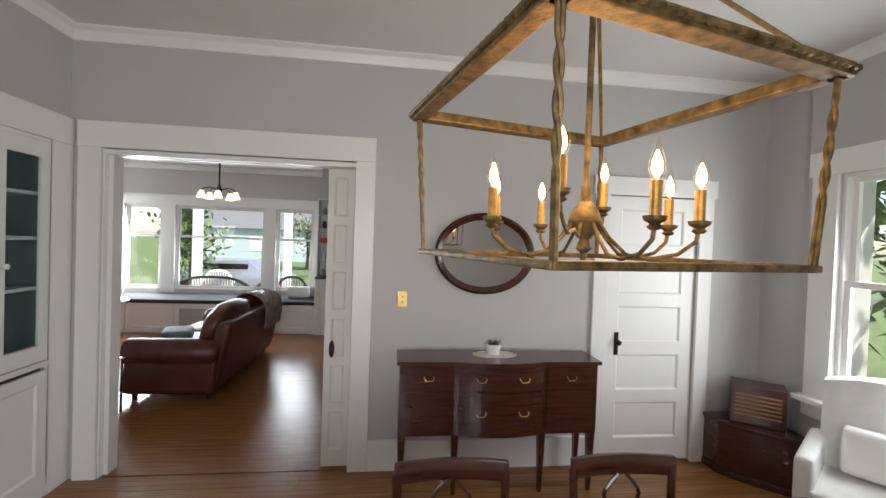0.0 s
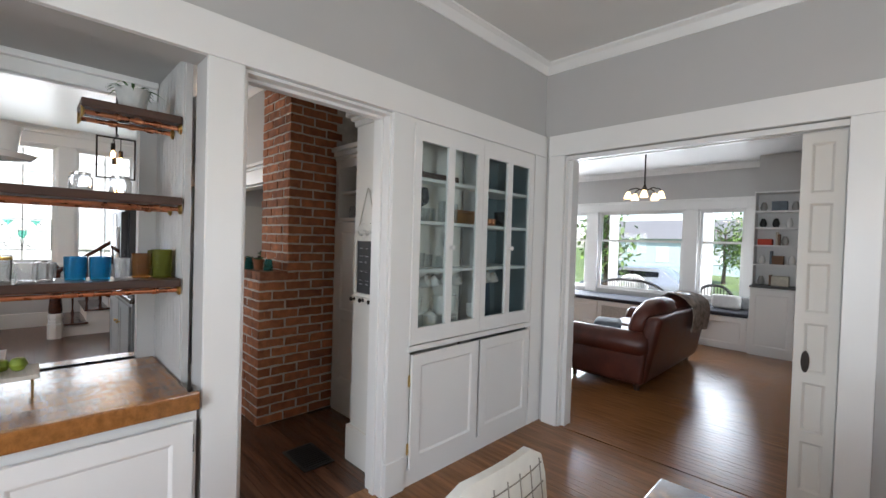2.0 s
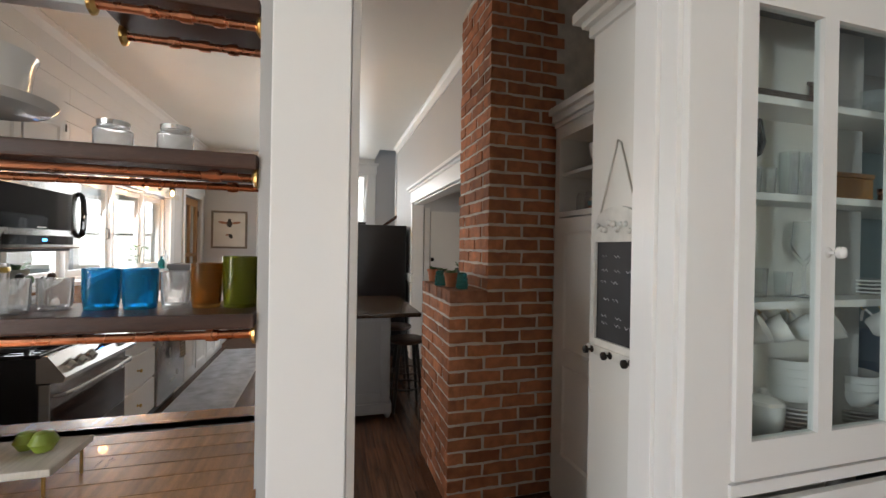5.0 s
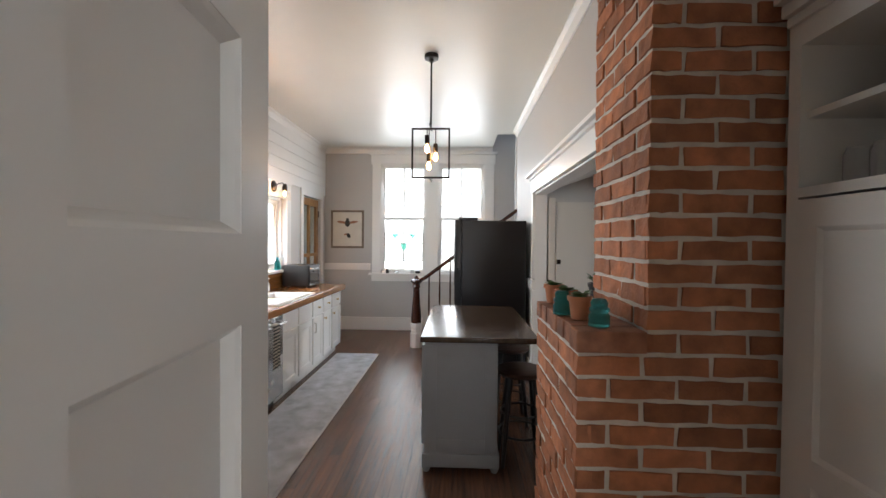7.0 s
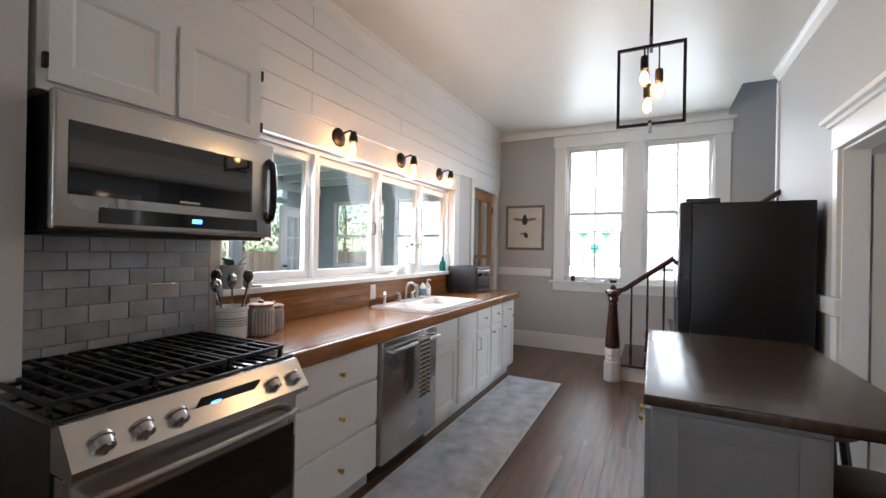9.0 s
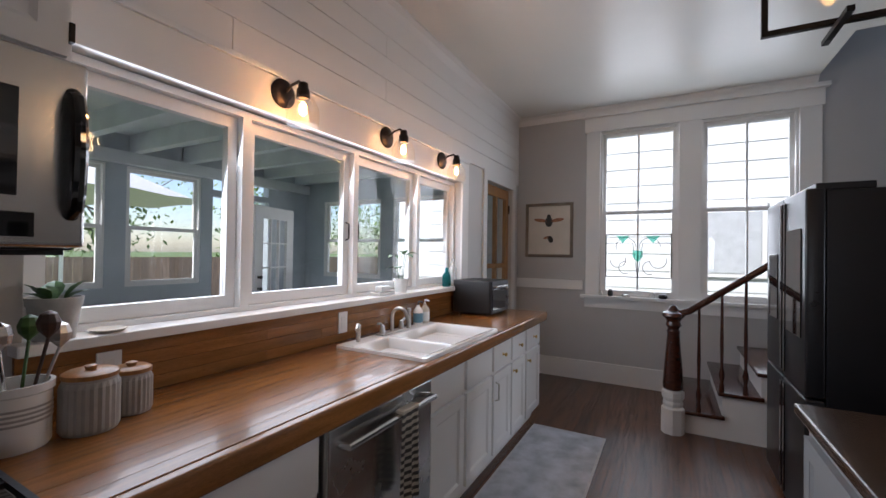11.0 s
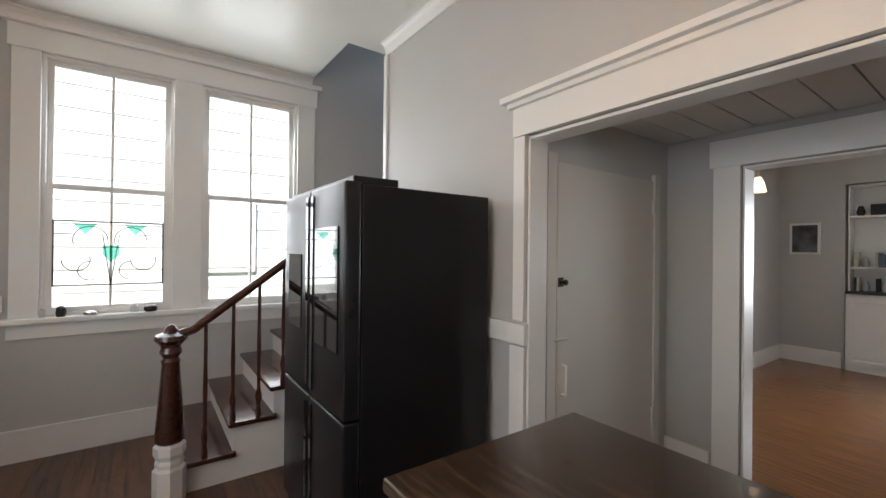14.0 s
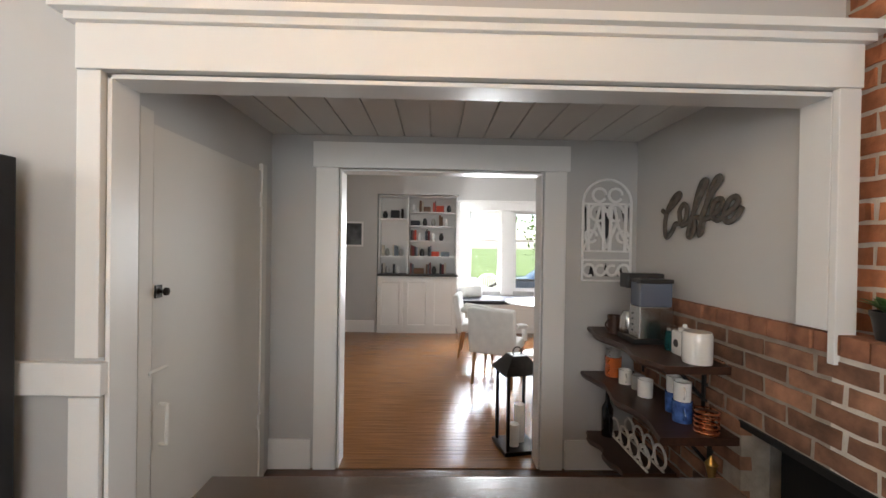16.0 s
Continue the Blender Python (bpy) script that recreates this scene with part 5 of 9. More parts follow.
part("canopy", lathe([(0.02, 2.985), (0.055, 3.005), (0.065, 3.028)], 18), M_GILT, chd)
for k in range(8):
    a = 2 * math.pi * k / 8 + radians(6 - rot)
    u = Vector((math.cos(a), math.sin(a), 0))
    R, cz = (0.22, 1.80) if k in (1, 5) else (0.25, 1.745)
    prof = [(0.03, 1.765), (0.06, 1.72), (0.10, cz - 0.065), (0.15, cz - 0.075), (R - 0.04, cz - 0.06), (R - 0.005, cz - 0.03), (R, cz)]
    arm = part("arm", tube([u * r + Vector((0, 0, z)) for r, z in prof], 0.0048, 8), M_GILT, chd)
    at = u * R
    part("candle_cup", lathe([(0.008, cz - 0.012), (0.016, cz - 0.006), (0.010, cz), (0.022, cz + 0.008), (0.024, cz + 0.016), (0.012, cz + 0.018)], 12, (at.x, at.y, 0)), M_GILT, arm)
    part("candle_sleeve", lathe([(0.0115, cz + 0.016), (0.0115, cz + 0.085), (0.001, cz + 0.087)], 12, (at.x, at.y, 0)), M_SLEEVE, arm)
    part("bulb", lathe([(0.008, cz + 0.085), (0.0165, cz + 0.105), (0.016, cz + 0.125), (0.006, cz + 0.155), (0.001, cz + 0.172)], 12, (at.x, at.y, 0)), M_BULBGLASS, arm, smooth=True).visible_shadow = False
    part("filament", lathe([(0.003, cz + 0.092), (0.0105, cz + 0.107), (0.009, cz + 0.125), (0.002, cz + 0.145)], 8, (at.x, at.y, 0)), M_BULB, arm, smooth=True)

lp = new("chandelier_glow", bpy.data.lights.new("chandelier_glow", "POINT"))
lp.data.energy, lp.data.color, lp.data.shadow_soft_size = 2.5, (1.0, 0.60, 0.26), 0.12
lp.location = (cx, cy, 1.90)

# ---- kitchen: entry ----
od = thing("door_3", (-1.935, 1.70, 0.012), "white five-panel kitchen door standing open", "door", kind="structure", rz=-180)
lf = panelled("leaf", 0.43, 2.20, 0.042, (1, 1, 1, 1, 1), M_WHITE, od, 0.09, rail=0.11, bottom=0.48, depth=0.017)
od.matrix_basis = pose(-1.955, 1.694, 0.012, 0, 0, 185.9)
part("lock_plate", bx(0.375, 0.415, -0.004, 0.0, 0.82, 1.02, 0.002), M_BRONZE, od)
knob(od, (0.395, -0.003, 0.92), 0.026, M_BRONZE, "y", -1, "door_knob", "dark bronze door knob")
# tall panel cabinet with the chalkboard
tc_ = thing("tall_cabinet", (-2.17, 2.95, 0), "tall cream painted cabinet beside the doorway", "cabinet")
part("body", bx(-0.13, 0.226, -0.35, 0.33, 0, 2.30, 0.003), M_CREAM, tc_)
b = bmesh.new()
for o, z0, z1 in ((0.015, 2.27, 2.31), (0.035, 2.31, 2.335), (0.06, 2.335, 2.375)):
    box(b, -0.13 - o, 0.226, -0.35 - o, 0.33, z0, z1)
part("crown", bevelled(b, 0.006), M_CREAM, tc_)
part("plinth", bx(-0.152, 0.226, -0.372, 0.33, 0, 0.24, 0.004), M_CREAM, tc_)
cb = thing("chalkboard", (-2.14, 2.598, 1.10), "chalkboard in a distressed white carved frame, hanging on a chain", "chalkboard")
M_DIST = mat("distressed_white", (0.66, 0.64, 0.59), 0.7, var=0.2, scale=12, bump=0.3)
b = bmesh.new()
box(b, -0.125, -0.105, -0.018, 0, 0.03, 0.42)
box(b, 0.105, 0.125, -0.018, 0, 0.03, 0.42)
box(b, -0.105, 0.105, -0.018, 0, 0.03, 0.055)
box(b, -0.13, 0.13, -0.03, 0, 0.0, 0.03)
part("frame", bevelled(b, 0.003), M_DIST, cb)
b = bmesh.new()
arcp = [(-0.125, 0.40), (-0.125, 0.45), (-0.10, 0.475)] + [(0.10 * math.cos(radians(180 - 18 * i)), 0.475 + 0.045 * math.sin(radians(18 * i))) for i in range(1, 10)] + [(0.10, 0.475), (0.125, 0.45), (0.125, 0.40)]
f0 = [b.verts.new((x, -0.02, z)) for x, z in arcp]
f1 = [b.verts.new((x, 0, z)) for x, z in arcp]
b.faces.new(f0[::-1]), b.faces.new(f1)
for i in range(len(arcp)):
    j = (i + 1) % len(arcp)
    b.faces.new((f0[i], f0[j], f1[j], f1[i]))
bmesh.ops.recalc_face_normals(b, faces=b.faces[:])
part("crest", b, M_DIST, cb)
b = bmesh.new()
for i in range(9):
    x = -0.08 + i * 0.02
    lathe([(0.002, 0), (0.013 - 0.0007 * abs(i - 4), -0.006), (0.008, -0.013), (0.001, -0.015)], 8, (x, -0.02, 0.445 + 0.012 * math.cos(i * 1.9) + 0.012 * (1 - abs(i - 4) / 4)), b, "y")
part("carving", b, M_DIST, cb)
slate = part("slate", bx(-0.106, 0.106, -0.008, 0, 0.054, 0.40), M_CHALK, cb)
M_CHALKMARK = mat("chalk_mark", (0.45, 0.46, 0.47), 1.0, var=0.4, scale=60)
rnd = random.Random(3)
for z, n in ((0.35, 2), (0.30, 3), (0.26, 2), (0.20, 2), (0.14, 2), (0.115, 3)):
    for i in range(n):
        x0 = -0.085 + i * 0.06 + rnd.uniform(0, 0.02)
        part("chalk_stroke", tube([(x0 + 0.006 * k, -0.0085, z + 0.005 * math.sin(2.1 * k + i)) for k in range(6)], 0.0011, 4), M_CHALKMARK, slate)
part("chain", tube([(-0.115, -0.01, 0.43), (-0.01, -0.008, 0.735), (0.0, -0.012, 0.745), (0.01, -0.008, 0.735), (0.115, -0.01, 0.43)], 0.0035, 6), M_NICKEL, cb)
for x in (-0.10, -0.0, 0.10):
    knob(cb, (x, -0.03, 0.015), 0.014, M_BRONZE, "y", -1, "peg")
# cupboard between cabinet and chimney
cu = thing("open_top_cupboard", (-2.77, 2.95, 0), "cream painted cupboard with open shelves above a door", "cupboard")
b = bmesh.new()
box(b, -0.385, -0.34, 0, 0.33, 0, 2.2)
box(b, 0.43, 0.465, 0, 0.33, 0, 2.2)
box(b, -0.34, 0.43, 0.30, 0.33, 0, 2.2)
box(b, -0.34, 0.43, 0.0, 0.30, 2.12, 2.2)
box(b, -0.34, 0.43, 0.0, 0.30, 1.66, 1.69)
box(b, -0.34, 0.43, 0.02, 0.30, 1.90, 1.92)
box(b, -0.34, 0.43, 0.0, 0.30, 0.0, 0.2)
part("carcass", b, M_CREAM, cu)
b = bmesh.new()
for o, z0, z1 in ((0.012, 2.19, 2.22), (0.03, 2.22, 2.26), (0.055, 2.26, 2.30)):
    box(b, -0.385, 0.465, -o, 0.3, z0, z1)
part("crown", bevelled(b, 0.005), M_CREAM, cu)
lf = panelled("door", 0.75, 1.44, 0.02, (1, 1.3), M_CREAM, cu, 0.08, rail=0.08, bottom=0.1, depth=0.007)
lf.matrix_basis = pose(-0.33, -0.018, 0.21)
whole("serving_bowl", bowl_bm(0.12, 0.12), M_PORC, "large white bowl on the cupboard shelf", "bowl", at=(-2.84, 3.10, 1.921), smooth=True)
for i, (w, c) in enumerate(((0.02, (0.25, 0.1, 0.06)), (0.025, (0.08, 0.2, 0.22)), (0.018, (0.5, 0.42, 0.28)))):
    whole("book", bx(-0.11, 0.11, -0.08, 0.08, 0, w, 0.003), mat("book_cover_%d" % i, c, 0.6, var=0.1), "old cloth book lying in a stack", "book", "books in the cupboard", at=(-2.79, 3.08, 1.691 + (0, 0.0205, 0.046)[i]), rz=(0, 4, -5)[i])
for x in (-3.04, -2.96):
    jar((x, 3.06, 1.691), 0.035, 0.12, M_TINT, None, "clear glass jar on the cupboard shelf", None, "jars in the cupboard")
vt = thing("floor_vent", (-2.5, 2.40, 0.002), "black iron floor register", "vent")
part("frame", bx(-0.17, 0.17, -0.11, 0.11, 0, 0.006, 0.002), M_IRON, vt)
for i in range(12):
    part("bar", bx(-0.15 + i * 0.026, -0.138 + i * 0.026, -0.09, 0.09, 0.006, 0.011), M_IRON, vt)

# things on the brick ledge
for x, r, sd in ((-3.36, 0.042, 11), (-3.56, 0.045, 12), (-3.78, 0.045, 13)):
    potted("potted_plant", (x, 2.37, 1.236), r, 0.085, M_TERRA, "small green plant in a terracotta pot on the brick ledge", 9, 0.055, 0.035, sd, rise=0.9, droop=0.3)
for x, y in ((-3.235, 2.40), (-3.46, 2.33)):
    t = thing("glass_insulator", (x, y, 1.236), "teal glass insulator on the brick ledge", "insulator", "insulators on the ledge")
    part("skirt", lathe([(0.035, 0), (0.036, 0.035), (0.028, 0.045), (0.034, 0.05), (0.034, 0.06), (0.026, 0.066), (0.03, 0.078), (0.022, 0.092), (0.001, 0.095)], 18), M_TEAL, t, smooth=True)

# ---- kitchen: cooking wall ----
SX0, SX1 = -4.215, -3.405
st = thing("gas_range", (-3.81, -0.39, 0), "stainless gas range with black grates and oven door", "stove")
hw = 0.40
part("body", bx(-hw, hw, 0.0, 0.68, 0.05, 0.895, 0.004), M_BLACKSTEEL, st)
part("cooktop", bx(-hw - 0.004, hw + 0.004, 0.0, 0.70, 0.895, 0.915, 0.006, 3), M_BLACKGLASS, st)
b = bmesh.new()
v = [b.verts.new((x, y, z)) for x in (-hw, hw) for y, z in ((0.68, 0.905), (0.725, 0.905), (0.80, 0.80), (0.79, 0.775), (0.68, 0.775))]
b.faces.new(v[:5]), b.faces.new(v[5:][::-1])
for i in range(5):
    j = (i + 1) % 5
    b.faces.new((v[i], v[j], v[5 + j], v[5 + i]))
bmesh.ops.recalc_face_normals(b, faces=b.faces[:])
pn = part("control_panel", b, M_STEEL, st)
tilt = Matrix.Translation((0, 0.765, 0.853)) @ pose(0, 0, 0, -35.5, 0, 0)
for x in (0.325, 0.225, 0.125, -0.235, -0.335):
    bm = lathe([(0.030, -0.004), (0.031, 0.006), (0.026, 0.010), (0.025, 0.034), (0.001, 0.036)], 18, (x, 0, 0), axis="y")
    box(bm, x - 0.005, x + 0.005, 0.03, 0.042, -0.024, 0.024)
    k_ = part("knob", moved(bm, tilt), M_STEEL, pn)
part("display", moved(bx(-0.165, 0.065, 0.001, 0.004, -0.045, 0.045, 0.001), tilt), M_BLACKGLASS, pn)
M_LED = glow("blue_led", (0.05, 0.25, 1.0), 4.0)
part("clock_digits", moved(bx(-0.02, 0.012, 0.0045, 0.0055, -0.006, 0.006), tilt), M_LED, pn)
dr = part("oven_door", bx(-hw + 0.005, hw - 0.005, 0.685, 0.735, 0.20, 0.765, 0.006), M_STEEL, st)
part("window", bx(-hw + 0.02, hw - 0.02, 0.735, 0.739, 0.215, 0.64, 0.002), M_BLACKGLASS, dr)
part("handle", tube([(-0.36, 0.735, 0.70), (-0.355, 0.775, 0.705), (-0.30, 0.795, 0.705), (0, 0.80, 0.705), (0.30, 0.795, 0.705), (0.355, 0.775, 0.705), (0.36, 0.735, 0.70)], 0.013, 10), M_STEEL, dr)
part("drawer", bx(-hw + 0.005, hw - 0.005, 0.685, 0.73, 0.06, 0.19, 0.006), M_STEEL, st)
for x in (-0.27, 0.0, 0.27):
    b = bmesh.new()
    w = 0.128
    for yy in (0.06, 0.64):
        box(b, x - w, x + w, yy, yy + 0.012, 0.938, 0.952)
    for xx in (-w, w - 0.012):
        box(b, x + xx, x + xx + 0.012, 0.072, 0.64, 0.938, 0.952)
    for k in range(1, 5):
        box(b, x - w + k * 2 * w / 5 - 0.004, x - w + k * 2 * w / 5 + 0.006, 0.072, 0.64, 0.940, 0.954)
    for yy in (0.2, 0.34, 0.48):
        box(b, x - w + 0.012, x + w - 0.012, yy, yy + 0.011, 0.938, 0.950)
    for xx in (-w, w - 0.014):
        for yy in (0.06, 0.63):
            box(b, x + xx, x + xx + 0.014, yy, yy + 0.014, 0.914, 0.938)
    part("grate", b, M_IRON, st)
    for yy in (0.20, 0.50):
        part("burner", lathe([(0.05, 0.915), (0.048, 0.925), (0.034, 0.927), (0.034, 0.934), (0.001, 0.935)], 18, (x, yy, 0)), M_IRON, st)
for x in (-0.36, 0.36):
    for y in (0.06, 0.62):
        part("foot", lathe([(0.018, 0), (0.018, 0.055)], 8, (x, y, 0)), M_BLACK, st)

mw = thing("microwave", (-3.925, -0.395, 1.42), "stainless over-range microwave with black glass door", "microwave")
part("body", bx(-0.415, 0.415, 0, 0.37, 0.0, 0.45, 0.004), M_BLACKSTEEL, mw)
fc = part("door", bx(-0.425, 0.425, 0.37, 0.41, 0.006, 0.455, 0.012, 3), M_STEEL, mw)
part("window", bx(-0.30, 0.385, 0.41, 0.414, 0.12, 0.36, 0.004), M_BLACKGLASS, fc)
part("control_strip", bx(-0.33, 0.30, 0.41, 0.413, 0.03, 0.085, 0.002), M_BLACKGLASS, fc)
part("clock_digits", bx(-0.06, -0.02, 0.4132, 0.4142, 0.05, 0.066), M_LED, fc)
part("badge", bx(-0.05, 0.03, 0.4142, 0.4152, 0.128, 0.136), M_NICKEL, fc)
part("handle", tube([(-0.395, 0.405, 0.085), (-0.397, 0.428, 0.10), (-0.398, 0.436, 0.14), (-0.399, 0.440, 0.23), (-0.398, 0.436, 0.32), (-0.397, 0.428, 0.36), (-0.395, 0.405, 0.375)], 0.017, 10), M_BLACKGLASS, fc)
part("vent_grille", bx(-0.40, 0.40, 0.02, 0.36, -0.012, 0.0), M_IRON, mw)

uc = thing("upper_cabinet", (-3.925, -0.397, 1.885), "white painted upper cabinet over the microwave", "cabinet")
part("body", bx(-0.43, 0.43, 0, 0.30, 0.0, 0.60, 0.003), M_WHITE, uc)
for k in range(2):
    lf = panelled("cabinet_door", 0.40, 0.38, 0.02, (1,), M_WHITE, uc, 0.06, rail=0.06, bottom=0.06, depth=0.008)
    lf.matrix_basis = pose(-0.415 + k * 0.42, 0.30, 0.03)
    for z in (0.07, 0.33):
        part("hinge", bx(0.405 if k else -0.428, 0.418 if k else -0.416, 0.30, 0.324, z, z + 0.05, 0.002), M_BRONZE, uc)
b = bmesh.new()
box(b, -3.47, TX - 0.125, KS, KS + 0.32, 0.0, CK - 0.001)
structure("wall_pantry_block", b, M_PALE, "pale painted wall block at the end of the range")

# base cabinets
def base_unit(x0, x1, rows, label, knobs, kind_door=False):
    w = x1 - x0
    u = thing("base_cabinet", ((x0 + x1) / 2, -0.39, 0), label, "cabinet", "base cabinets under the worktop")
    part("body", bx(-w / 2 + 0.002, w / 2 - 0.002, 0.0, 0.655, 0.10, 0.865), M_WHITE, u)
    part("toe_kick", bx(-w / 2 + 0.002, w / 2 - 0.002, 0.0, 0.60, 0.0, 0.099), M_WHITE, u)
    for z0, z1, door in rows:
        if door:
            lf = panelled("cabinet_door", w - 0.03, z1 - z0, 0.02, (1,), M_WHITE, u, 0.055, rail=0.055, bottom=0.055, depth=0.007)
            lf.matrix_basis = pose(-w / 2 + 0.015, 0.655, z0)
        else:
            lf = part("drawer_front", bx(-w / 2 + 0.015, w / 2 - 0.015, 0.655, 0.675, z0, z1, 0.004), M_WHITE, u)
        if knobs == "pull" and door:
            part("bar_handle", tube([(w / 2 - 0.04, 0.675, z1 - 0.17), (w / 2 - 0.04, 0.70, z1 - 0.16), (w / 2 - 0.04, 0.70, z1 - 0.06), (w / 2 - 0.04, 0.675, z1 - 0.05)], 0.005, 6), M_NICKEL, u)
        elif not (knobs == "none"):
            knob(u, (0 if not door else w / 2 - 0.04, 0.675, (z0 + z1) / 2 if not door else z1 - 0.06), 0.013, M_BRASS, "y", 1)
    return u


base_unit(-4.89, -4.225, ((0.645, 0.83, 0), (0.39, 0.625, 0), (0.12, 0.37, 0)), "white base cabinet with three drawers and brass knobs", "knob")
for x0, x1 in ((-5.98, -5.585), (-6.39, -5.985)):
    base_unit(x0, x1, ((0.66, 0.83, 0), (0.12, 0.64, 1)), "white base cabinet with a panelled door under the sink", "none")
for x0, x1 in ((-6.75, -6.395), (-7.09, -6.755), (-7.50, -7.095)):
    base_unit(x0, x1, ((0.66, 0.83, 0), (0.12, 0.64, 1)), "white base cabinet with a drawer above a door", "pull" if x0 > -6.8 else "knob")
dw = thing("dishwasher", (-5.238, -0.39, 0), "stainless steel dishwasher with a bar handle", "dishwasher")
part("body", bx(-0.34, 0.34, 0, 0.64, 0.1, 0.86), M_BLACKSTEEL, dw)
dd = part("door", bx(-0.335, 0.335, 0.64, 0.69, 0.105, 0.835, 0.008, 3), M_STEEL, dw)
part("handle", tube([(-0.29, 0.69, 0.775), (-0.29, 0.735, 0.775), (0.29, 0.735, 0.775), (0.29, 0.69, 0.775)], 0.012, 10), M_STEEL, dd)
part("badge", bx(-0.06, 0.06, 0.69, 0.692, 0.22, 0.245), M_NICKEL, dd)
part("kick_plate", bx(-0.33, 0.33, 0, 0.60, 0.0, 0.1), M_BLACK, dw)
M_TOWEL = mat("towel_cream", (0.50, 0.46, 0.39), 0.95, var=0.1, scale=40, bump=0.6, bump_scale=200)
M_TOWELS = mat("towel_stripe", (0.05, 0.05, 0.05), 0.95, var=0.2, scale=40, bump=0.6, bump_scale=200)
tw = thing("dish_towel", (-5.30, -0.39, 0), "black and cream striped towel hung on the dishwasher handle", "towel")
for i in range(26):
    z0, z1 = 0.80 - i * 0.0145, 0.80 - (i + 1) * 0.0145
    b = bmesh.new()
    r0, r1 = [], []
    for k in range(9):
        x = -0.075 + 0.15 * k / 8
        x *= 1 - 0.25 * (1 - i / 26)
        yy = 0.752 + 0.008 * math.sin(k * 1.9) * (0.3 + i / 26)
        r0.append(b.verts.new((x, yy, z0)))
        r1.append(b.verts.new((x, yy + 0.0006 * math.sin(k * 1.9), z1)))
    for k in range(8):
        b.faces.new((r0[k], r0[k + 1], r1[k + 1], r1[k]))
    geo = bmesh.ops.extrude_face_region(b, geom=b.faces[:])
    bmesh.ops.translate(b, verts=[e for e in geo["geom"] if isinstance(e, bmesh.types.BMVert)], vec=(0, -0.004, 0))
    bmesh.ops.recalc_face_normals(b, faces=b.faces[:])
    part("stripe", b, (M_TOWEL, M_TOWELS)[i % 2], tw)
b = bmesh.new()
box(b, -0.058, 0.058, 0.716, 0.756, 0.788, 0.802)
part("fold", bevelled(b, 0.006), M_TOWEL, tw)

# worktop
wt = thing("kitchen_worktop", (-5.86, -0.39, 0.867), "long glossy oak block worktop with a thick edge", "countertop")
x0, x1 = -7.64 + 5.86, -4.222 + 5.86
sxa, sxb = -6.50 + 5.86, -5.55 + 5.86
for i in range(8):
    y0 = i * 0.085
    if i in (0, 7):
        part("plank", bx(x0, x1, y0, y0 + (0.0845 if i == 0 else 0.06), 0, 0.045, 0.001, 1), M_BUTCHER, wt)
    else:
        part("plank", bx(x0, sxa + 0.03, y0, y0 + 0.0845, 0, 0.045, 0.001, 1), M_BUTCHER, wt)
        part("plank", bx(sxb - 0.03, x1, y0, y0 + 0.0845, 0, 0.045, 0.001, 1), M_BUTCHER, wt)
part("front_edge", bx(x0 - 0.002, x1 + 0.002, 0.655, 0.70, -0.03, 0.046, 0.012, 3), M_BUTCHER, wt, "oak front edge with open grain")
sk = thing("kitchen_sink", (-6.025, -0.015, 0.913), "white enamel double-bowl drop-in sink", "sink")
b = bmesh.new()
def basin(bm, u0, u1, v0, v1, depth):
    t = 0.03
    top = [bm.verts.new(p) for p in ((u0, v0, 0.016), (u1, v0, 0.016), (u1, v1, 0.016), (u0, v1, 0.016))]
    bot = [bm.verts.new(p) for p in ((u0 + t, v0 + t, -depth), (u1 - t, v0 + t, -depth), (u1 - t, v1 - t, -depth), (u0 + t, v1 - t, -depth))]
    for i in range(4):
        j = (i + 1) % 4
        bm.faces.new((top[i], bot[i], bot[j], top[j]))
    bm.faces.new(bot)
    return top
X0, X1, Y0, Y1 = -0.47, 0.47, -0.27, 0.29
us, vs = (X0, X0 + 0.03, 0.10, 0.135, X1 - 0.03, X1), (Y0, Y0 + 0.10, Y1 - 0.035, Y1)
grid = {(i, j): b.verts.new((us[i], vs[j], 0.016)) for i in range(6) for j in range(4)}
for i in range(5):
    for j in range(3):
        if j == 1 and i in (1, 3):
            continue
        b.faces.new((grid[i, j], grid[i + 1, j], grid[i + 1, j + 1], grid[i, j + 1]))
basin(b, us[1], us[2], vs[1], vs[2], 0.19)
basin(b, us[3], us[4], vs[1], vs[2], 0.15)
rim = [(X0, Y0), (X1, Y0), (X1, Y1), (X0, Y1)]
lo = [b.verts.new((x * 1.004, y * 1.004, 0)) for x, y in rim]
tp = [grid[0, 0], grid[5, 0], grid[5, 3], grid[0, 3]]
for i in range(4):
    j = (i + 1) % 4
    b.faces.new((tp[i], lo[i], lo[j], tp[j]))
bmesh.ops.remove_doubles(b, verts=b.verts[:], dist=0.0005)
bmesh.ops.recalc_face_normals(b, faces=b.faces[:])
bmesh.ops.bevel(b, geom=[e for e in b.edges if not e.is_boundary], offset=0.012, segments=3, profile=0.5, affect="EDGES", clamp_overlap=True)
part("basin", b, M_PORC, sk, smooth=True)
for x, z in ((-0.165, -0.188), (0.29, -0.148)):
    part("drain", lathe([(0.038, z), (0.036, z + 0.004), (0.02, z + 0.002), (0.001, z + 0.003)], 18, (x, 0.03, 0)), M_STEEL, sk)
fa = thing("faucet", (-6.0, -0.235, 0.93), "brushed nickel bridge faucet with two lever handles", "faucet")
part("base_plate", bx(-0.13, 0.13, -0.03, 0.03, 0, 0.012, 0.005, 3), M_NICKEL, fa)
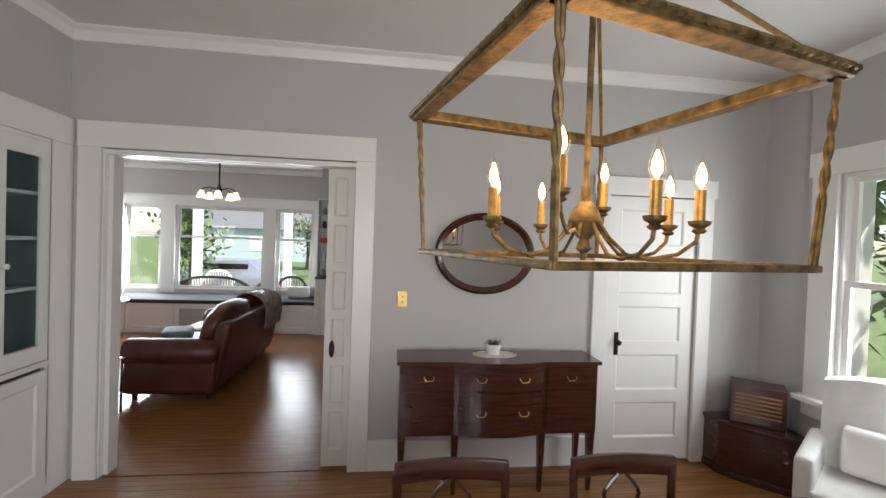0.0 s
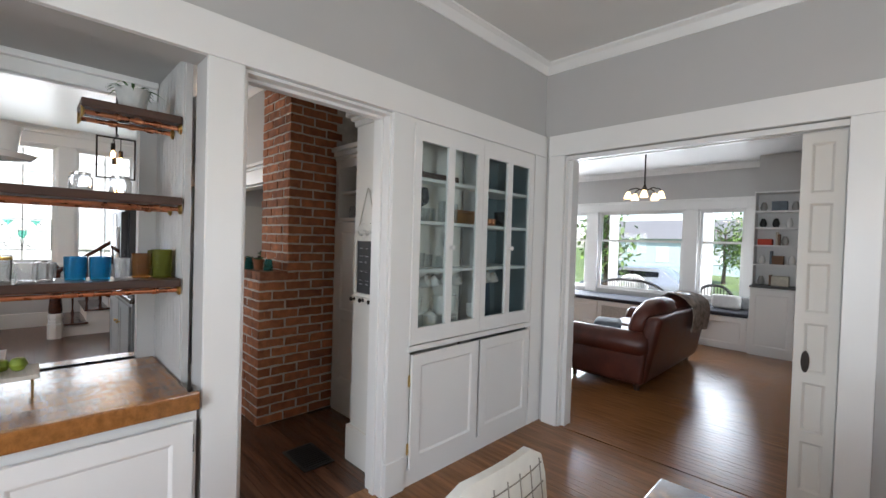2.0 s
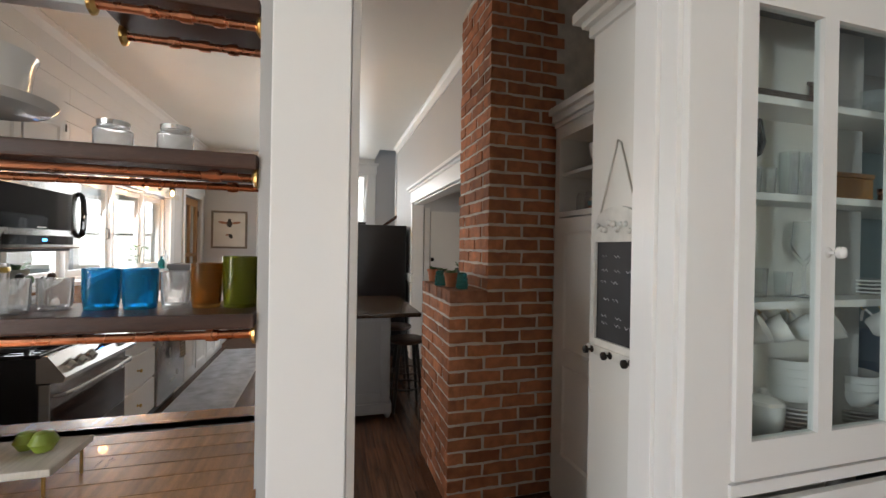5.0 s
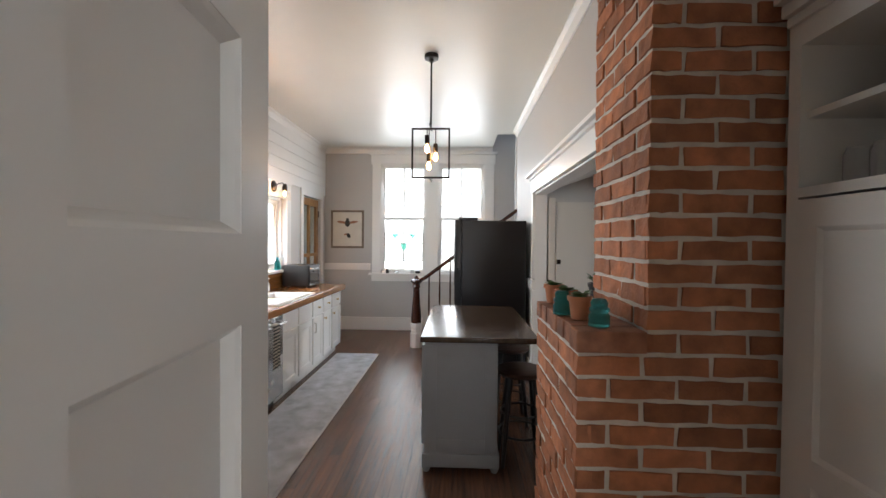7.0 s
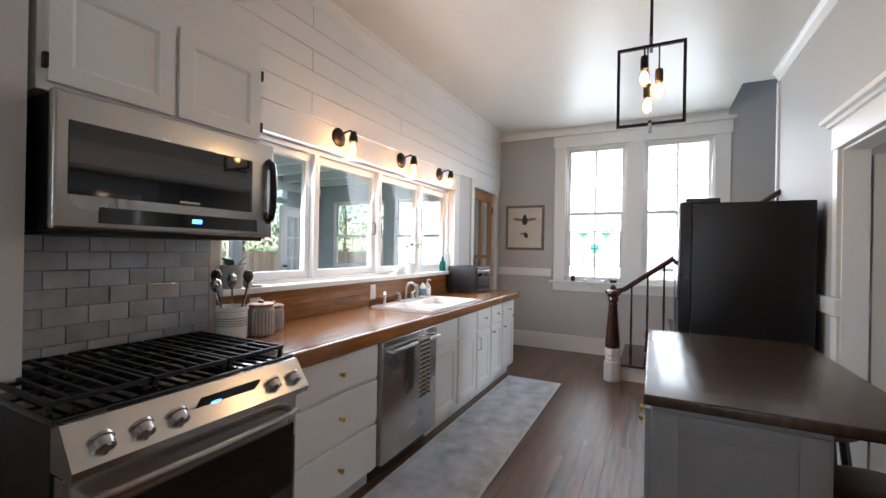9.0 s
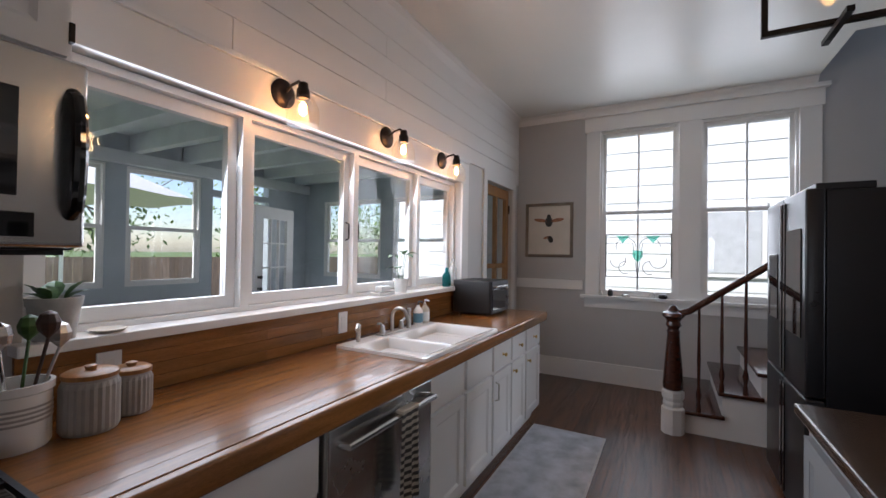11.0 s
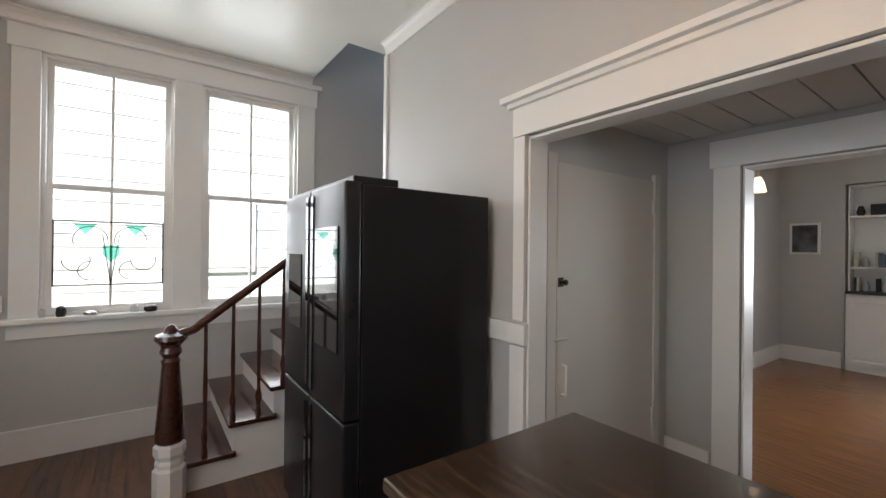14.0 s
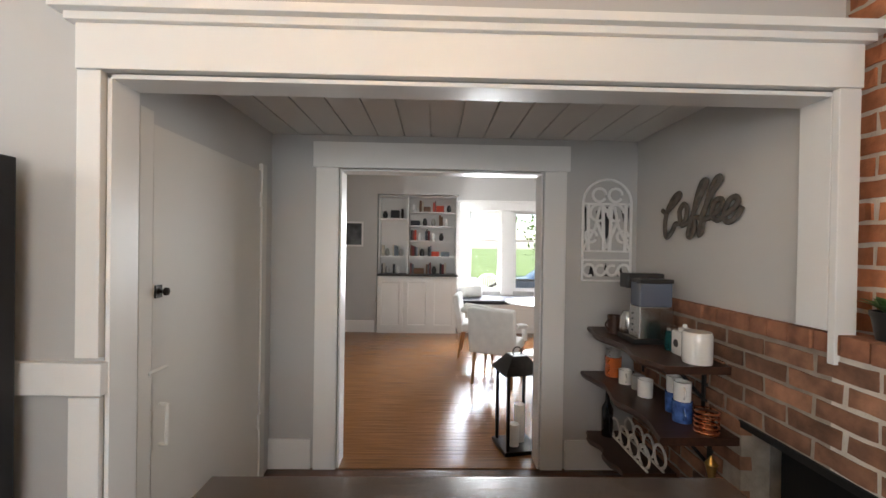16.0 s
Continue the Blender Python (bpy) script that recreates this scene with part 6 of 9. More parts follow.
part("spout", tube([(0, 0, 0.01), (0, 0, 0.10)] + [(0, 0.055 + 0.055 * math.cos(radians(180 - 15 * i)), 0.10 + 0.055 * math.sin(radians(15 * i))) for i in range(1, 11)] + [(0, 0.125, 0.075)], 0.011, 10), M_NICKEL, fa)
for s in (-1, 1):
    part("handle_post", lathe([(0.02, 0.01), (0.016, 0.03), (0.012, 0.06), (0.001, 0.065)], 14, (s * 0.1, 0, 0)), M_NICKEL, fa)
    part("lever", tube([(s * 0.1, 0, 0.055), (s * 0.13, 0.01, 0.075), (s * 0.17, 0.02, 0.08)], 0.006, 8), M_NICKEL, fa)
sp = thing("side_spray", (-5.68, -0.235, 0.93), "brushed nickel curved side tap on the sink", "tap")
part("body", tube([(0, 0, 0), (0, 0, 0.06), (0.01, 0.01, 0.09), (0.04, 0.03, 0.10), (0.07, 0.05, 0.08)], 0.012, 10), M_NICKEL, sp)
so = thing("soap_pump", (-6.19, -0.235, 0.93), "brushed nickel soap pump on the sink", "dispenser")
part("body", lathe([(0.018, 0), (0.014, 0.02), (0.011, 0.10), (0.014, 0.13), (0.001, 0.135)], 12), M_NICKEL, so, smooth=True)
M_LABEL = mat("blue_label", (0.10, 0.22, 0.30), 0.5, var=0.1)
M_PLASTIC = mat("clear_soap", (0.62, 0.55, 0.45), 0.2, var=0.05)
for x, m_c, lb in ((-6.36, M_PORC, "white soap bottle with a blue label and black pump"), (-6.45, M_PLASTIC, "clear soap bottle with a white pump")):
    t = thing("soap_bottle", (x, -0.27, 0.913), lb, "bottle", "soap bottles by the sink")
    part("bottle", lathe([(0.032, 0), (0.034, 0.01), (0.034, 0.11), (0.02, 0.13), (0.012, 0.14), (0.012, 0.15)], 18), m_c, t, smooth=True)
    part("label", lathe([(0.0345, 0.03), (0.0348, 0.035), (0.0348, 0.09), (0.0345, 0.095)], 18), M_LABEL if m_c == M_PORC else M_PORC, t)
    part("pump", tube([(0, 0, 0.15), (0, 0, 0.175), (0, 0.035, 0.172)], 0.006, 8), M_BLACK if m_c == M_PORC else M_PORC, t)
# toaster oven
to = thing("toaster_oven", (-7.25, -0.17, 0.913), "black toaster oven with a glass door", "toaster oven")
part("body", bx(-0.20, 0.20, -0.18, 0.16, 0.018, 0.29, 0.012, 3), M_BLACK, to)
part("front", bx(-0.195, 0.195, 0.16, 0.175, 0.022, 0.285, 0.004), M_BLACKSTEEL, to)
part("window", bx(-0.12, 0.18, 0.175, 0.179, 0.05, 0.22, 0.002), M_BLACKGLASS, to)
part("handle", tube([(-0.11, 0.179, 0.245), (-0.11, 0.205, 0.245), (0.17, 0.205, 0.245), (0.17, 0.179, 0.245)], 0.007, 8), M_STEEL, to)
for z in (0.07, 0.14, 0.21):
    part("dial", lathe([(0.018, 0.175), (0.016, 0.19), (0.001, 0.191)], 12, (-0.157, 0, z), axis="y"), M_STEEL, to)
for x in (-0.16, 0.16):
    for y in (-0.13, 0.12):
        part("foot", lathe([(0.012, 0), (0.012, 0.02)], 8, (x, y, 0)), M_BLACK, to)
# crock and canisters
ck = thing("utensil_crock", (-4.29, -0.20, 0.913), "white stoneware crock full of cooking utensils", "crock")
part("pot", lathe([(0.07, 0), (0.075, 0.01), (0.075, 0.14), (0.08, 0.145), (0.08, 0.165), (0.07, 0.165), (0.068, 0.02), (0.001, 0.015)], 24), M_PORC, ck, smooth=True)
for i in range(4):
    part("print_bar", lathe([(0.0755, 0.07 + i * 0.012), (0.0757, 0.073 + i * 0.012), (0.0755, 0.076 + i * 0.012)], 24), M_CERAM, ck)
rnd = random.Random(9)
for i, m_c in enumerate((M_STEEL, M_STEEL, M_DARKWOOD, M_STEEL, M_LEAF, M_BLACK)):
    a = i * 1.05
    tip = Vector((0.09 * math.cos(a), 0.07 * math.sin(a), 0.24 + 0.02 * (i % 3)))
    bm = tube([(0.02 * math.cos(a), 0.02 * math.sin(a), 0.03), tip], 0.004, 6)
    lathe([(0.004, 0), (0.022, 0.02), (0.026, 0.04), (0.018, 0.062), (0.003, 0.07)], 10, tip, bm)
    part("utensil", bm, m_c, ck)
for x, y, r, h in ((-4.44, -0.17, 0.070, 0.15), (-4.565, -0.22, 0.058, 0.125)):
    t = thing("canister", (x, y, 0.913), "grey ribbed stoneware canister with a wooden lid", "canister", "canisters on the worktop")
    b = bmesh.new()
    segs, rings = 48, []
    for rr, z in ((0.92, 0), (1, 0.01), (1, h * 0.85), (0.9, h * 0.95), (0.9, h)):
        rings.append([b.verts.new(((r * rr - (0.003 if i % 2 and 0 < z < h * 0.9 else 0)) * math.cos(2 * math.pi * i / segs), (r * rr - (0.003 if i % 2 and 0 < z < h * 0.9 else 0)) * math.sin(2 * math.pi * i / segs), z)) for i in range(segs)])
    for a, c in zip(rings, rings[1:]):
        for i in range(segs):
            b.faces.new((a[i], a[(i + 1) % segs], c[(i + 1) % segs], c[i]))
    b.faces.new(rings[0][::-1]), b.faces.new(rings[-1])
    part("jar", b, M_CERAM, t, smooth=False)
    lid = part("lid", lathe([(r * 0.93, h), (r * 0.95, h + 0.012), (r * 0.8, h + 0.018), (0.001, h + 0.018)], 24), M_HONEY, t)
    part("lid_knob", lathe([(0.012, h + 0.018), (0.016, h + 0.03), (0.001, h + 0.034)], 12), M_HONEY, lid)


# ---- kitchen: window band to the porch ----
wb = thing("window_8", (0, 0, 0), "white band of four hinged porch windows", "window", kind="structure")
WX = (-7.26, -6.64, -5.90, -5.13, -4.37)
ZS, ZH = 1.145, 2.075
b = bmesh.new()
box(b, -7.265, -4.365, KS - 0.15, KS - 0.06, 2.045, ZH)
box(b, -7.265, -4.365, KS - 0.15, KS - 0.06, ZS, ZS + 0.02)
for x in WX:
    box(b, x - 0.022, x + 0.022, KS - 0.15, KS - 0.055, ZS + 0.02, 2.045)
part("window_frame", b, M_WHITE, wb)
for k, (u, v) in enumerate(zip(WX, WX[1:])):
    b = bmesh.new()
    u0, v0 = u + 0.024, v - 0.024
    for q in ((u0, u0 + 0.045, ZS + 0.022, 2.043), (v0 - 0.045, v0, ZS + 0.022, 2.043), (u0 + 0.045, v0 - 0.045, ZS + 0.022, ZS + 0.075), (u0 + 0.045, v0 - 0.045, 1.99, 2.043)):
        box(b, q[0], q[1], KS - 0.135, KS - 0.095, q[2], q[3])
    sash = part("sash", b, M_WHITE, wb)
    part("pane", bx(u0 + 0.045, v0 - 0.045, KS - 0.117, KS - 0.113, ZS + 0.075, 1.99), M_CLEAR, sash).visible_shadow = False
    if k in (1, 2):
        xx = v0 - 0.022 if k == 1 else u0 + 0.022
        part("latch", tube([(xx, KS - 0.095, 1.50), (xx, KS - 0.07, 1.51), (xx, KS - 0.07, 1.60), (xx, KS - 0.095, 1.61)], 0.005, 6), M_BRONZE, sash)
b = bmesh.new()
box(b, -7.40, -4.33, KS + 0.001, KS + 0.022, ZH, 2.26)
box(b, -7.40, -4.33, KS + 0.001, KS + 0.034, 2.26, 2.285)
box(b, -7.40, -7.27, KS + 0.001, KS + 0.022, 0.92, ZH)
board("trim_band_head", b, "white flat head board over the porch windows", bev=0.003)
board("window_sill_band", bx(-7.42, -4.33, KS - 0.06, KS + 0.07, ZS - 0.035, ZS), "deep white painted window sill", bev=0.006, category="sill")
bs = thing("wood_backsplash", (0, KS, 0), "oak plank backsplash behind the worktop", "backsplash")
for i in range(4):
    for x0, x1 in ((-7.62, -6.3), (-6.3, -5.2), (-5.2, -4.34)):
        sh = (i % 2) * 0.35
        part("plank", bx(max(-7.62, x0 - sh), x1 - (sh if x1 < -4.4 else 0), 0.002, 0.02, 0.913 + i * 0.0485, 0.9605 + i * 0.0485, 0.001, 1), M_BUTCHER, bs)
for x in (-5.71, -4.57):
    t = thing("outlet", (x, KS + 0.02, 1.02), "white outlet plate on the wooden backsplash", "outlet", "outlets on the backsplash")
    part("plate", bx(-0.036, 0.036, 0, 0.007, -0.06, 0.06, 0.002), M_WHITE, t)
    part("socket", bx(-0.017, 0.017, 0.007, 0.009, -0.035, 0.035, 0.001), M_PORC, t)
# wooden porch door, open
wd = thing("door_4", (-7.87, KS - 0.03, 0.012), "honey-coloured glazed wooden door, standing ajar", "door", kind="structure")
b = bmesh.new()
for q in ((0, 0.09, 0, 2.17), (0.68, 0.77, 0, 2.17), (0.09, 0.68, 0, 0.5), (0.09, 0.68, 2.06, 2.17), (0.09, 0.68, 1.26, 1.31), (0.36, 0.41, 0.5, 2.06)):
    box(b, q[0], q[1], -0.02, 0.02, q[2], q[3])
lf = part("leaf", b, M_HONEY, wd)
part("pane", bx(0.09, 0.68, -0.002, 0.002, 0.5, 2.06), M_CLEAR, lf).visible_shadow = False
wd.matrix_basis = pose(-7.865, KS - 0.05, 0.012, 0, 0, 180)
part("hinge", bx(0.765, 0.785, -0.03, 0.0, 1.9, 2.0), M_BRONZE, wd)
b = bmesh.new()
box(b, -8.75, -8.66, KS + 0.001, KS + 0.022, 0, 2.2)
box(b, -7.86, -7.77, KS + 0.001, KS + 0.022, 0, 2.2)
box(b, -8.75, -7.77, KS + 0.001, KS + 0.022, 2.2, 2.30)
board("trim_porch_door", b, "white painted porch door casing", bev=0.003)

# sconces
def sconce(x):
    s = thing("wall_sconce", (x, KS + 0.022, 2.19), "black wall sconce with a clear glass shade", "sconce", "sconces over the sink")
    part("back_plate", lathe([(0.068, 0.0), (0.07, 0.008), (0.055, 0.02), (0.025, 0.028), (0.001, 0.03)], 22, axis="y"), M_BRONZE, s, smooth=True)
    part("arm", tube([(0, 0.02, 0.0), (0, 0.06, 0.03), (0, 0.11, 0.04), (0, 0.14, 0.02), (0, 0.14, -0.01)], 0.007, 8), M_BRONZE, s)
    part("socket", lathe([(0.014, 0.03), (0.022, 0.025), (0.024, 0.0), (0.030, -0.008), (0.032, -0.05), (0.020, -0.055)], 16, (0, 0.14, 0.0)), M_BRONZE, s, smooth=True)
    sh = part("shade", lathe([(0.028, -0.03), (0.055, -0.055), (0.072, -0.09), (0.076, -0.13), (0.072, -0.172), (0.071, -0.173)], 22, (0, 0.14, 0.0)), M_BULBGLASS, s, smooth=True)
    sh.visible_shadow = False
    part("bulb", lathe([(0.01, -0.05), (0.022, -0.08), (0.021, -0.12), (0.006, -0.14), (0.001, -0.141)], 14, (0, 0.14, 0.0)), M_BULBGLASS, s, smooth=True).visible_shadow = False
    part("filament", lathe([(0.003, -0.06), (0.017, -0.08), (0.016, -0.12), (0.002, -0.13)], 8, (0, 0.14, 0.0)), M_BULB, s, smooth=True)


for x in (-5.26, -6.10, -6.86):
    sconce(x)
    lp = new("sconce_light", bpy.data.lights.new("sconce_light", "POINT"))
    lp.data.energy, lp.data.color, lp.data.shadow_soft_size = 3.2, (1.0, 0.43, 0.16), 0.03
    lp.location = (x, KS + 0.162, 2.095)
# sill things
potted("potted_plant", (-6.33, KS - 0.0, ZS), 0.055, 0.10, M_PORC, "broad-leaved green plant in a white pot on the sill", 6, 0.11, 0.075, 21, stems=0.2, rise=0.5, droop=0.5, rim=False)
potted("potted_plant", (-4.43, KS + 0.01, ZS), 0.07, 0.13, M_CONC, "potted plant in a grey speckled pot on the sill", 7, 0.12, 0.05, 22, rise=1.2, droop=0.3, rim=False)
sc = thing("saucer", (-4.57, KS + 0.01, ZS), "small terracotta saucer on the sill", "saucer")
part("dish", lathe([(0.04, 0), (0.055, 0.012), (0.05, 0.013), (0.001, 0.006)], 18), M_PALEWOOD, sc)
bxx = thing("soap_dish", (-6.12, KS + 0.0, ZS), "white stacked sponge holder on the sill", "dish")
part("base", bx(-0.09, 0.09, -0.04, 0.04, 0, 0.02, 0.004), M_PORC, bxx)
part("block", bx(-0.05, 0.05, -0.03, 0.03, 0.02, 0.06, 0.01, 3), M_PORC, bxx)
for x, h, m_c in ((-7.02, 0.16, M_TEAL), (-7.14, 0.24, M_TINT)):
    t = thing("glass_bottle", (x, KS, ZS), "old glass bottle on the sill", "bottle", "bottles on the sill")
    part("bottle", lathe([(0.034, 0), (0.036, 0.01), (0.036, h * 0.6), (0.014, h * 0.78), (0.013, h), (0.011, h), (0.011, h * 0.78), (0.033, h * 0.58), (0.033, 0.012), (0.001, 0.01)], 16), m_c, t, smooth=True)

# framed bee print
pf = thing("framed_print", (KW, 0.0, 1.725), "framed insect print on the grey wall", "picture")
b = bmesh.new()
for q in ((-0.285, -0.25, -0.325, 0.325), (0.25, 0.285, -0.325, 0.325), (-0.25, 0.25, -0.325, -0.29), (-0.25, 0.25, 0.29, 0.325)):
    box(b, 0, 0.024, q[0], q[1], q[2], q[3])
part("frame", bevelled(b, 0.004), mat("weathered_frame", (0.20, 0.16, 0.12), 0.6, var=0.3, scale=12, bump=0.3), pf)
M_PAPER = mat("print_paper", (0.66, 0.62, 0.55), 0.8, var=0.06, scale=6)
pp = part("print", bx(0.002, 0.010, -0.25, 0.25, -0.29, 0.29), M_PAPER, pf)
M_INK = mat("print_ink", (0.05, 0.045, 0.04), 0.8, var=0.3, scale=30)
M_INKR = mat("print_brown", (0.35, 0.17, 0.10), 0.8, var=0.3, scale=30)
def blot(cy_, cz_, ry_, rz_, m_c, a=0.0):
    bm = bmesh.new()
    vs = []
    for i in range(16):
        th = 2 * math.pi * i / 16
        y_, z_ = ry_ * math.cos(th), rz_ * math.sin(th)
        vs.append(bm.verts.new((0.011, cy_ + y_ * math.cos(a) - z_ * math.sin(a), cz_ + y_ * math.sin(a) + z_ * math.cos(a))))
    f = bm.faces.new(vs)
    g = bmesh.ops.extrude_face_region(bm, geom=[f])
    bmesh.ops.translate(bm, verts=[e for e in g["geom"] if isinstance(e, bmesh.types.BMVert)], vec=(0.001, 0, 0))
    part("ink_shape", bm, m_c, pp)
blot(0, 0.10, 0.045, 0.06, M_INK), blot(-0.10, 0.12, 0.08, 0.022, M_INKR, -0.15), blot(0.10, 0.12, 0.08, 0.022, M_INKR, 0.15)
blot(0.0, 0.165, 0.025, 0.025, M_INK), blot(0.02, -0.11, 0.03, 0.045, M_INK, 0.5), blot(-0.03, -0.09, 0.035, 0.014, M_INKR, 0.3)

# pendant
pl = thing("pendant_light", (-5.36, 1.67, 0), "black rectangular frame pendant with amber bulbs", "pendant")
part("canopy", lathe([(0.06, CK - 0.001), (0.06, CK - 0.035), (0.02, CK - 0.04), (0.02, CK - 0.06)], 20), M_BRONZE, pl)
part("rod", tube([(0, 0, 2.50), (0, 0, CK - 0.03)], 0.008, 8), M_BRONZE, pl)
b = bmesh.new()
for u, v, z0, z1 in ((-0.165, -0.15, 2.06, 2.49), (0.15, 0.165, 2.06, 2.49), (-0.15, 0.15, 2.475, 2.49), (-0.15, 0.15, 2.06, 2.075)):
    box(b, -0.008, 0.008, u, v, z0, z1)
box(b, -0.10, 0.10, -0.008, 0.008, 2.49, 2.504)
box(b, -0.10, 0.10, -0.008, 0.008, 2.046, 2.06)
part("frame", b, M_BRONZE, pl)
for x, y, z in ((0.03, -0.03, 2.40), (-0.02, 0.04, 2.34), (0.0, -0.015, 2.26)):
    part("cord", tube([(x, y, z), (x, y, 2.48)], 0.004, 6), M_BRONZE, pl)
    part("socket", lathe([(0.018, z + 0.02), (0.02, z), (0.02, z - 0.045), (0.014, z - 0.05)], 14, (x, y, 0)), M_BRONZE, pl)
    part("bulb", lathe([(0.012, z - 0.045), (0.026, z - 0.075), (0.026, z - 0.115), (0.01, z - 0.14), (0.001, z - 0.142)], 14, (x, y, 0)), M_BULBGLASS, pl, smooth=True).visible_shadow = False
    part("filament", lathe([(0.003, z - 0.055), (0.018, z - 0.08), (0.018, z - 0.115), (0.002, z - 0.128)], 8, (x, y, 0)), M_BULB, pl, smooth=True)

lp = new("pendant_glow", bpy.data.lights.new("pendant_glow", "POINT"))
lp.data.energy, lp.data.color, lp.data.shadow_soft_size = 4.0, (1.0, 0.62, 0.30), 0.08
lp.location = (-5.36, 1.67, 2.26)

# island
il = thing("kitchen_island", (-5.13, 1.95, 0), "grey painted island with a dark wooden top", "island")
part("top", bx(-0.68, 0.67, -0.275, 0.49, 0.868, 0.905, 0.008, 3), M_ISLTOP, il, "dark stained wooden top")
part("body", bx(-0.60, 0.62, -0.25, 0.23, 0.09, 0.868, 0.004), M_BLUEGREY, il)
part("plinth", bx(-0.615, 0.635, -0.262, 0.245, 0.04, 0.13, 0.006), M_BLUEGREY, il)
for x in (-0.58, 0.60):
    for y in (-0.235, 0.215):
        part("foot", lathe([(0.018, 0), (0.028, 0.02), (0.03, 0.045), (0.03, 0.05)], 12, (x, y, 0)), M_BLUEGREY, il)
b = bmesh.new()
for q in ((-0.24, -0.17, 0.15, 0.84), (0.15, 0.22, 0.15, 0.84), (-0.17, 0.15, 0.15, 0.22), (-0.17, 0.15, 0.77, 0.84)):
    box(b, 0.62, 0.628, q[0], q[1], q[2], q[3])
part("end_frame", bevelled(b, 0.002), M_BLUEGREY, il)
for k in range(2):
    lf = panelled("island_door", 0.56, 0.66, 0.02, (1,), M_BLUEGREY, il, 0.06, rail=0.06, bottom=0.06, depth=0.007)
    lf.matrix_basis = pose(-0.57 + k * 0.59, -0.27, 0.17)
    knob(il, (-0.05 + k * 0.14, -0.27, 0.62), 0.014, M_BRASS, "y", -1)


def stool(at):
    s = thing("bar_stool", at, "dark wooden stool with a round seat", "stool", "stools at the island")
    part("seat", lathe([(0.15, 0.60), (0.165, 0.615), (0.165, 0.635), (0.14, 0.645), (0.001, 0.64)], 28), M_DARKWOOD, s, smooth=True)
    for k in range(4):
        a = math.pi / 4 + k * math.pi / 2
        part("leg", tube([(0.19 * math.cos(a), 0.19 * math.sin(a), 0), (0.11 * math.cos(a), 0.11 * math.sin(a), 0.60)], 0.014, 8, taper=1.3), M_BLACK, s)
    for z in (0.2, 0.34):
        r = 0.175 - z * 0.12
        part("ring", tube([(r * math.cos(2 * math.pi * i / 20), r * math.sin(2 * math.pi * i / 20), z) for i in range(21)], 0.008, 6), M_BLACK, s)
    return s


stool((-4.72, 2.36, 0))
stool((-5.36, 2.36, 0))

# fridge
fg = thing("refrigerator", (-7.0, 2.31, 0), "black stainless four-door refrigerator", "refrigerator")
part("body", bx(-0.455, 0.455, -0.36, 0.37, 0.03, 1.765, 0.006), M_BLACKSTEEL, fg)
part("hinge_cover", bx(-0.45, 0.45, -0.40, -0.18, 1.765, 1.80, 0.006), M_BLACKSTEEL, fg)
for x0, x1, z0, z1 in ((-0.455, -0.003, 0.74, 1.775), (0.003, 0.455, 0.74, 1.775), (-0.455, -0.003, 0.05, 0.73), (0.003, 0.455, 0.05, 0.73)):
    d = part("door", bx(x0, x1, -0.44, -0.362, z0, z1, 0.012, 3), M_BLACKSTEEL, fg)
    sx = x1 - 0.035 if x1 < 0.1 else x0 + 0.035
    part("handle_recess", bx(sx - 0.02, sx + 0.02, -0.446, -0.44, z0 + 0.03, z1 - 0.03, 0.003), M_BLACKGLASS, d)
part("screen", bx(0.09, 0.39, -0.446, -0.44, 1.02, 1.58, 0.003), M_BLACKGLASS, fg)
part("dispenser", bx(-0.36, -0.13, -0.446, -0.44, 1.05, 1.45, 0.003), M_BLACKGLASS, fg)
for x in (-0.38, 0.38):
    part("foot", lathe([(0.02, 0), (0.02, 0.035)], 8, (x, -0.3, 0)), M_BLACK, fg)

# stairs
sa = thing("staircase", (0, 0, 0), "wooden staircase with white risers and dark treads", "stairs", kind="structure")
RZ, RY, SY, SXE = 0.186, 0.247, 1.40, -7.80
for k in range(16):
    y = SY + k * RY
    part("riser", bx(KW + 0.002, SXE, y, y + 0.018, max(0, k * RZ), (k + 1) * RZ - 0.03), M_WHITE, sa)
    part("tread", bx(KW + 0.002, SXE + 0.03, y - 0.028, y + RY + 0.018, (k + 1) * RZ - 0.03, (k + 1) * RZ, 0.008, 3), M_MAHOG, sa)
b = bmesh.new()
for k in range(5):
    y = SY + k * RY
    box(b, SXE - 0.02, SXE - 0.003, y + 0.018, y + RY + 0.018, 0, (k + 1) * RZ - 0.03)
part("stringer", b, M_WHITE, sa)
nw = thing("newel_post", (-7.76, 1.31, 0), "turned newel post, dark wood on a white base", "newel post")
part("base", lathe([(0.085, 0), (0.085, 0.20), (0.07, 0.215), (0.075, 0.24), (0.068, 0.26), (0.082, 0.29), (0.082, 0.335), (0.066, 0.35)], 8), M_WHITE, nw)
part("shaft", lathe([(0.066, 0.35), (0.074, 0.36), (0.076, 0.40), (0.045, 0.80), (0.05, 0.82), (0.04, 0.84), (0.058, 0.87), (0.05, 0.90), (0.06, 0.92)], 16), M_MAHOG, nw)
part("cap", lathe([(0.06, 0.92), (0.085, 0.945), (0.08, 0.97), (0.04, 0.985), (0.035, 1.0), (0.02, 1.025), (0.001, 1.035)], 16), M_MAHOG, nw)
hr = thing("handrail", (0, 0, 0), "dark polished wooden stair handrail", "handrail")
pts = [(-7.755, 1.34, 0.965), (-7.755, 1.42, 0.99)]
pts += [(-7.755, 1.42 + 0.12 * k, 0.99 + 0.09 * k) for k in range(1, 12)]
part("rail", tube(pts, 0.026, 10), M_MAHOG, hr)
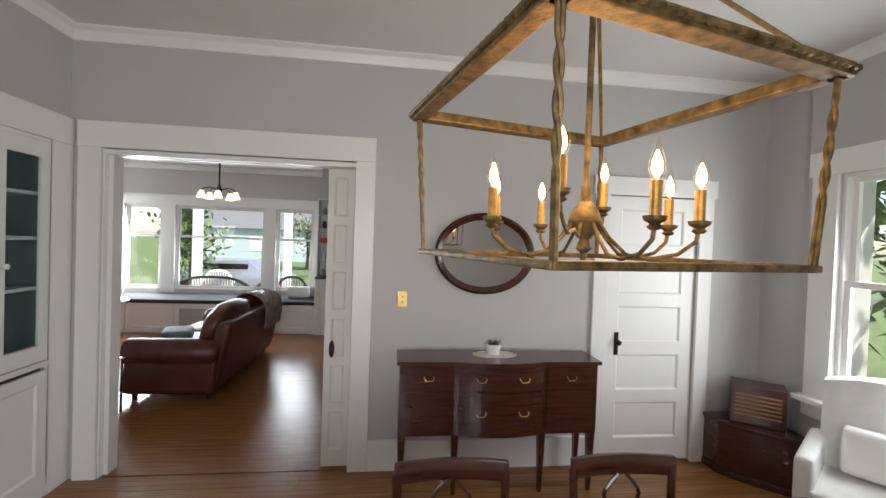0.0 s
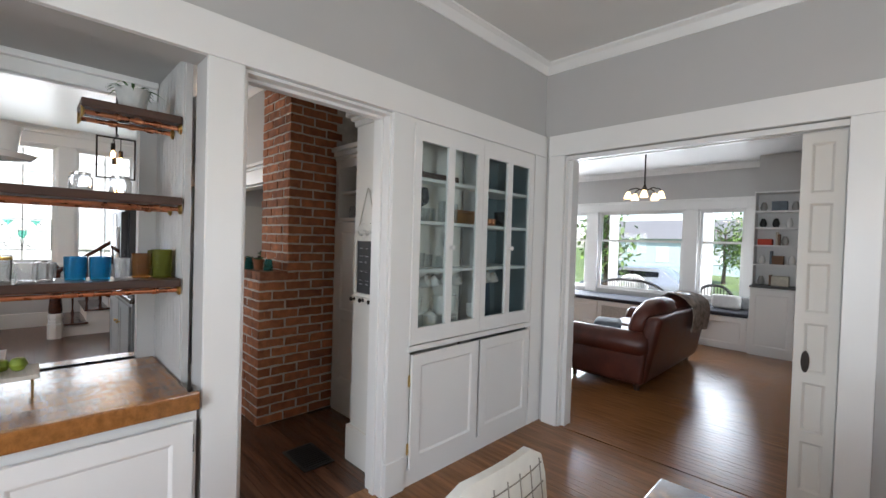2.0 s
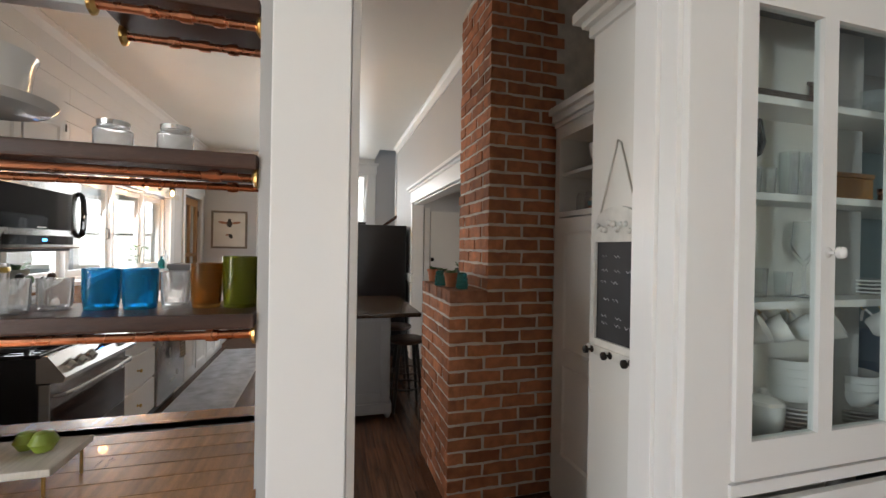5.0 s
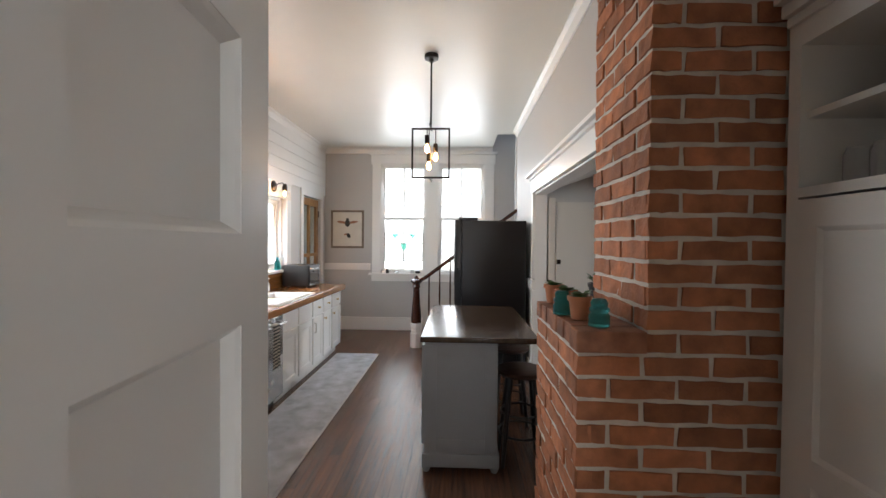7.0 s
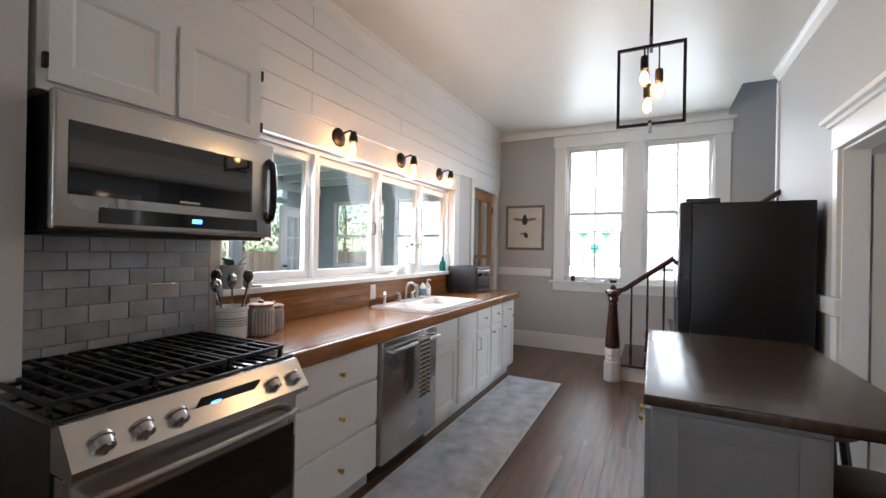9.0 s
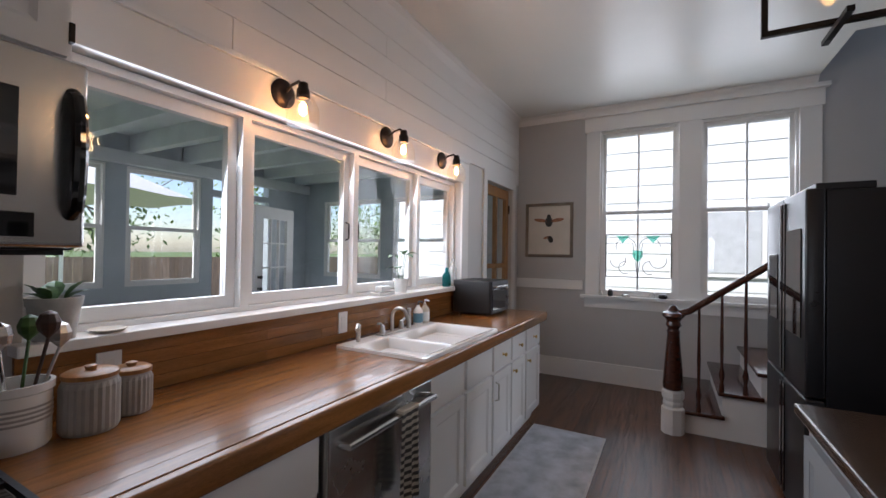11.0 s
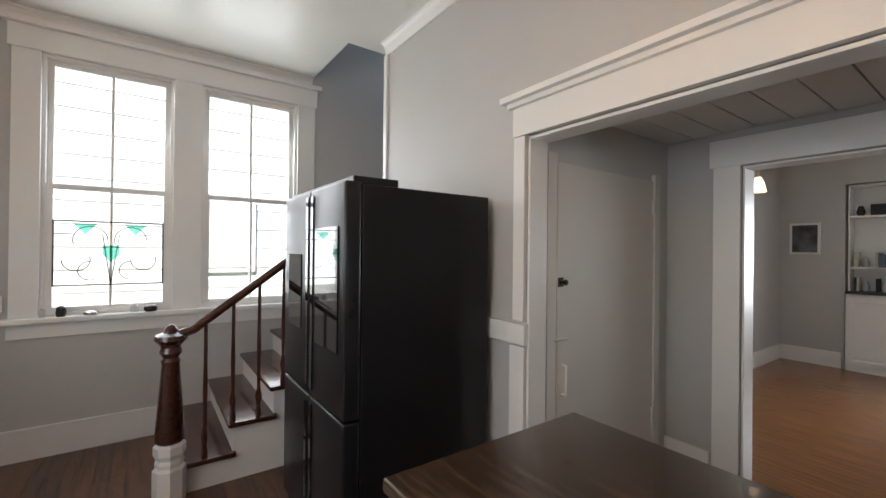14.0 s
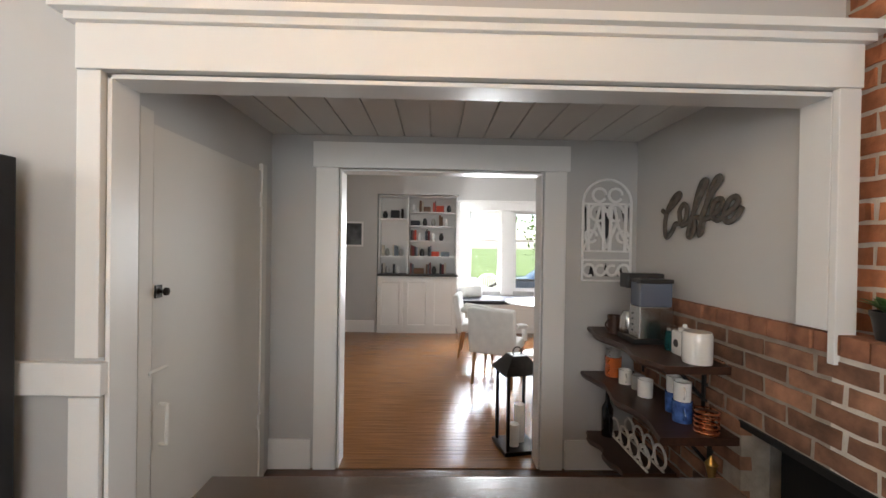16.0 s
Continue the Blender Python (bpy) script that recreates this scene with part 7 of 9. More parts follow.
for k in range(9):
    y = 1.49 + k * RY * 0.62
    step = int((y - SY + 0.028) / RY)
    z0, z1 = (step + 1) * RZ, 0.965 + (y - 1.42) * 0.75
    if y > 2.7:
        continue
    h = z1 - z0
    bl = thing("baluster", (-7.79, y, z0), "turned dark wooden baluster", "baluster", "balusters of the staircase")
    part("spindle", lathe([(0.018, 0), (0.018, 0.06), (0.012, 0.08), (0.022, 0.14), (0.010, 0.20), (0.014, h * 0.5), (0.011, h * 0.7), (0.010, h)], 10), M_MAHOG, bl, smooth=True)

# stained glass panel and sill trinkets by the stairs
sg = thing("stained_glass_panel", (KW - 0.022, 0.97, 1.43), "leaded stained-glass panel hung in the window", "stained glass")
M_LEAD = mat("lead_came", (0.05, 0.06, 0.055), 0.5, 0.5, var=0.2)
GREEN = glass("green_stained_glass", (0.45, 0.80, 0.72))
b = bmesh.new()
for q in ((-0.33, -0.32, -0.24, 0.24), (0.32, 0.33, -0.24, 0.24), (-0.32, 0.32, -0.24, -0.23), (-0.32, 0.32, 0.23, 0.24)):
    box(b, -0.004, 0.004, q[0], q[1], q[2], q[3])
part("frame", b, M_LEAD, sg)
for s in (-1, 1):
    for a0, c, r in ((0, (0, s * 0.12, 0.1), 0.10), (180, (0, s * 0.2, -0.05), 0.08), (90, (0, s * 0.12, -0.13), 0.07)):
        part("came", tube(arc(c, r, a0, a0 + 200, 12, "yz"), 0.004, 5), M_LEAD, sg)
    part("came", tube([(0, s * 0.32, 0.14), (0, s * 0.05, 0.14), (0, 0, -0.23)], 0.004, 5), M_LEAD, sg)
    b = bmesh.new()
    vs = [b.verts.new((0, s * y, z)) for y, z in ((0.22, 0.22), (0.08, 0.22), (0.15, 0.14))]
    b.faces.new(vs)
    g = bmesh.ops.extrude_face_region(b, geom=b.faces[:])
    bmesh.ops.translate(b, verts=[e for e in g["geom"] if isinstance(e, bmesh.types.BMVert)], vec=(0.003, 0, 0))
    part("green_pane", b, GREEN, sg)
b = bmesh.new()
b.faces.new([b.verts.new((0, y, z)) for y, z in ((-0.05, 0.06), (0.05, 0.06), (0.05, -0.01), (0, -0.07), (-0.05, -0.01))])
g = bmesh.ops.extrude_face_region(b, geom=b.faces[:])
bmesh.ops.translate(b, verts=[e for e in g["geom"] if isinstance(e, bmesh.types.BMVert)], vec=(0.003, 0, 0))
part("green_pane", b, GREEN, sg)
for y, r, h, m_c in ((0.60, 0.02, 0.06, M_TINT), (0.70, 0.03, 0.075, M_BLACK), (0.86, 0.045, 0.03, M_STEEL), (1.12, 0.03, 0.06, M_TINT), (1.22, 0.045, 0.05, M_BRONZE)):
    whole("trinket", lathe([(r * 0.8, 0), (r, h * 0.3), (r * 0.9, h * 0.8), (r * 0.4, h), (0.001, h)], 14), m_c, "small ornament on the window sill", "ornament", "ornaments on the sill", smooth=True, at=(KW + 0.035, y, 0.981))

# runner rug
M_RUG = mat("distressed_runner", (0.46, 0.48, 0.52), 0.98, var=0.3, scale=7, bump=0.6, bump_scale=260, streak=0.2)
rg = thing("runner_rug", (-5.6, 0.57, 0), "faded grey-blue distressed runner rug", "rug")
part("rug", bx(-1.72, 1.60, -0.27, 0.27, 0.001, 0.010, 0.003), M_RUG, rg)
part("border", bx(-1.735, 1.615, -0.285, 0.285, 0.0005, 0.007, 0.002), mat("rug_binding", (0.5, 0.5, 0.5), 0.98, var=0.1, scale=30), rg)

# ---- nook ----
nd = thing("door_5", (-6.328, 2.96, 0.01), "cream slab closet door with old iron latches", "door", kind="structure")
part("leaf", bx(-0.004, 0.016, 0.0, 0.98, 0, 1.945, 0.002), M_CREAM, nd)
for z in (0.35, 1.72):
    part("hinge", bx(0.012, 0.03, 0.965, 0.995, z, z + 0.09, 0.003), M_CREAM, nd)
b = bmesh.new()
box(b, 0.016, 0.022, 0.01, 0.05, 1.28, 1.33)
part("latch_plate", bevelled(b, 0.002), M_BRONZE, nd)
knob(nd, (0.022, 0.03, 1.305), 0.016, M_BRONZE, "x", 1, "latch_knob")
part("bolt", tube([(0.022, -0.03, 1.0), (0.022, 0.08, 1.0)], 0.008, 8), M_CREAM, nd)
part("pull", tube([(0.016, 0.05, 0.86), (0.045, 0.05, 0.86), (0.045, 0.05, 0.70), (0.016, 0.05, 0.70)], 0.008, 8), M_CREAM, nd)
b = bmesh.new()
box(b, -6.33, -6.305, 2.875, 2.95, 0, 2.0)
box(b, -6.33, -6.305, 3.95, 4.02, 0, 2.0)
board("trim_closet", b, "cream painted closet casing", M_CREAM, 0.003)

# pierced metal wall panel
wpn = thing("iron_wall_panel", (-4.07, DN - 0.004, 1.29), "white pierced metal arched wall panel", "wall decor")
b = bmesh.new()
M_PIERCED = mat("white_painted_iron", (0.82, 0.81, 0.79), 0.45, var=0.04, scale=20)
def strip(bm, pts, r=0.010):
    tube(pts, r, 6, bm)
strip(b, [(-0.165, -0.01, 0), (-0.165, -0.01, 0.52)], 0.009), strip(b, [(0.165, -0.01, 0), (0.165, -0.01, 0.52)], 0.009)
strip(b, arc((0, -0.01, 0.52), 0.165, 0, 180, 20), 0.009)
for z in (0.0, 0.14, 0.20, 0.52):
    strip(b, [(-0.165, -0.01, z), (0.165, -0.01, z)], 0.008)
part("frame", b, M_PIERCED, wpn)
b = bmesh.new()
for s in (-1, 1):
    strip(b, arc((s * 0.06, -0.01, 0.46), 0.055, 0, 300, 14)), strip(b, arc((s * 0.11, -0.01, 0.30), 0.04, 0, 330, 14))
    strip(b, [(s * 0.16, -0.01, 0.21), (s * 0.08, -0.01, 0.36), (s * 0.05, -0.01, 0.5)]), strip(b, [(0, -0.01, 0.22), (s * 0.07, -0.01, 0.40)])
    strip(b, arc((s * 0.055, -0.01, 0.58), 0.045, 0, 330, 14)), strip(b, arc((s * 0.12, -0.01, 0.07), 0.04, 0, 300, 12)), strip(b, arc((s * 0.04, -0.01, 0.07), 0.035, 60, 360, 12))
    strip(b, [(s * 0.02, -0.01, 0.2), (s * 0.03, -0.01, 0.52)], 0.012), strip(b, [(s * 0.125, -0.01, 0.2), (s * 0.13, -0.01, 0.52)], 0.012)
part("scrollwork", b, M_PIERCED, wpn)
# flat dark triangles that darken the gaps between the scrolls
for pts in (((-0.075, 0.47), (0.0, 0.28), (0.0, 0.50)), ((0.075, 0.47), (0.0, 0.50), (0.0, 0.28)), ((-0.155, 0.50), (-0.14, 0.30), (-0.10, 0.48)), ((0.155, 0.50), (0.10, 0.48), (0.14, 0.30)),
            ((-0.12, 0.03), (-0.08, 0.03), (-0.10, 0.12)), ((-0.02, 0.03), (0.02, 0.03), (0.0, 0.12)), ((0.08, 0.03), (0.12, 0.03), (0.10, 0.12))):
    b = bmesh.new()
    lo_ = [b.verts.new((x, -0.004, z)) for x, z in pts]
    hi_ = [b.verts.new((x, 0.0, z)) for x, z in pts]
    b.faces.new(lo_), b.faces.new(hi_[::-1])
    for i in range(3):
        b.faces.new((lo_[i], hi_[i], hi_[(i + 1) % 3], lo_[(i + 1) % 3]))
    bmesh.ops.recalc_face_normals(b, faces=b.faces[:])
    part("insert", b, M_IRON, wpn, "flat dark wedge behind the scrolls")

# script sign
sg_ = bmesh.new()


def pen(*pts):
    """A brushed stroke through letter-grid points, smoothed, as a flattened bar in the yz plane."""
    q = [Vector((0, -0.0075 * x, 0.0055 * y)) for x, y in pts]
    fine_ = []
    for k in range(len(q) - 1):
        p0, p1, p2, p3 = q[max(k - 1, 0)], q[k], q[k + 1], q[min(k + 2, len(q) - 1)]
        for f in (0, 0.25, 0.5, 0.75):
            fine_.append(0.5 * (2 * p1 + (p2 - p0) * f + (2 * p0 - 5 * p1 + 4 * p2 - p3) * f * f + (3 * p1 - p0 - 3 * p2 + p3) * f ** 3))
    tube(fine_ + [q[-1]], 0.0145, 8, sg_)


pen((-42, 4), (-37, 1), (-29, 6), (-19, 15), (-20, 19), (-27, 15), (-35, 2), (-38, -13), (-36, -25), (-31, -23), (-24, -12))
pen((-24, -12), (-18, -11), (-19, 0), (-14, 7), (-10, 2), (-11, -8), (-16, -14), (-6, -11))
pen((-6, -11), (4, 10), (11, 23), (9, 26), (4, 20), (-3, -6), (-8, -23), (-5, -26), (-1, -19), (0, -8), (6, -9))
pen((6, -9), (14, 8), (25, 23), (22, 26), (16, 17), (8, -8), (4, -24), (7, -21), (9, -11), (16, -9))
pen((16, -9), (26, -1), (26, 6), (20, 5), (17, -5), (22, -12), (30, -8))
pen((30, -8), (40, 0), (39, 6), (33, 4), (29, -6), (31, -14), (38, -12), (44, -3))
cf = whole("coffee_sign", sg_, mat("weathered_sign_wood", (0.11, 0.092, 0.075), 0.8, var=0.35, scale=30, bump=0.5), "dark wooden script sign reading Coffee", "sign", smooth=True)
cf.matrix_basis = Matrix.Translation((-3.875, 3.50, 1.72)) @ Matrix.Diagonal((0.7, 1, 1, 1))

# live-edge shelves
def live_shelf(z, y0, y1, deep, label, seed):
    rnd_ = random.Random(seed)
    s = thing("live_edge_shelf", (-3.862, 0, z), label, "shelf", "live-edge shelves in the nook")
    bm = bmesh.new()
    n, rows_ = 14, []
    for i in range(n + 1):
        y = y0 + (y1 - y0) * i / n
        e = -deep + 0.02 * math.sin(i * 0.9 + seed) + rnd_.uniform(-0.008, 0.008)
        rows_.append([bm.verts.new(p) for p in ((0, y, 0), (e + 0.012, y, 0), (e, y, 0.018), (e + 0.006, y, 0.036), (0, y, 0.036))])
    for a, c in zip(rows_, rows_[1:]):
        for k in range(5):
            bm.faces.new((a[k], a[(k + 1) % 5], c[(k + 1) % 5], c[k]))
    bm.faces.new(rows_[0]), bm.faces.new(rows_[-1][::-1])
    bmesh.ops.recalc_face_normals(bm, faces=bm.faces[:])
    part("board", bm, M_DARKWOOD, s)
    for y in (y0 + 0.18, y1 - 0.16):
        br = part("bracket", bx(-0.035, -0.002, y - 0.012, y + 0.012, -0.22, 0.0, 0.002), M_IRON, s)
        part("brace", tube([(-0.02, y, -0.19), (-0.18, y, -0.012)], 0.009, 6), M_IRON, br)
        part("bracket_arm", bx(-0.26, -0.035, y - 0.012, y + 0.012, -0.014, -0.001, 0.002), M_IRON, br)
    return s


live_shelf(0.945, 3.20, 4.13, 0.36, "dark live-edge wooden shelf holding the coffee maker", 2)
live_shelf(0.645, 3.15, 4.13, 0.36, "dark live-edge wooden shelf holding mugs", 5)
live_shelf(0.24, 3.60, 4.13, 0.34, "low dark wooden shelf near the floor", 7)
cm = thing("coffee_maker", (-4.02, 3.71, 0.981), "black and steel coffee maker with a clear tank", "coffee maker")
part("base", bx(-0.11, 0.12, -0.10, 0.12, 0, 0.03, 0.006), M_BLACK, cm)
part("tower", bx(-0.02, 0.12, 0.03, 0.12, 0.03, 0.36, 0.006), M_BLACK, cm)
part("brew_head", bx(-0.10, 0.12, 0.02, 0.12, 0.30, 0.385, 0.01, 3), M_BLACK, cm)
part("grinder_body", bx(-0.09, 0.10, -0.11, 0.015, 0.03, 0.21, 0.006), M_STEEL, cm)
part("bean_hopper", bx(-0.085, 0.095, -0.105, 0.012, 0.21, 0.34, 0.008), mat("smoky_plastic", (0.12, 0.14, 0.19), 0.1, var=0.05, coat=0.5), cm)
part("hopper_lid", bx(-0.09, 0.10, -0.11, 0.015, 0.34, 0.362, 0.005), M_BLACK, cm)
part("carafe", lathe([(0.045, 0.032), (0.055, 0.06), (0.05, 0.13), (0.035, 0.16)], 16, (-0.06, 0.075, 0)), M_STEEL, cm, smooth=True)
for i in range(4):
    part("button", lathe([(0.006, -0.091), (0.005, -0.094)], 8, (0, -0.03 - 0.0, 0.07 + i * 0.032), axis="x"), M_BLACK, cm)
mug((-4.10, 3.93, 0.981), 0.045, 0.11, M_DARKWOOD, "dark brown tumbler mug beside the coffee maker", 200)
jar((-3.98, 3.50, 0.981), 0.04, 0.12, M_TEAL, M_STEEL, "green tinted storage jar", None, "canisters on the shelf")
t = thing("canister", (-3.98, 3.40, 0.981), "white ceramic canister with a lid", "canister", "canisters on the shelf")
part("jar", bx(-0.045, 0.045, -0.045, 0.045, 0, 0.12, 0.012, 3), M_PORC, t)
part("lid", lathe([(0.03, 0.12), (0.03, 0.135), (0.012, 0.14), (0.01, 0.155), (0.001, 0.157)], 14), M_PORC, t)
part("emblem", lathe([(0.02, -0.0455), (0.019, -0.047), (0.001, -0.0472)], 14, (0, 0, 0.06), axis="x"), M_BLACK, t)
t = thing("canister", (-4.0, 3.27, 0.981), "round white enamel canister", "canister", "canisters on the shelf")
part("jar", lathe([(0.062, 0), (0.065, 0.01), (0.065, 0.13), (0.06, 0.145), (0.001, 0.146)], 22), M_PORC, t, smooth=True)
M_ORC = mat("orange_enamel", (0.52, 0.12, 0.03), 0.3, var=0.1)
M_BLUEC = mat("blue_glaze", (0.06, 0.14, 0.42), 0.2, var=0.5, scale=25)
for z in (0.0, 0.062):
    mug((-4.06, 4.03, 0.681 + z), 0.052, 0.06, M_ORC, "orange enamel mug in a stack", 220)
mug((-4.06, 4.03, 0.806), 0.046, 0.05, M_CERAM, "pale grey mug on the stack", 220)
mug((-4.05, 3.88, 0.681), 0.04, 0.085, M_PORC, "white mug on the shelf", 250)
mug((-4.02, 3.78, 0.681), 0.038, 0.08, M_CERAM, "grey stoneware mug on the shelf", 60)
mug((-4.04, 3.66, 0.681), 0.042, 0.095, M_PORC, "white mug with a dark mark", 70)
mug((-4.0, 3.45, 0.681), 0.042, 0.10, M_BLUEC, "blue and white patterned mug", 240)
mug((-4.0, 3.45, 0.782), 0.038, 0.08, M_PORC, "white mug stacked on another", 240)
mug((-4.03, 3.33, 0.681), 0.045, 0.10, M_BLUEC, "white mug with a blue cross pattern", 250)
mug((-4.03, 3.33, 0.782), 0.04, 0.09, M_PORC, "white mug with a red mark", 250)
t = thing("wire_basket", (-3.99, 3.21, 0.681), "small copper wire basket", "basket")
for k in range(5):
    part("ring", tube([(0.05 * math.cos(2 * math.pi * i / 16), 0.05 * math.sin(2 * math.pi * i / 16), 0.008 + k * 0.022) for i in range(17)], 0.004, 5), M_COPPER, t)
part("base", lathe([(0.05, 0), (0.05, 0.004), (0.001, 0.005)], 16), M_COPPER, t)
t = thing("wine_rack", (-4.02, 3.85, 0.276), "white scrolled iron wine rack", "wine rack")
for k in range(4):
    part("scroll", tube(arc((-0.03, -0.21 + k * 0.12, 0.075), 0.06, -70, 250, 16, "yz"), 0.008, 6), M_DIST, t)
    part("scroll", tube(arc((0.06, -0.21 + k * 0.12, 0.075), 0.06, -70, 250, 16, "yz"), 0.008, 6), M_DIST, t)
for x in (-0.03, 0.06):
    part("bar", tube([(x, -0.25, 0.008), (x, 0.25, 0.008)], 0.008, 6), M_DIST, t)
t = thing("wine_bottle", (-4.08, 4.06, 0.276), "dark glass wine bottle", "bottle")
part("bottle", lathe([(0.035, 0), (0.037, 0.01), (0.037, 0.18), (0.014, 0.23), (0.013, 0.30), (0.001, 0.301)], 16), M_BLACKGLASS, t, smooth=True)

# lantern beyond the doorway
ln = thing("floor_lantern", (-4.60, 4.47, 0), "large dark metal lantern with white candles", "lantern", rz=12)
for sx in (-0.11, 0.11):
    for sy in (-0.11, 0.11):
        part("post", bx(sx - 0.01, sx + 0.01, sy - 0.01, sy + 0.01, 0.03, 0.58), M_BRONZE, ln)
part("base", bx(-0.14, 0.14, -0.14, 0.14, 0, 0.03, 0.004), M_BRONZE, ln)
b = bmesh.new()
lo = [b.verts.new((x * 0.15, y * 0.15, 0.58)) for x, y in cor]
hi = [b.verts.new((x * 0.06, y * 0.06, 0.70)) for x, y in cor]
for i in range(4):
    b.faces.new((lo[i], lo[(i + 1) % 4], hi[(i + 1) % 4], hi[i]))
b.faces.new(lo[::-1]), b.faces.new(hi)
part("roof", b, M_BRONZE, ln)
part("handle_ring", tube(arc((0, 0, 0.72), 0.035, 0, 360, 16), 0.005, 6), M_BRONZE, ln)
for sx in (-0.105, 0.105):
    part("pane", bx(sx - 0.001, sx + 0.001, -0.10, 0.10, 0.03, 0.58), M_CLEAR, ln)
M_WAX = mat("white_wax", (0.78, 0.76, 0.70), 0.5, var=0.03)
for x, y, h in ((-0.03, -0.03, 0.16), (0.04, 0.03, 0.28)):
    part("candle", lathe([(0.04, 0.03), (0.04, 0.03 + h), (0.03, 0.028 + h), (0.001, 0.026 + h)], 16, (x, y, 0)), M_WAX, ln)

# ---- living room ----
M_GRILLE = mat("grey_mesh_grille", (0.45, 0.43, 0.40), 0.7, 0.0, var=0.25, scale=60, bump=0.5, bump_scale=300)
bs_ = thing("window_seat", (-2.9, LF + 0.27, 0), "white panelled window seat with a dark cushion", "window seat")
part("body", bx(-1.90, 1.92, -0.23, LN - LF - 0.272, 0, 0.50), M_WHITE, bs_)
for k in range(5):
    lf = panelled("panel_front", 0.74, 0.46, 0.02, (1,), M_WHITE, bs_, 0.07, rail=0.07, bottom=0.07, depth=0.01)
    lf.matrix_basis = pose(-1.88 + k * 0.76, -0.252, 0.03)
    if k in (2, 3):
        part("grille", bx(-1.81 + k * 0.76, -1.21 + k * 0.76, -0.256, -0.250, 0.10, 0.42), M_GRILLE, bs_, "grey metal radiator grille")
part("cushion", bx(-1.90, 1.92, -0.26, LN - LF - 0.30, 0.502, 0.565, 0.02, 3), mat("navy_cushion", (0.03, 0.03, 0.04), 0.9, var=0.2, scale=20, bump=0.3), bs_)
for x, w, m_c in ((-4.55, 0.22, M_LINEN), (-1.34, 0.2, M_LINEN), (-1.20, 0.18, mat("grey_pillow", (0.30, 0.30, 0.30), 0.95, var=0.15, scale=20, bump=0.3))):
    whole("pillow", bx(-w, w, -0.06, 0.06, 0, 2 * w * 0.55, 0.055, 5), m_c, "soft cushion leaning on the window seat", "pillow", "cushions on the window seat", at=(x, LF + (0.60 if x > -1.3 else 0.45), 0.567))


def bookcase(x0, x1, bays, label, seed, y=LF - 0.06, counter=True):
    w = x1 - x0
    rnd_ = random.Random(seed)
    k_ = thing("bookcase", ((x0 + x1) / 2, y, 0), label, "bookcase")
    b_ = bmesh.new()
    box(b_, -w / 2, w / 2, 0.40, 0.448, 0, 2.38)
    for i in range(bays + 1):
        u = -w / 2 + w * (i / bays if bays != 2 else (0, 0.37, 1)[i])
        box(b_, max(-w / 2, u - 0.015), min(w / 2, u + 0.015), 0.14, 0.40, 1.0, 2.38)
    box(b_, -w / 2, w / 2, 0.14, 0.40, 2.36, 2.38)
    part("carcass", b_, M_WHITE, k_)
    part("base", bx(-w / 2, w / 2, 0.02, 0.40, 0, 0.98), M_WHITE, k_)
    nd_ = 3 if w > 1 else 1
    for i in range(nd_):
        lf_ = panelled("cupboard_door", w / nd_ - 0.02, 0.86, 0.02, (1,), M_WHITE, k_, 0.06, rail=0.06, bottom=0.06, depth=0.006)
        lf_.matrix_basis = pose(-w / 2 + 0.01 + i * w / nd_, 0.0, 0.08)
    part("counter", bx(-w / 2, w / 2 + 0.02, -0.02, 0.40, 0.98, 1.01, 0.004), M_BLACK, k_, "dark counter top")
    for i in range(bays):
        u0 = -w / 2 + w * (i / bays if bays != 2 else (0, 0.37)[i]) + 0.015
        u1 = -w / 2 + w * ((i + 1) / bays if bays != 2 else (0.37, 1)[i]) - 0.015
        zs = (1.01, 1.32, 1.60, 1.86, 2.10) if not (bays == 2 and i == 0) else (1.01, 1.32, 1.98)
        for z in zs:
            if z > 1.02:
                part("shelf", bx(u0, u1, 0.15, 0.40, z - 0.022, z), M_WHITE, k_)
            x = u0 + 0.03
            while x < u1 - 0.08:
                r = rnd_.random()
                wx = (x0 + x1) / 2 + x
                if r < 0.5:
                    bw, bh = rnd_.uniform(0.02, 0.04), rnd_.uniform(0.15, 0.2)
                    whole("book", bx(0, bw, 0, 0.15, 0, bh, 0.002, 1), BOOKS[rnd_.randrange(len(BOOKS))], "upright book on the bookcase shelf", "book", "books on the bookcase", at=(wx, y + 0.2, z + 0.001))
                    x += bw + 0.003
                elif r < 0.75:
                    bw = rnd_.uniform(0.12, 0.2)
                    if x + bw > u1 - 0.02:
                        break
                    whole("storage_box", bx(0, bw, 0, 0.16, 0, rnd_.uniform(0.08, 0.16), 0.004), BOOKS[rnd_.randrange(len(BOOKS))], "small box on the bookcase shelf", "box", "boxes on the bookcase", at=(wx, y + 0.19, z + 0.001))
                    x += bw + 0.04
                else:
                    whole("vase", lathe([(0.03, 0), (0.045, 0.05), (0.03, 0.11), (0.02, 0.13), (0.001, 0.131)], 14), (M_CERAM, M_PORC, M_BLACK)[rnd_.randrange(3)], "small vase on the bookcase shelf", "vase", "ornaments on the bookcase", smooth=True, at=(wx + 0.05, y + 0.27, z + 0.001))
                    x += 0.15
    return k_


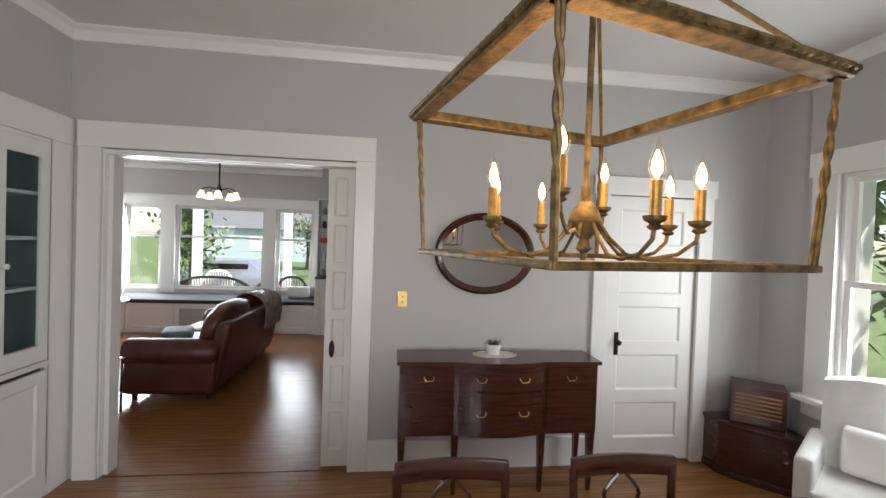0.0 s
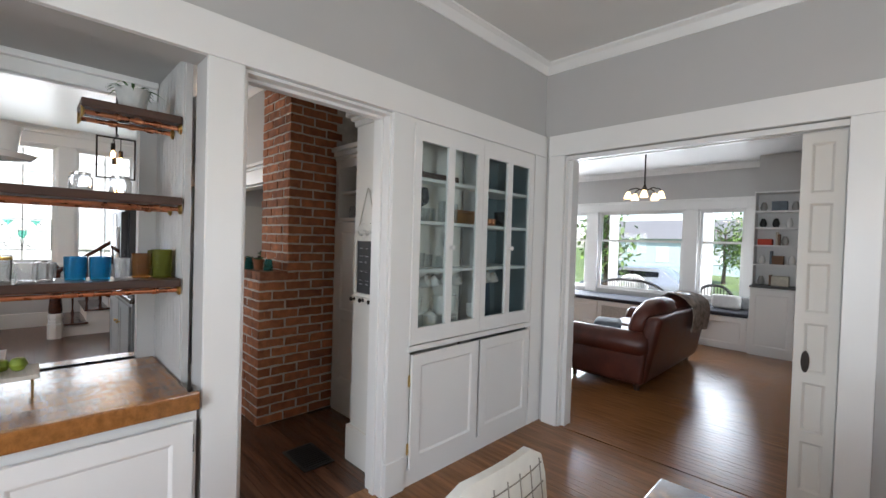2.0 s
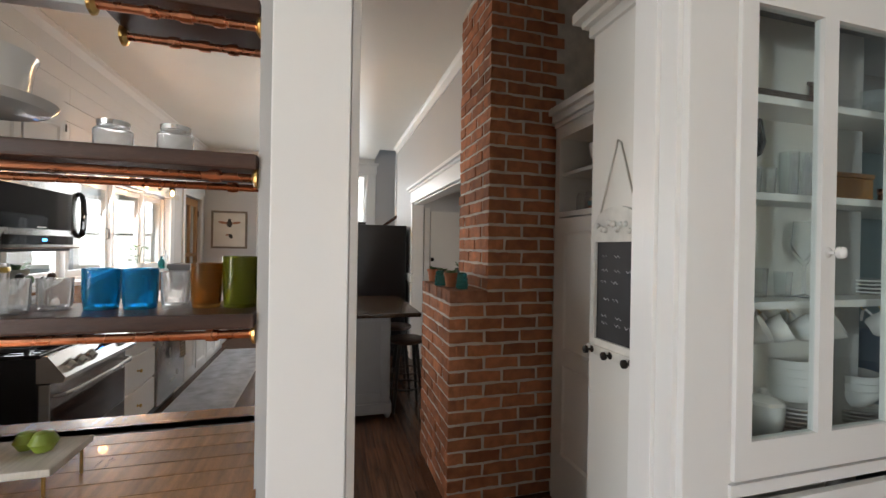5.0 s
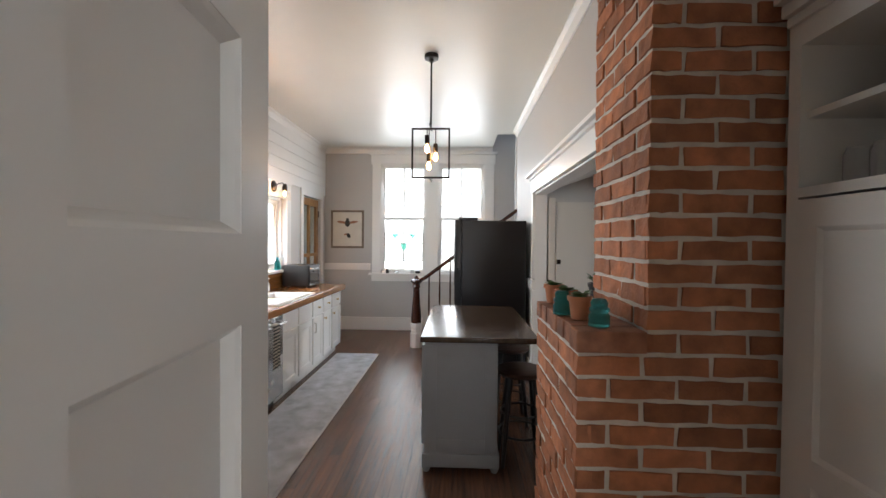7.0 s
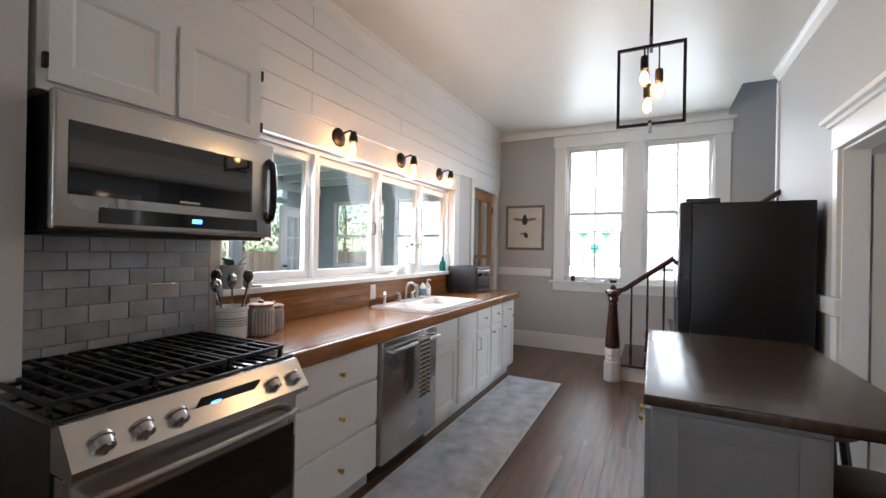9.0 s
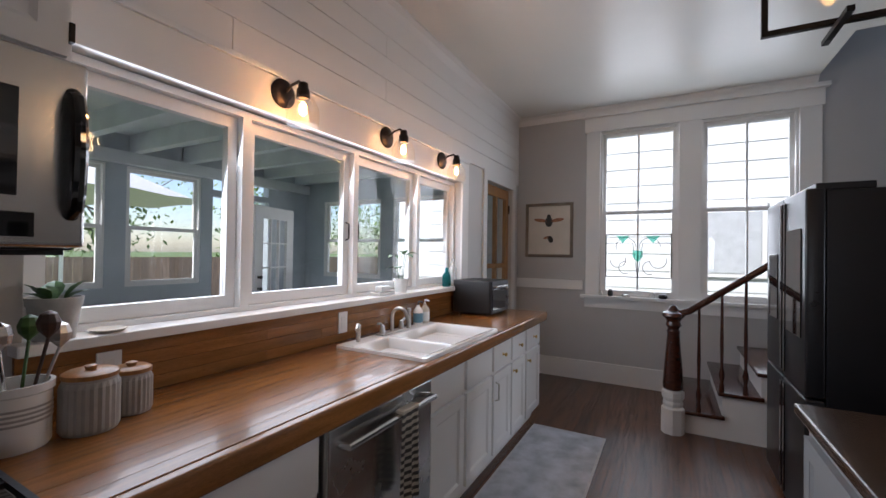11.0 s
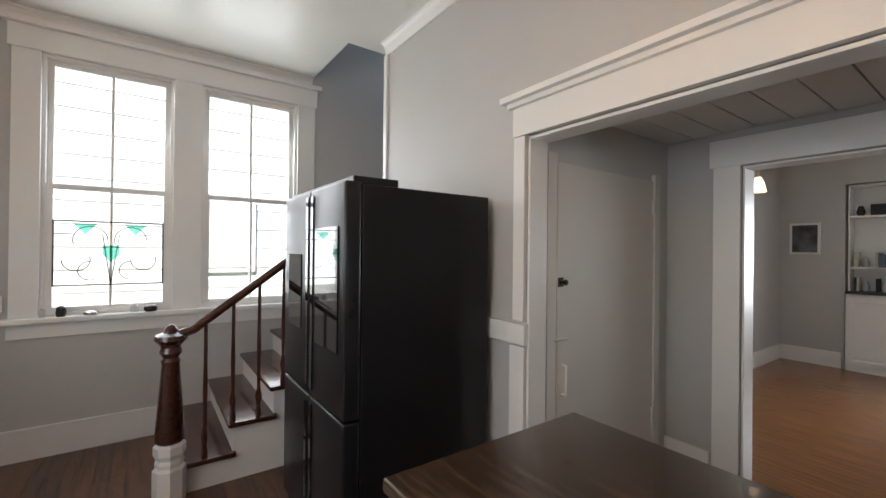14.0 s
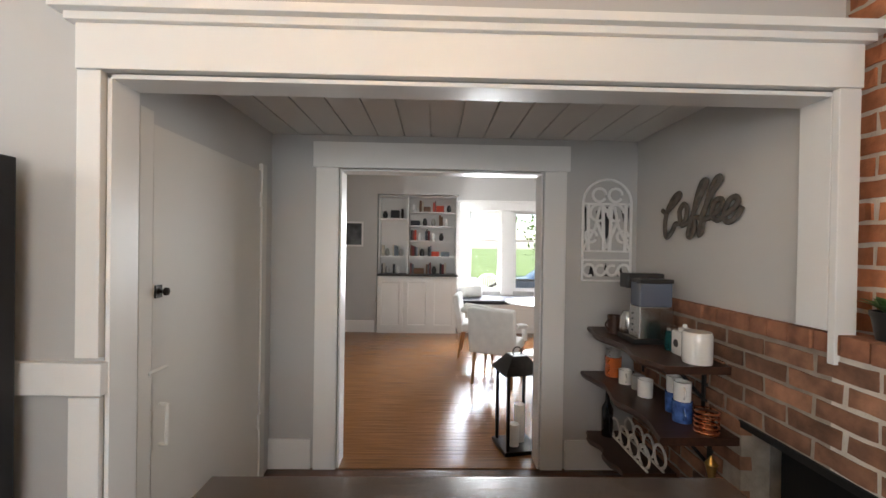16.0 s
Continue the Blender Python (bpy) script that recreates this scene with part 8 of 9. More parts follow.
BOOKS = [mat("book_cloth_%s" % n_, c_, 0.7, var=0.15, scale=20) for n_, c_ in (("maroon", (0.16, 0.03, 0.03)), ("black", (0.03, 0.03, 0.035)), ("cream", (0.6, 0.55, 0.45)), ("red", (0.5, 0.06, 0.03)), ("slate", (0.14, 0.17, 0.2)), ("brown", (0.17, 0.09, 0.05)))]
bookcase(-6.20, -4.84, 2, "built-in white bookcase with books above cupboards", 4)
bookcase(-0.97, -0.45, 1, "narrow built-in white bookcase beside the window seat", 6)
structure("wall_bookcase_head", bx(-6.22, -4.82, LF, 8.93, 2.39, CL), M_GREY, "pale wall above the bookcase")

so_ = thing("leather_sofa", (-1.82, 6.5, 0), "brown leather sofa with rolled arms", "sofa", rz=-90)


def leaning(bm, slope, z0=0.08):
    for v in bm.verts:
        v.co.y += slope * max(0.0, v.co.z - z0)
    return bm


def padded(x0, x1, y0, y1, z0, z1, puff):
    """A cushion whose faces swell towards the middle."""
    bm = bx(x0, x1, y0, y1, z0, z1)
    bmesh.ops.subdivide_edges(bm, edges=bm.edges[:], cuts=7, use_grid_fill=True)
    c, h = Vector(((x0 + x1) / 2, (y0 + y1) / 2, (z0 + z1) / 2)), Vector(((x1 - x0) / 2, (y1 - y0) / 2, (z1 - z0) / 2))
    for v in bm.verts:
        u = Vector([(v.co[k] - c[k]) / h[k] for k in range(3)])
        q = [1 - 0.16 * (u[(k + 1) % 3] ** 4 + u[(k + 2) % 3] ** 4) * puff + 0.10 * puff * (1 - u[(k + 1) % 3] ** 2) * (1 - u[(k + 2) % 3] ** 2) for k in range(3)]
        v.co = Vector([c[k] + u[k] * h[k] * q[k] for k in range(3)])
    return bm


part("base", bx(-0.96, 0.96, -0.42, 0.40, 0.06, 0.34, 0.03, 3), M_LEATHER, so_)
for s in (-1, 1):
    b = leaning(bx(min(s * 0.80, s * 1.0), max(s * 0.80, s * 1.0), -0.46, 0.42, 0.08, 0.50, 0.05, 4), 0.10)
    lathe([(0.001, -0.47), (0.09, -0.46), (0.13, -0.42), (0.135, 0.0), (0.13, 0.40), (0.09, 0.46), (0.001, 0.47)], 20, (s * 0.92, 0, 0.49), b, "y")
    part("arm", b, M_LEATHER, so_, smooth=True)
    part("seat_cushion", padded(min(0, s * 0.76) + 0.005, max(0, s * 0.76) - 0.005, -0.45, 0.22, 0.33, 0.51, 0.7), M_LEATHER, so_, smooth=True)
    part("back_cushion", leaning(padded(min(0, s * 0.86) + 0.005, max(0, s * 0.86) - 0.005, 0.10, 0.40, 0.46, 0.93, 1.1), 0.26, 0.4), M_LEATHER, so_, smooth=True)
    for y in (-0.36, 0.34):
        part("foot", lathe([(0.025, 0), (0.03, 0.06)], 10, (s * 0.9, y, 0)), M_DARKWOOD, so_)
part("back", leaning(bx(-0.965, 0.965, 0.28, 0.44, 0.08, 0.80, 0.07, 5), 0.20), M_LEATHER, so_)
M_THROW = mat("patterned_throw", (0.30, 0.24, 0.20), 0.95, var=0.5, scale=18, bump=0.5, bump_scale=120)
drape = bmesh.new()
fold = [(0.16, 0.70), (0.19, 0.82), (0.24, 0.91), (0.32, 0.955), (0.42, 0.955), (0.52, 0.92), (0.60, 0.84), (0.625, 0.74), (0.62, 0.62), (0.60, 0.50)]
rows_ = []
for i in range(15):
    u = -0.30 + 0.6 * i / 14
    rows_.append([drape.verts.new((u + 0.05 * (k / 9) * math.sin(4 * u), y + 0.010 * math.sin(26 * u + k * 0.5) * k / 9, z + 0.012 * math.sin(17 * u + k) + (0.05 * u if k > 7 else 0))) for k, (y, z) in enumerate(fold)])
for r0, r1 in zip(rows_, rows_[1:]):
    for k in range(9):
        drape.faces.new((r0[k], r1[k], r1[k + 1], r0[k + 1]))
bmesh.ops.recalc_face_normals(drape, faces=drape.faces[:])
bmesh.ops.solidify(drape, geom=drape.faces[:], thickness=0.012)
whole("throw_blanket", drape, M_THROW, "patterned throw draped over the sofa back", "blanket", smooth=True, at=(-1.82, 6.92, 0.0), rz=-90)
whole("pillow", bx(-0.2, 0.2, -0.15, 0.15, 0, 0.13, 0.06, 5), BOOKS[4], "dark cushion on the leather sofa", "pillow", at=(-1.96, 5.95, 0.512), rz=-70)

lc = thing("ceiling_lamp", (-1.85, 6.67, 0.12), "bronze ceiling lamp with five frosted glass shades", "lamp")
part("stem", tube([(0, 0, 2.15), (0, 0, CL - 0.12 - 0.01)], 0.01, 8), M_BRONZE, lc)
part("canopy", lathe([(0.06, CL - 0.12 - 0.001), (0.05, CL - 0.12 - 0.03), (0.012, CL - 0.12 - 0.04)], 16), M_BRONZE, lc)
part("hub", lathe([(0.01, 2.08), (0.04, 2.12), (0.03, 2.16), (0.012, 2.20)], 14), M_BRONZE, lc)
for k in range(5):
    a = 2 * math.pi * k / 5
    u = Vector((math.cos(a), math.sin(a), 0))
    arm = part("arm", tube([u * r + Vector((0, 0, z)) for r, z in ((0.02, 2.13), (0.10, 2.16), (0.18, 2.14), (0.20, 2.11))], 0.008, 6), M_BRONZE, lc)
    part("shade", lathe([(0.02, 2.11), (0.036, 2.075), (0.052, 2.02), (0.046, 2.02), (0.032, 2.07), (0.001, 2.10)], 14, (u.x * 0.2, u.y * 0.2, 0)), M_BULB_W, arm, smooth=True)
lc2 = thing("ceiling_lamp", (-6.68, 7.0, 0), "bronze ceiling lamp with a frosted glass shade", "lamp")
part("stem", tube([(0, 0, 2.35), (0, 0, CL - 0.01)], 0.01, 8), M_BRASS, lc2)
part("shade", lathe([(0.03, 2.37), (0.06, 2.30), (0.08, 2.20), (0.07, 2.20), (0.05, 2.29), (0.001, 2.35)], 16), M_BULB_W, lc2, smooth=True)


def white_chair(at, rz):
    c = thing("dining_chair", at, "white basket-weave upholstered chair with wooden legs", "chair", "white chairs by the window seat", rz)
    part("seat", bx(-0.25, 0.25, -0.26, 0.22, 0.36, 0.47, 0.03, 3), M_LINEN, c)
    part("backrest", moved(bx(-0.26, 0.26, 0.0, 0.08, 0.0, 0.50, 0.03, 4), pose(0, 0.17, 0.36, -9, 0, 0)), M_LINEN, c)
    for s in (-1, 1):
        part("arm", tube([(s * 0.25, 0.2, 0.66), (s * 0.27, 0.0, 0.64), (s * 0.26, -0.2, 0.60), (s * 0.25, -0.22, 0.44)], 0.03, 10), M_LINEN, c)
        part("leg", tube([(s * 0.22, -0.22, 0), (s * 0.21, -0.21, 0.37)], 0.014, 8, taper=1.5), M_HONEY, c)
        part("leg", tube([(s * 0.22, 0.24, 0), (s * 0.21, 0.18, 0.37)], 0.014, 8, taper=1.5), M_HONEY, c)
    return c


white_chair((-4.50, 6.01, 0), 155)
white_chair((-4.62, 7.1, 0), 80)
tb2 = thing("side_table", (-3.72, 7.15, 0), "round white pedestal table with a dark top", "table")
part("top", lathe([(0.48, 0.72), (0.5, 0.73), (0.5, 0.745), (0.001, 0.75)], 32), M_WHITE, tb2)
part("pedestal", lathe([(0.26, 0), (0.24, 0.03), (0.06, 0.08), (0.05, 0.6), (0.12, 0.72)], 18), M_WHITE, tb2, smooth=True)
lp_ = thing("framed_photo", (-6.62, LF + 0.015, 1.69), "small black and white framed photograph", "picture")
part("frame", bx(-0.165, 0.165, -0.02, 0, -0.215, 0.215, 0.004), M_WHITE, lp_)
part("photo", bx(-0.135, 0.135, -0.022, -0.018, -0.185, 0.185), mat("dark_photo", (0.08, 0.085, 0.09), 0.4, var=0.8, scale=7), lp_)
st2 = thing("end_table", (-2.3, 5.1, 0), "small glass and metal end table", "table")
part("top", bx(-0.2, 0.2, -0.2, 0.2, 0.50, 0.515, 0.003), M_PORC, st2)
part("shelf", bx(-0.19, 0.19, -0.19, 0.19, 0.18, 0.19, 0.003), M_PORC, st2)
for sx in (-0.18, 0.18):
    for sy in (-0.18, 0.18):
        part("leg", tube([(sx, sy, 0), (sx, sy, 0.5)], 0.01, 6), M_BRONZE, st2)

# ---- outdoors ----
M_GRASS = mat("lawn", (0.12, 0.17, 0.05), 0.95, var=0.45, scale=3, bump=0.6, bump_scale=60)
structure("ground", bx(-400, 400, -400, 400, -0.7, -0.6), M_GRASS, "green lawn", "ground")
M_SIDING = mat("white_siding", (0.80, 0.81, 0.80), 0.7, var=0.03, scale=3)
M_SLATE = mat("grey_shingles", (0.16, 0.16, 0.17), 0.9, var=0.3, scale=8, bump=0.4)


# pane colour paled to look washed out by bright daylight
M_PANEFAR = mat("washed_out_window_glass", (0.55, 0.57, 0.58), 0.15, var=0.1, coat=0.5)


def house(at, w, d, h, rz, mtl, label):
    hs = thing("house", at, label, "house", rz=rz)
    b_ = bmesh.new()
    n_ = int(h / 0.16)
    for i in range(n_):
        box(b_, -w / 2, w / 2, -d / 2 - (0.012 if i % 2 else 0), d / 2, i * h / n_, (i + 1) * h / n_)
    part("wall", b_, mtl, hs)
    b_ = bmesh.new()
    e = 0.4
    v_ = [b_.verts.new(p) for p in ((-w / 2 - e, -d / 2 - e, h), (w / 2 + e, -d / 2 - e, h), (w / 2 + e, d / 2 + e, h), (-w / 2 - e, d / 2 + e, h), (-w / 2 - e, 0, h + d * 0.35), (w / 2 + e, 0, h + d * 0.35))]
    for f in ((0, 1, 5, 4), (2, 3, 4, 5), (0, 4, 3), (1, 2, 5), (3, 2, 1, 0)):
        b_.faces.new([v_[i] for i in f])
    part("roof", b_, M_SLATE, hs)
    for i in range(3):
        x = -w / 2 + w * (i + 0.5) / 3
        wn = part("window", bx(x - 0.5, x + 0.5, -d / 2 - 0.05, -d / 2 - 0.013, h * 0.3, h * 0.3 + 1.3, 0.01), M_WHITE, hs)
        part("pane", bx(x - 0.42, x + 0.42, -d / 2 - 0.06, -d / 2 - 0.05, h * 0.3 + 0.08, h * 0.3 + 1.22), M_PANEFAR, wn)
    return hs


house((-15.5, 2.2, -0.6), 14, 6, 5.6, 90, M_SIDING, "neighbouring house clad in white lap siding")
house((-12, 43, -0.6), 12, 5, 2.9, 0, mat("blue_grey_siding", (0.42, 0.5, 0.52), 0.7, var=0.05), "pale blue neighbouring bungalow")
house((9, 26, -0.6), 12, 7, 3.6, 0, M_SIDING, "white painted bungalow across the street")
M_BARK = mat("bark", (0.10, 0.07, 0.05), 0.95, var=0.3, scale=12, bump=0.8)


def tree(at, h, spread, seed, label):
    rnd_ = random.Random(seed)
    t_ = thing("tree", at, label, "tree", "trees in the garden")
    part("trunk", tube([(0, 0, 0), (0.05, 0.03, h * 0.25), (0.0, 0.06, h * 0.5), (0.05, 0, h * 0.8)], 0.12, 8, taper=0.3), M_BARK, t_)
    limbs = bmesh.new()
    cr = bmesh.new()
    for k in range(9):
        a, z0 = rnd_.uniform(0, 6.28), h * rnd_.uniform(0.3, 0.75)
        tip = Vector((math.cos(a) * spread * rnd_.uniform(0.5, 1), math.sin(a) * spread * rnd_.uniform(0.5, 1), z0 + h * rnd_.uniform(0.1, 0.3)))
        tube([(0, 0, z0), tip * 0.5 + Vector((0, 0, z0 * 0.5)), tip], 0.045, 5, limbs, 0.3)
        for j in range(170):
            c = tip * rnd_.uniform(0.35, 1.05) + Vector((0, 0, z0 * 0.15)) + Vector([rnd_.gauss(0, spread * 0.16) for _ in range(3)])
            s_ = rnd_.uniform(0.07, 0.16)
            u_ = Vector([rnd_.gauss(0, 1) for _ in range(3)]).normalized()
            w_ = u_.cross(Vector((0.3, 0.2, 1))).normalized()
            cr.faces.new([cr.verts.new(p) for p in (c - u_ * s_, c + w_ * s_ * 0.5, c + u_ * s_, c - w_ * s_ * 0.5)])
    part("limbs", limbs, M_BARK, t_)
    part("crown", cr, M_LEAF2, t_, smooth=False)
    return t_



for i, (x, y, h, s) in enumerate(((-10.2, 16.3, 4.6, 1.6), (-6.15, 15.4, 4.2, 1.1), (-5.6, 31, 4.2, 1.9), (1.5, 22.5, 6, 2.2), (6.8, 4.6, 4.8, 1.8), (7.5, 1.8, 5, 2), (-6.5, -17.5, 6.4, 2.6), (-2, -18, 6, 2.4))):
    tree((x, y, -0.6), h, s, 30 + i, "leafy green garden tree")


# front porch outside the living room windows
structure("porch_deck", bx(-8.0, 3.0, LN + 0.22, 12.3, -0.16, -0.06, 0.004), mat("grey_deck_paint", (0.42, 0.42, 0.41), 0.7, var=0.15, scale=6, bump=0.1), "grey painted front porch floor", "floor")
for x in (-4.46, -2.3):
    p_ = thing("porch_post", (x, 12.05, -0.06), "square white painted porch post", "post", "front porch posts")
    part("shaft", bx(-0.09, 0.09, -0.09, 0.09, 0.0, 2.8, 0.008), M_WHITE, p_)
    part("base", bx(-0.115, 0.115, -0.115, 0.115, 0.001, 0.2, 0.008), M_WHITE, p_)


def wicker_seat(at, w, rz, mtl, label):
    c = thing("wicker_chair", at, label, "chair", "wicker seats on the front porch", rz)
    part("seat", bx(-w / 2, w / 2, -0.26, 0.26, 0.34, 0.42, 0.03, 3), mtl, c)
    b_ = bmesh.new()
    n_ = int(w / 0.05)
    crest = lambda u: 0.86 - 0.22 * abs(2 * u / w) ** 3
    for i in range(n_ + 1):
        u = -w / 2 + w * i / n_
        tube([(u, 0.24, 0.38), (u * 1.04, 0.32, crest(u))], 0.009, 5, b_)
    part("backrest", b_, mtl, c)
    part("top_rail", tube([(-w / 2 + w * i / 14, 0.32, crest(-w / 2 + w * i / 14)) for i in range(15)], 0.028, 8), mtl, c)
    for s in (-1, 1):
        part("arm", tube([(s * w / 2, 0.3, 0.64), (s * (w / 2 + 0.03), 0, 0.62), (s * w / 2, -0.26, 0.58), (s * w / 2, -0.27, 0.40)], 0.028, 8), mtl, c)
        for y in (-0.24, 0.24):
            part("leg", tube([(s * (w / 2 - 0.03), y, 0.0), (s * (w / 2 - 0.03), y, 0.36)], 0.022, 7), mtl, c)
    return c


M_WICKER = mat("dark_wicker", (0.09, 0.075, 0.06), 0.7, var=0.3, scale=30, bump=0.5)
wicker_seat((-3.35, 10.55, -0.06), 1.5, 180, M_WICKER, "dark wicker settee on the front porch")
wicker_seat((-3.75, 11.5, -0.06), 0.62, 20, M_LINEN, "white wicker armchair on the front porch")
wicker_seat((-1.95, 10.9, -0.06), 0.62, 200, M_WICKER, "dark wicker armchair on the front porch")


def car(at, rz, mtl, label):
    c = thing("car", at, label, "car", "parked cars in the street", rz)
    b_ = bmesh.new()
    prof = [(-2.1, 0.3), (-2.15, 0.7), (-1.5, 0.85), (-0.9, 1.35), (0.7, 1.38), (1.35, 0.9), (2.1, 0.82), (2.15, 0.3)]
    a_ = [b_.verts.new((x, -0.85 + (0.15 if z > 1 else 0), z)) for x, z in prof]
    d_ = [b_.verts.new((x, 0.85 - (0.15 if z > 1 else 0), z)) for x, z in prof]
    b_.faces.new(a_), b_.faces.new(d_[::-1])
    for i in range(8):
        b_.faces.new((a_[i], d_[i], d_[(i + 1) % 8], a_[(i + 1) % 8]))
    bmesh.ops.recalc_face_normals(b_, faces=b_.faces[:])
    part("body", bevelled(b_, 0.06, 2), mtl, c)
    for x in (-1.35, 1.35):
        for y in (-0.8, 0.8):
            part("wheel", lathe([(0.2, -0.1), (0.32, -0.09), (0.32, 0.09), (0.2, 0.1)], 18, (x, y, 0.32), axis="y"), M_BLACK, c)
    part("side_window", bx(-0.95, 0.75, -0.80, -0.74, 0.95, 1.25, 0.02), M_BLACKGLASS, c)
    return c


M_CAR1, M_CAR2 = mat("silver_car_paint", (0.45, 0.46, 0.48), 0.2, 0.6, var=0.05), mat("dark_car_paint", (0.05, 0.06, 0.08), 0.2, 0.3, var=0.05)
structure("road", bx(-200, 200, 16.5, 20.5, -0.62, -0.59), mat("asphalt", (0.07, 0.07, 0.075), 0.9, var=0.2, scale=4, bump=0.4), "grey asphalt street", "road")
car((-5.5, 17.4, -0.59), 0, M_CAR1, "silver car parked in the street")
car((-0.2, 17.4, -0.59), 180, M_CAR2, "dark car parked in the street")

# porch room south of the kitchen
M_PORCH = mat("grey_porch_paint", (0.42, 0.47, 0.50), 0.5, var=0.06, scale=4)
PS, PW = -3.90, -8.72         # outer faces of the porch room
structure("floor_porch", bx(PW, -2.6, PS, KS - 0.16, -0.15, -0.02), mat("porch_concrete", (0.42, 0.42, 0.41), 0.8, var=0.12, scale=5, bump=0.2), "grey concrete porch floor", "floor")
PWIN = ((-3.95, -2.85), (-4.72, -4.08), (-5.96, -4.88), (-6.96, -6.15))
wall("wall_porch_south", "y", PS - 0.06, PS + 0.06, PW, -2.6, -0.1, 2.65, [(u, v, 1.02, 2.32) for u, v in PWIN] + [(-7.95, -7.11, -0.02, 2.12), (-7.95, -7.11, 2.2, 2.36)], M_PORCH, "blue-grey painted porch wall with windows and a doorway")
wall("wall_porch_west", "x", PW - 0.06, PW + 0.06, PS, KS - 0.16, -0.1, 2.65, [(-3.45, -2.35, 1.05, 2.2), (-2.15, -1.05, 1.05, 2.2)], M_PORCH, "blue-grey painted porch wall with windows")
wall("wall_porch_east", "x", -2.66, -2.54, PS, KS - 0.16, -0.1, 2.65, [(-3.4, -2.0, 1.02, 2.32)], M_PORCH, "blue-grey painted porch wall with a window")
structure("ceiling_porch", bx(PW - 0.2, -2.4, PS - 0.4, KS - 0.16, 2.65, 2.72), mat("porch_ceiling", (0.68, 0.72, 0.73), 0.6, var=0.05), "pale blue-grey board ceiling", "ceiling")
for k, (u, v) in enumerate(PWIN):
    sash_window("window_%d" % (9 + k), "y", PS, 1, u, v, 1.02, 2.32, 1.66, "grey-framed porch window over the garden")
for k, (u, v) in enumerate(((-3.45, -2.35), (-2.15, -1.05))):
    sash_window("window_%d" % (13 + k), "x", PW, 1, u, v, 1.05, 2.2, 1.6, "grey-framed porch window over the garden")
M_BEAM = mat("beam_paint", (0.66, 0.70, 0.71), 0.6, var=0.08, scale=5)
for i in range(11):
    x = -8.45 + i * 0.56
    whole("ceiling_beam", bx(-0.045, 0.045, 0, 3.25, 0, 0.19, 0.004), M_BEAM, "pale painted porch ceiling beam", "beam", "beams of the porch ceiling", at=(x, PS + 0.07, 2.459))
whole("header_beam", bx(PW + 0.08, -2.68, 0, 0.09, 0, 0.13, 0.005), M_BEAM, "pale painted header beam over the porch windows", "beam", at=(0, PS + 0.062, 2.327))
dr_ = thing("dresser", (-5.88, -3.12, -0.02), "dark wooden low dresser with two drawers in the porch", "dresser")
part("top", bx(-0.56, 0.56, -0.26, 0.26, 0.89, 0.925, 0.008), M_DARKWOOD, dr_)
part("case", bx(-0.52, 0.52, -0.23, 0.22, 0.70, 0.89, 0.004), M_DARKWOOD, dr_)
for k in range(2):
    fr_ = part("drawer_front", bx(-0.50 + k * 0.51, -0.01 + k * 0.51, 0.22, 0.238, 0.715, 0.875, 0.005), M_DARKWOOD, dr_)
    part("pull", tube([(-0.31 + k * 0.51, 0.238, 0.80), (-0.30 + k * 0.51, 0.26, 0.785), (-0.21 + k * 0.51, 0.26, 0.785), (-0.20 + k * 0.51, 0.238, 0.80)], 0.005, 6), M_NICKEL, fr_)
for x in (-0.48, 0.48):
    for y in (-0.19, 0.18):
        part("leg", bx(x - 0.03, x + 0.03, y - 0.03, y + 0.03, 0, 0.70, 0.004), M_DARKWOOD, dr_)
gd = thing("glazed_door", (-7.93, -3.35, -0.015), "white glazed porch door standing open", "door", rz=16)
b = bmesh.new()
for q in ((0, 0.15, 0, 2.0), (0.65, 0.80, 0, 2.0), (0.15, 0.65, 0, 0.30), (0.15, 0.65, 1.85, 2.0)) + tuple((0.15, 0.65, 0.30 + 0.31 * k - 0.008, 0.30 + 0.31 * k + 0.008) for k in range(1, 5)) + ((0.308, 0.324, 0.30, 1.85), (0.476, 0.492, 0.30, 1.85)):
    box(b, q[0], q[1], 0, 0.04, q[2], q[3])
part("leaf", b, M_WHITE, gd)
part("pane", bx(0.15, 0.65, 0.018, 0.022, 0.30, 1.85), M_CLEAR, gd).visible_shadow = False
for z in (0.98, 1.12):
    knob(gd, (0.73, 0.04, z), 0.022, M_BRONZE)
um = thing("patio_umbrella", (-6.9, -7.6, -0.6), "large white patio umbrella on the lawn", "umbrella")
part("pole", tube([(0, 0, 0), (0, 0, 3.6)], 0.03, 8), M_WHITE, um)
b = bmesh.new()
tip, rim_ = b.verts.new((0, 0, 3.75)), [b.verts.new((1.9 * math.cos(2 * math.pi * k / 16), 1.9 * math.sin(2 * math.pi * k / 16), 2.95 - 0.05 * (k % 2))) for k in range(16)]
for k in range(16):
    b.faces.new((tip, rim_[k], rim_[(k + 1) % 16]))
part("canopy", b, M_LINEN, um)
for i, (x, y, h, s_) in enumerate(((-16.0, -15.5, 6.0, 2.8), (-22.0, -14.5, 6.5, 3.2), (-11.5, -17.0, 6.5, 3.0), (-28.0, -16.5, 7.0, 3.6))):
    tree((x, y, -0.6), h, s_, 60 + i, "leafy garden tree by the fence")
whole("driveway", bx(-14.5, -10.2, -11.5, -3.9, -0.6, -0.585, 0.004), mat("pale_concrete", (0.42, 0.41, 0.39), 0.9, var=0.15, scale=2, bump=0.4, bump_scale=40), "pale concrete driveway across the lawn", "driveway", kind="structure")
fn = thing("board_fence", (0, -12.5, -0.6), "weathered brown board fence", "fence")
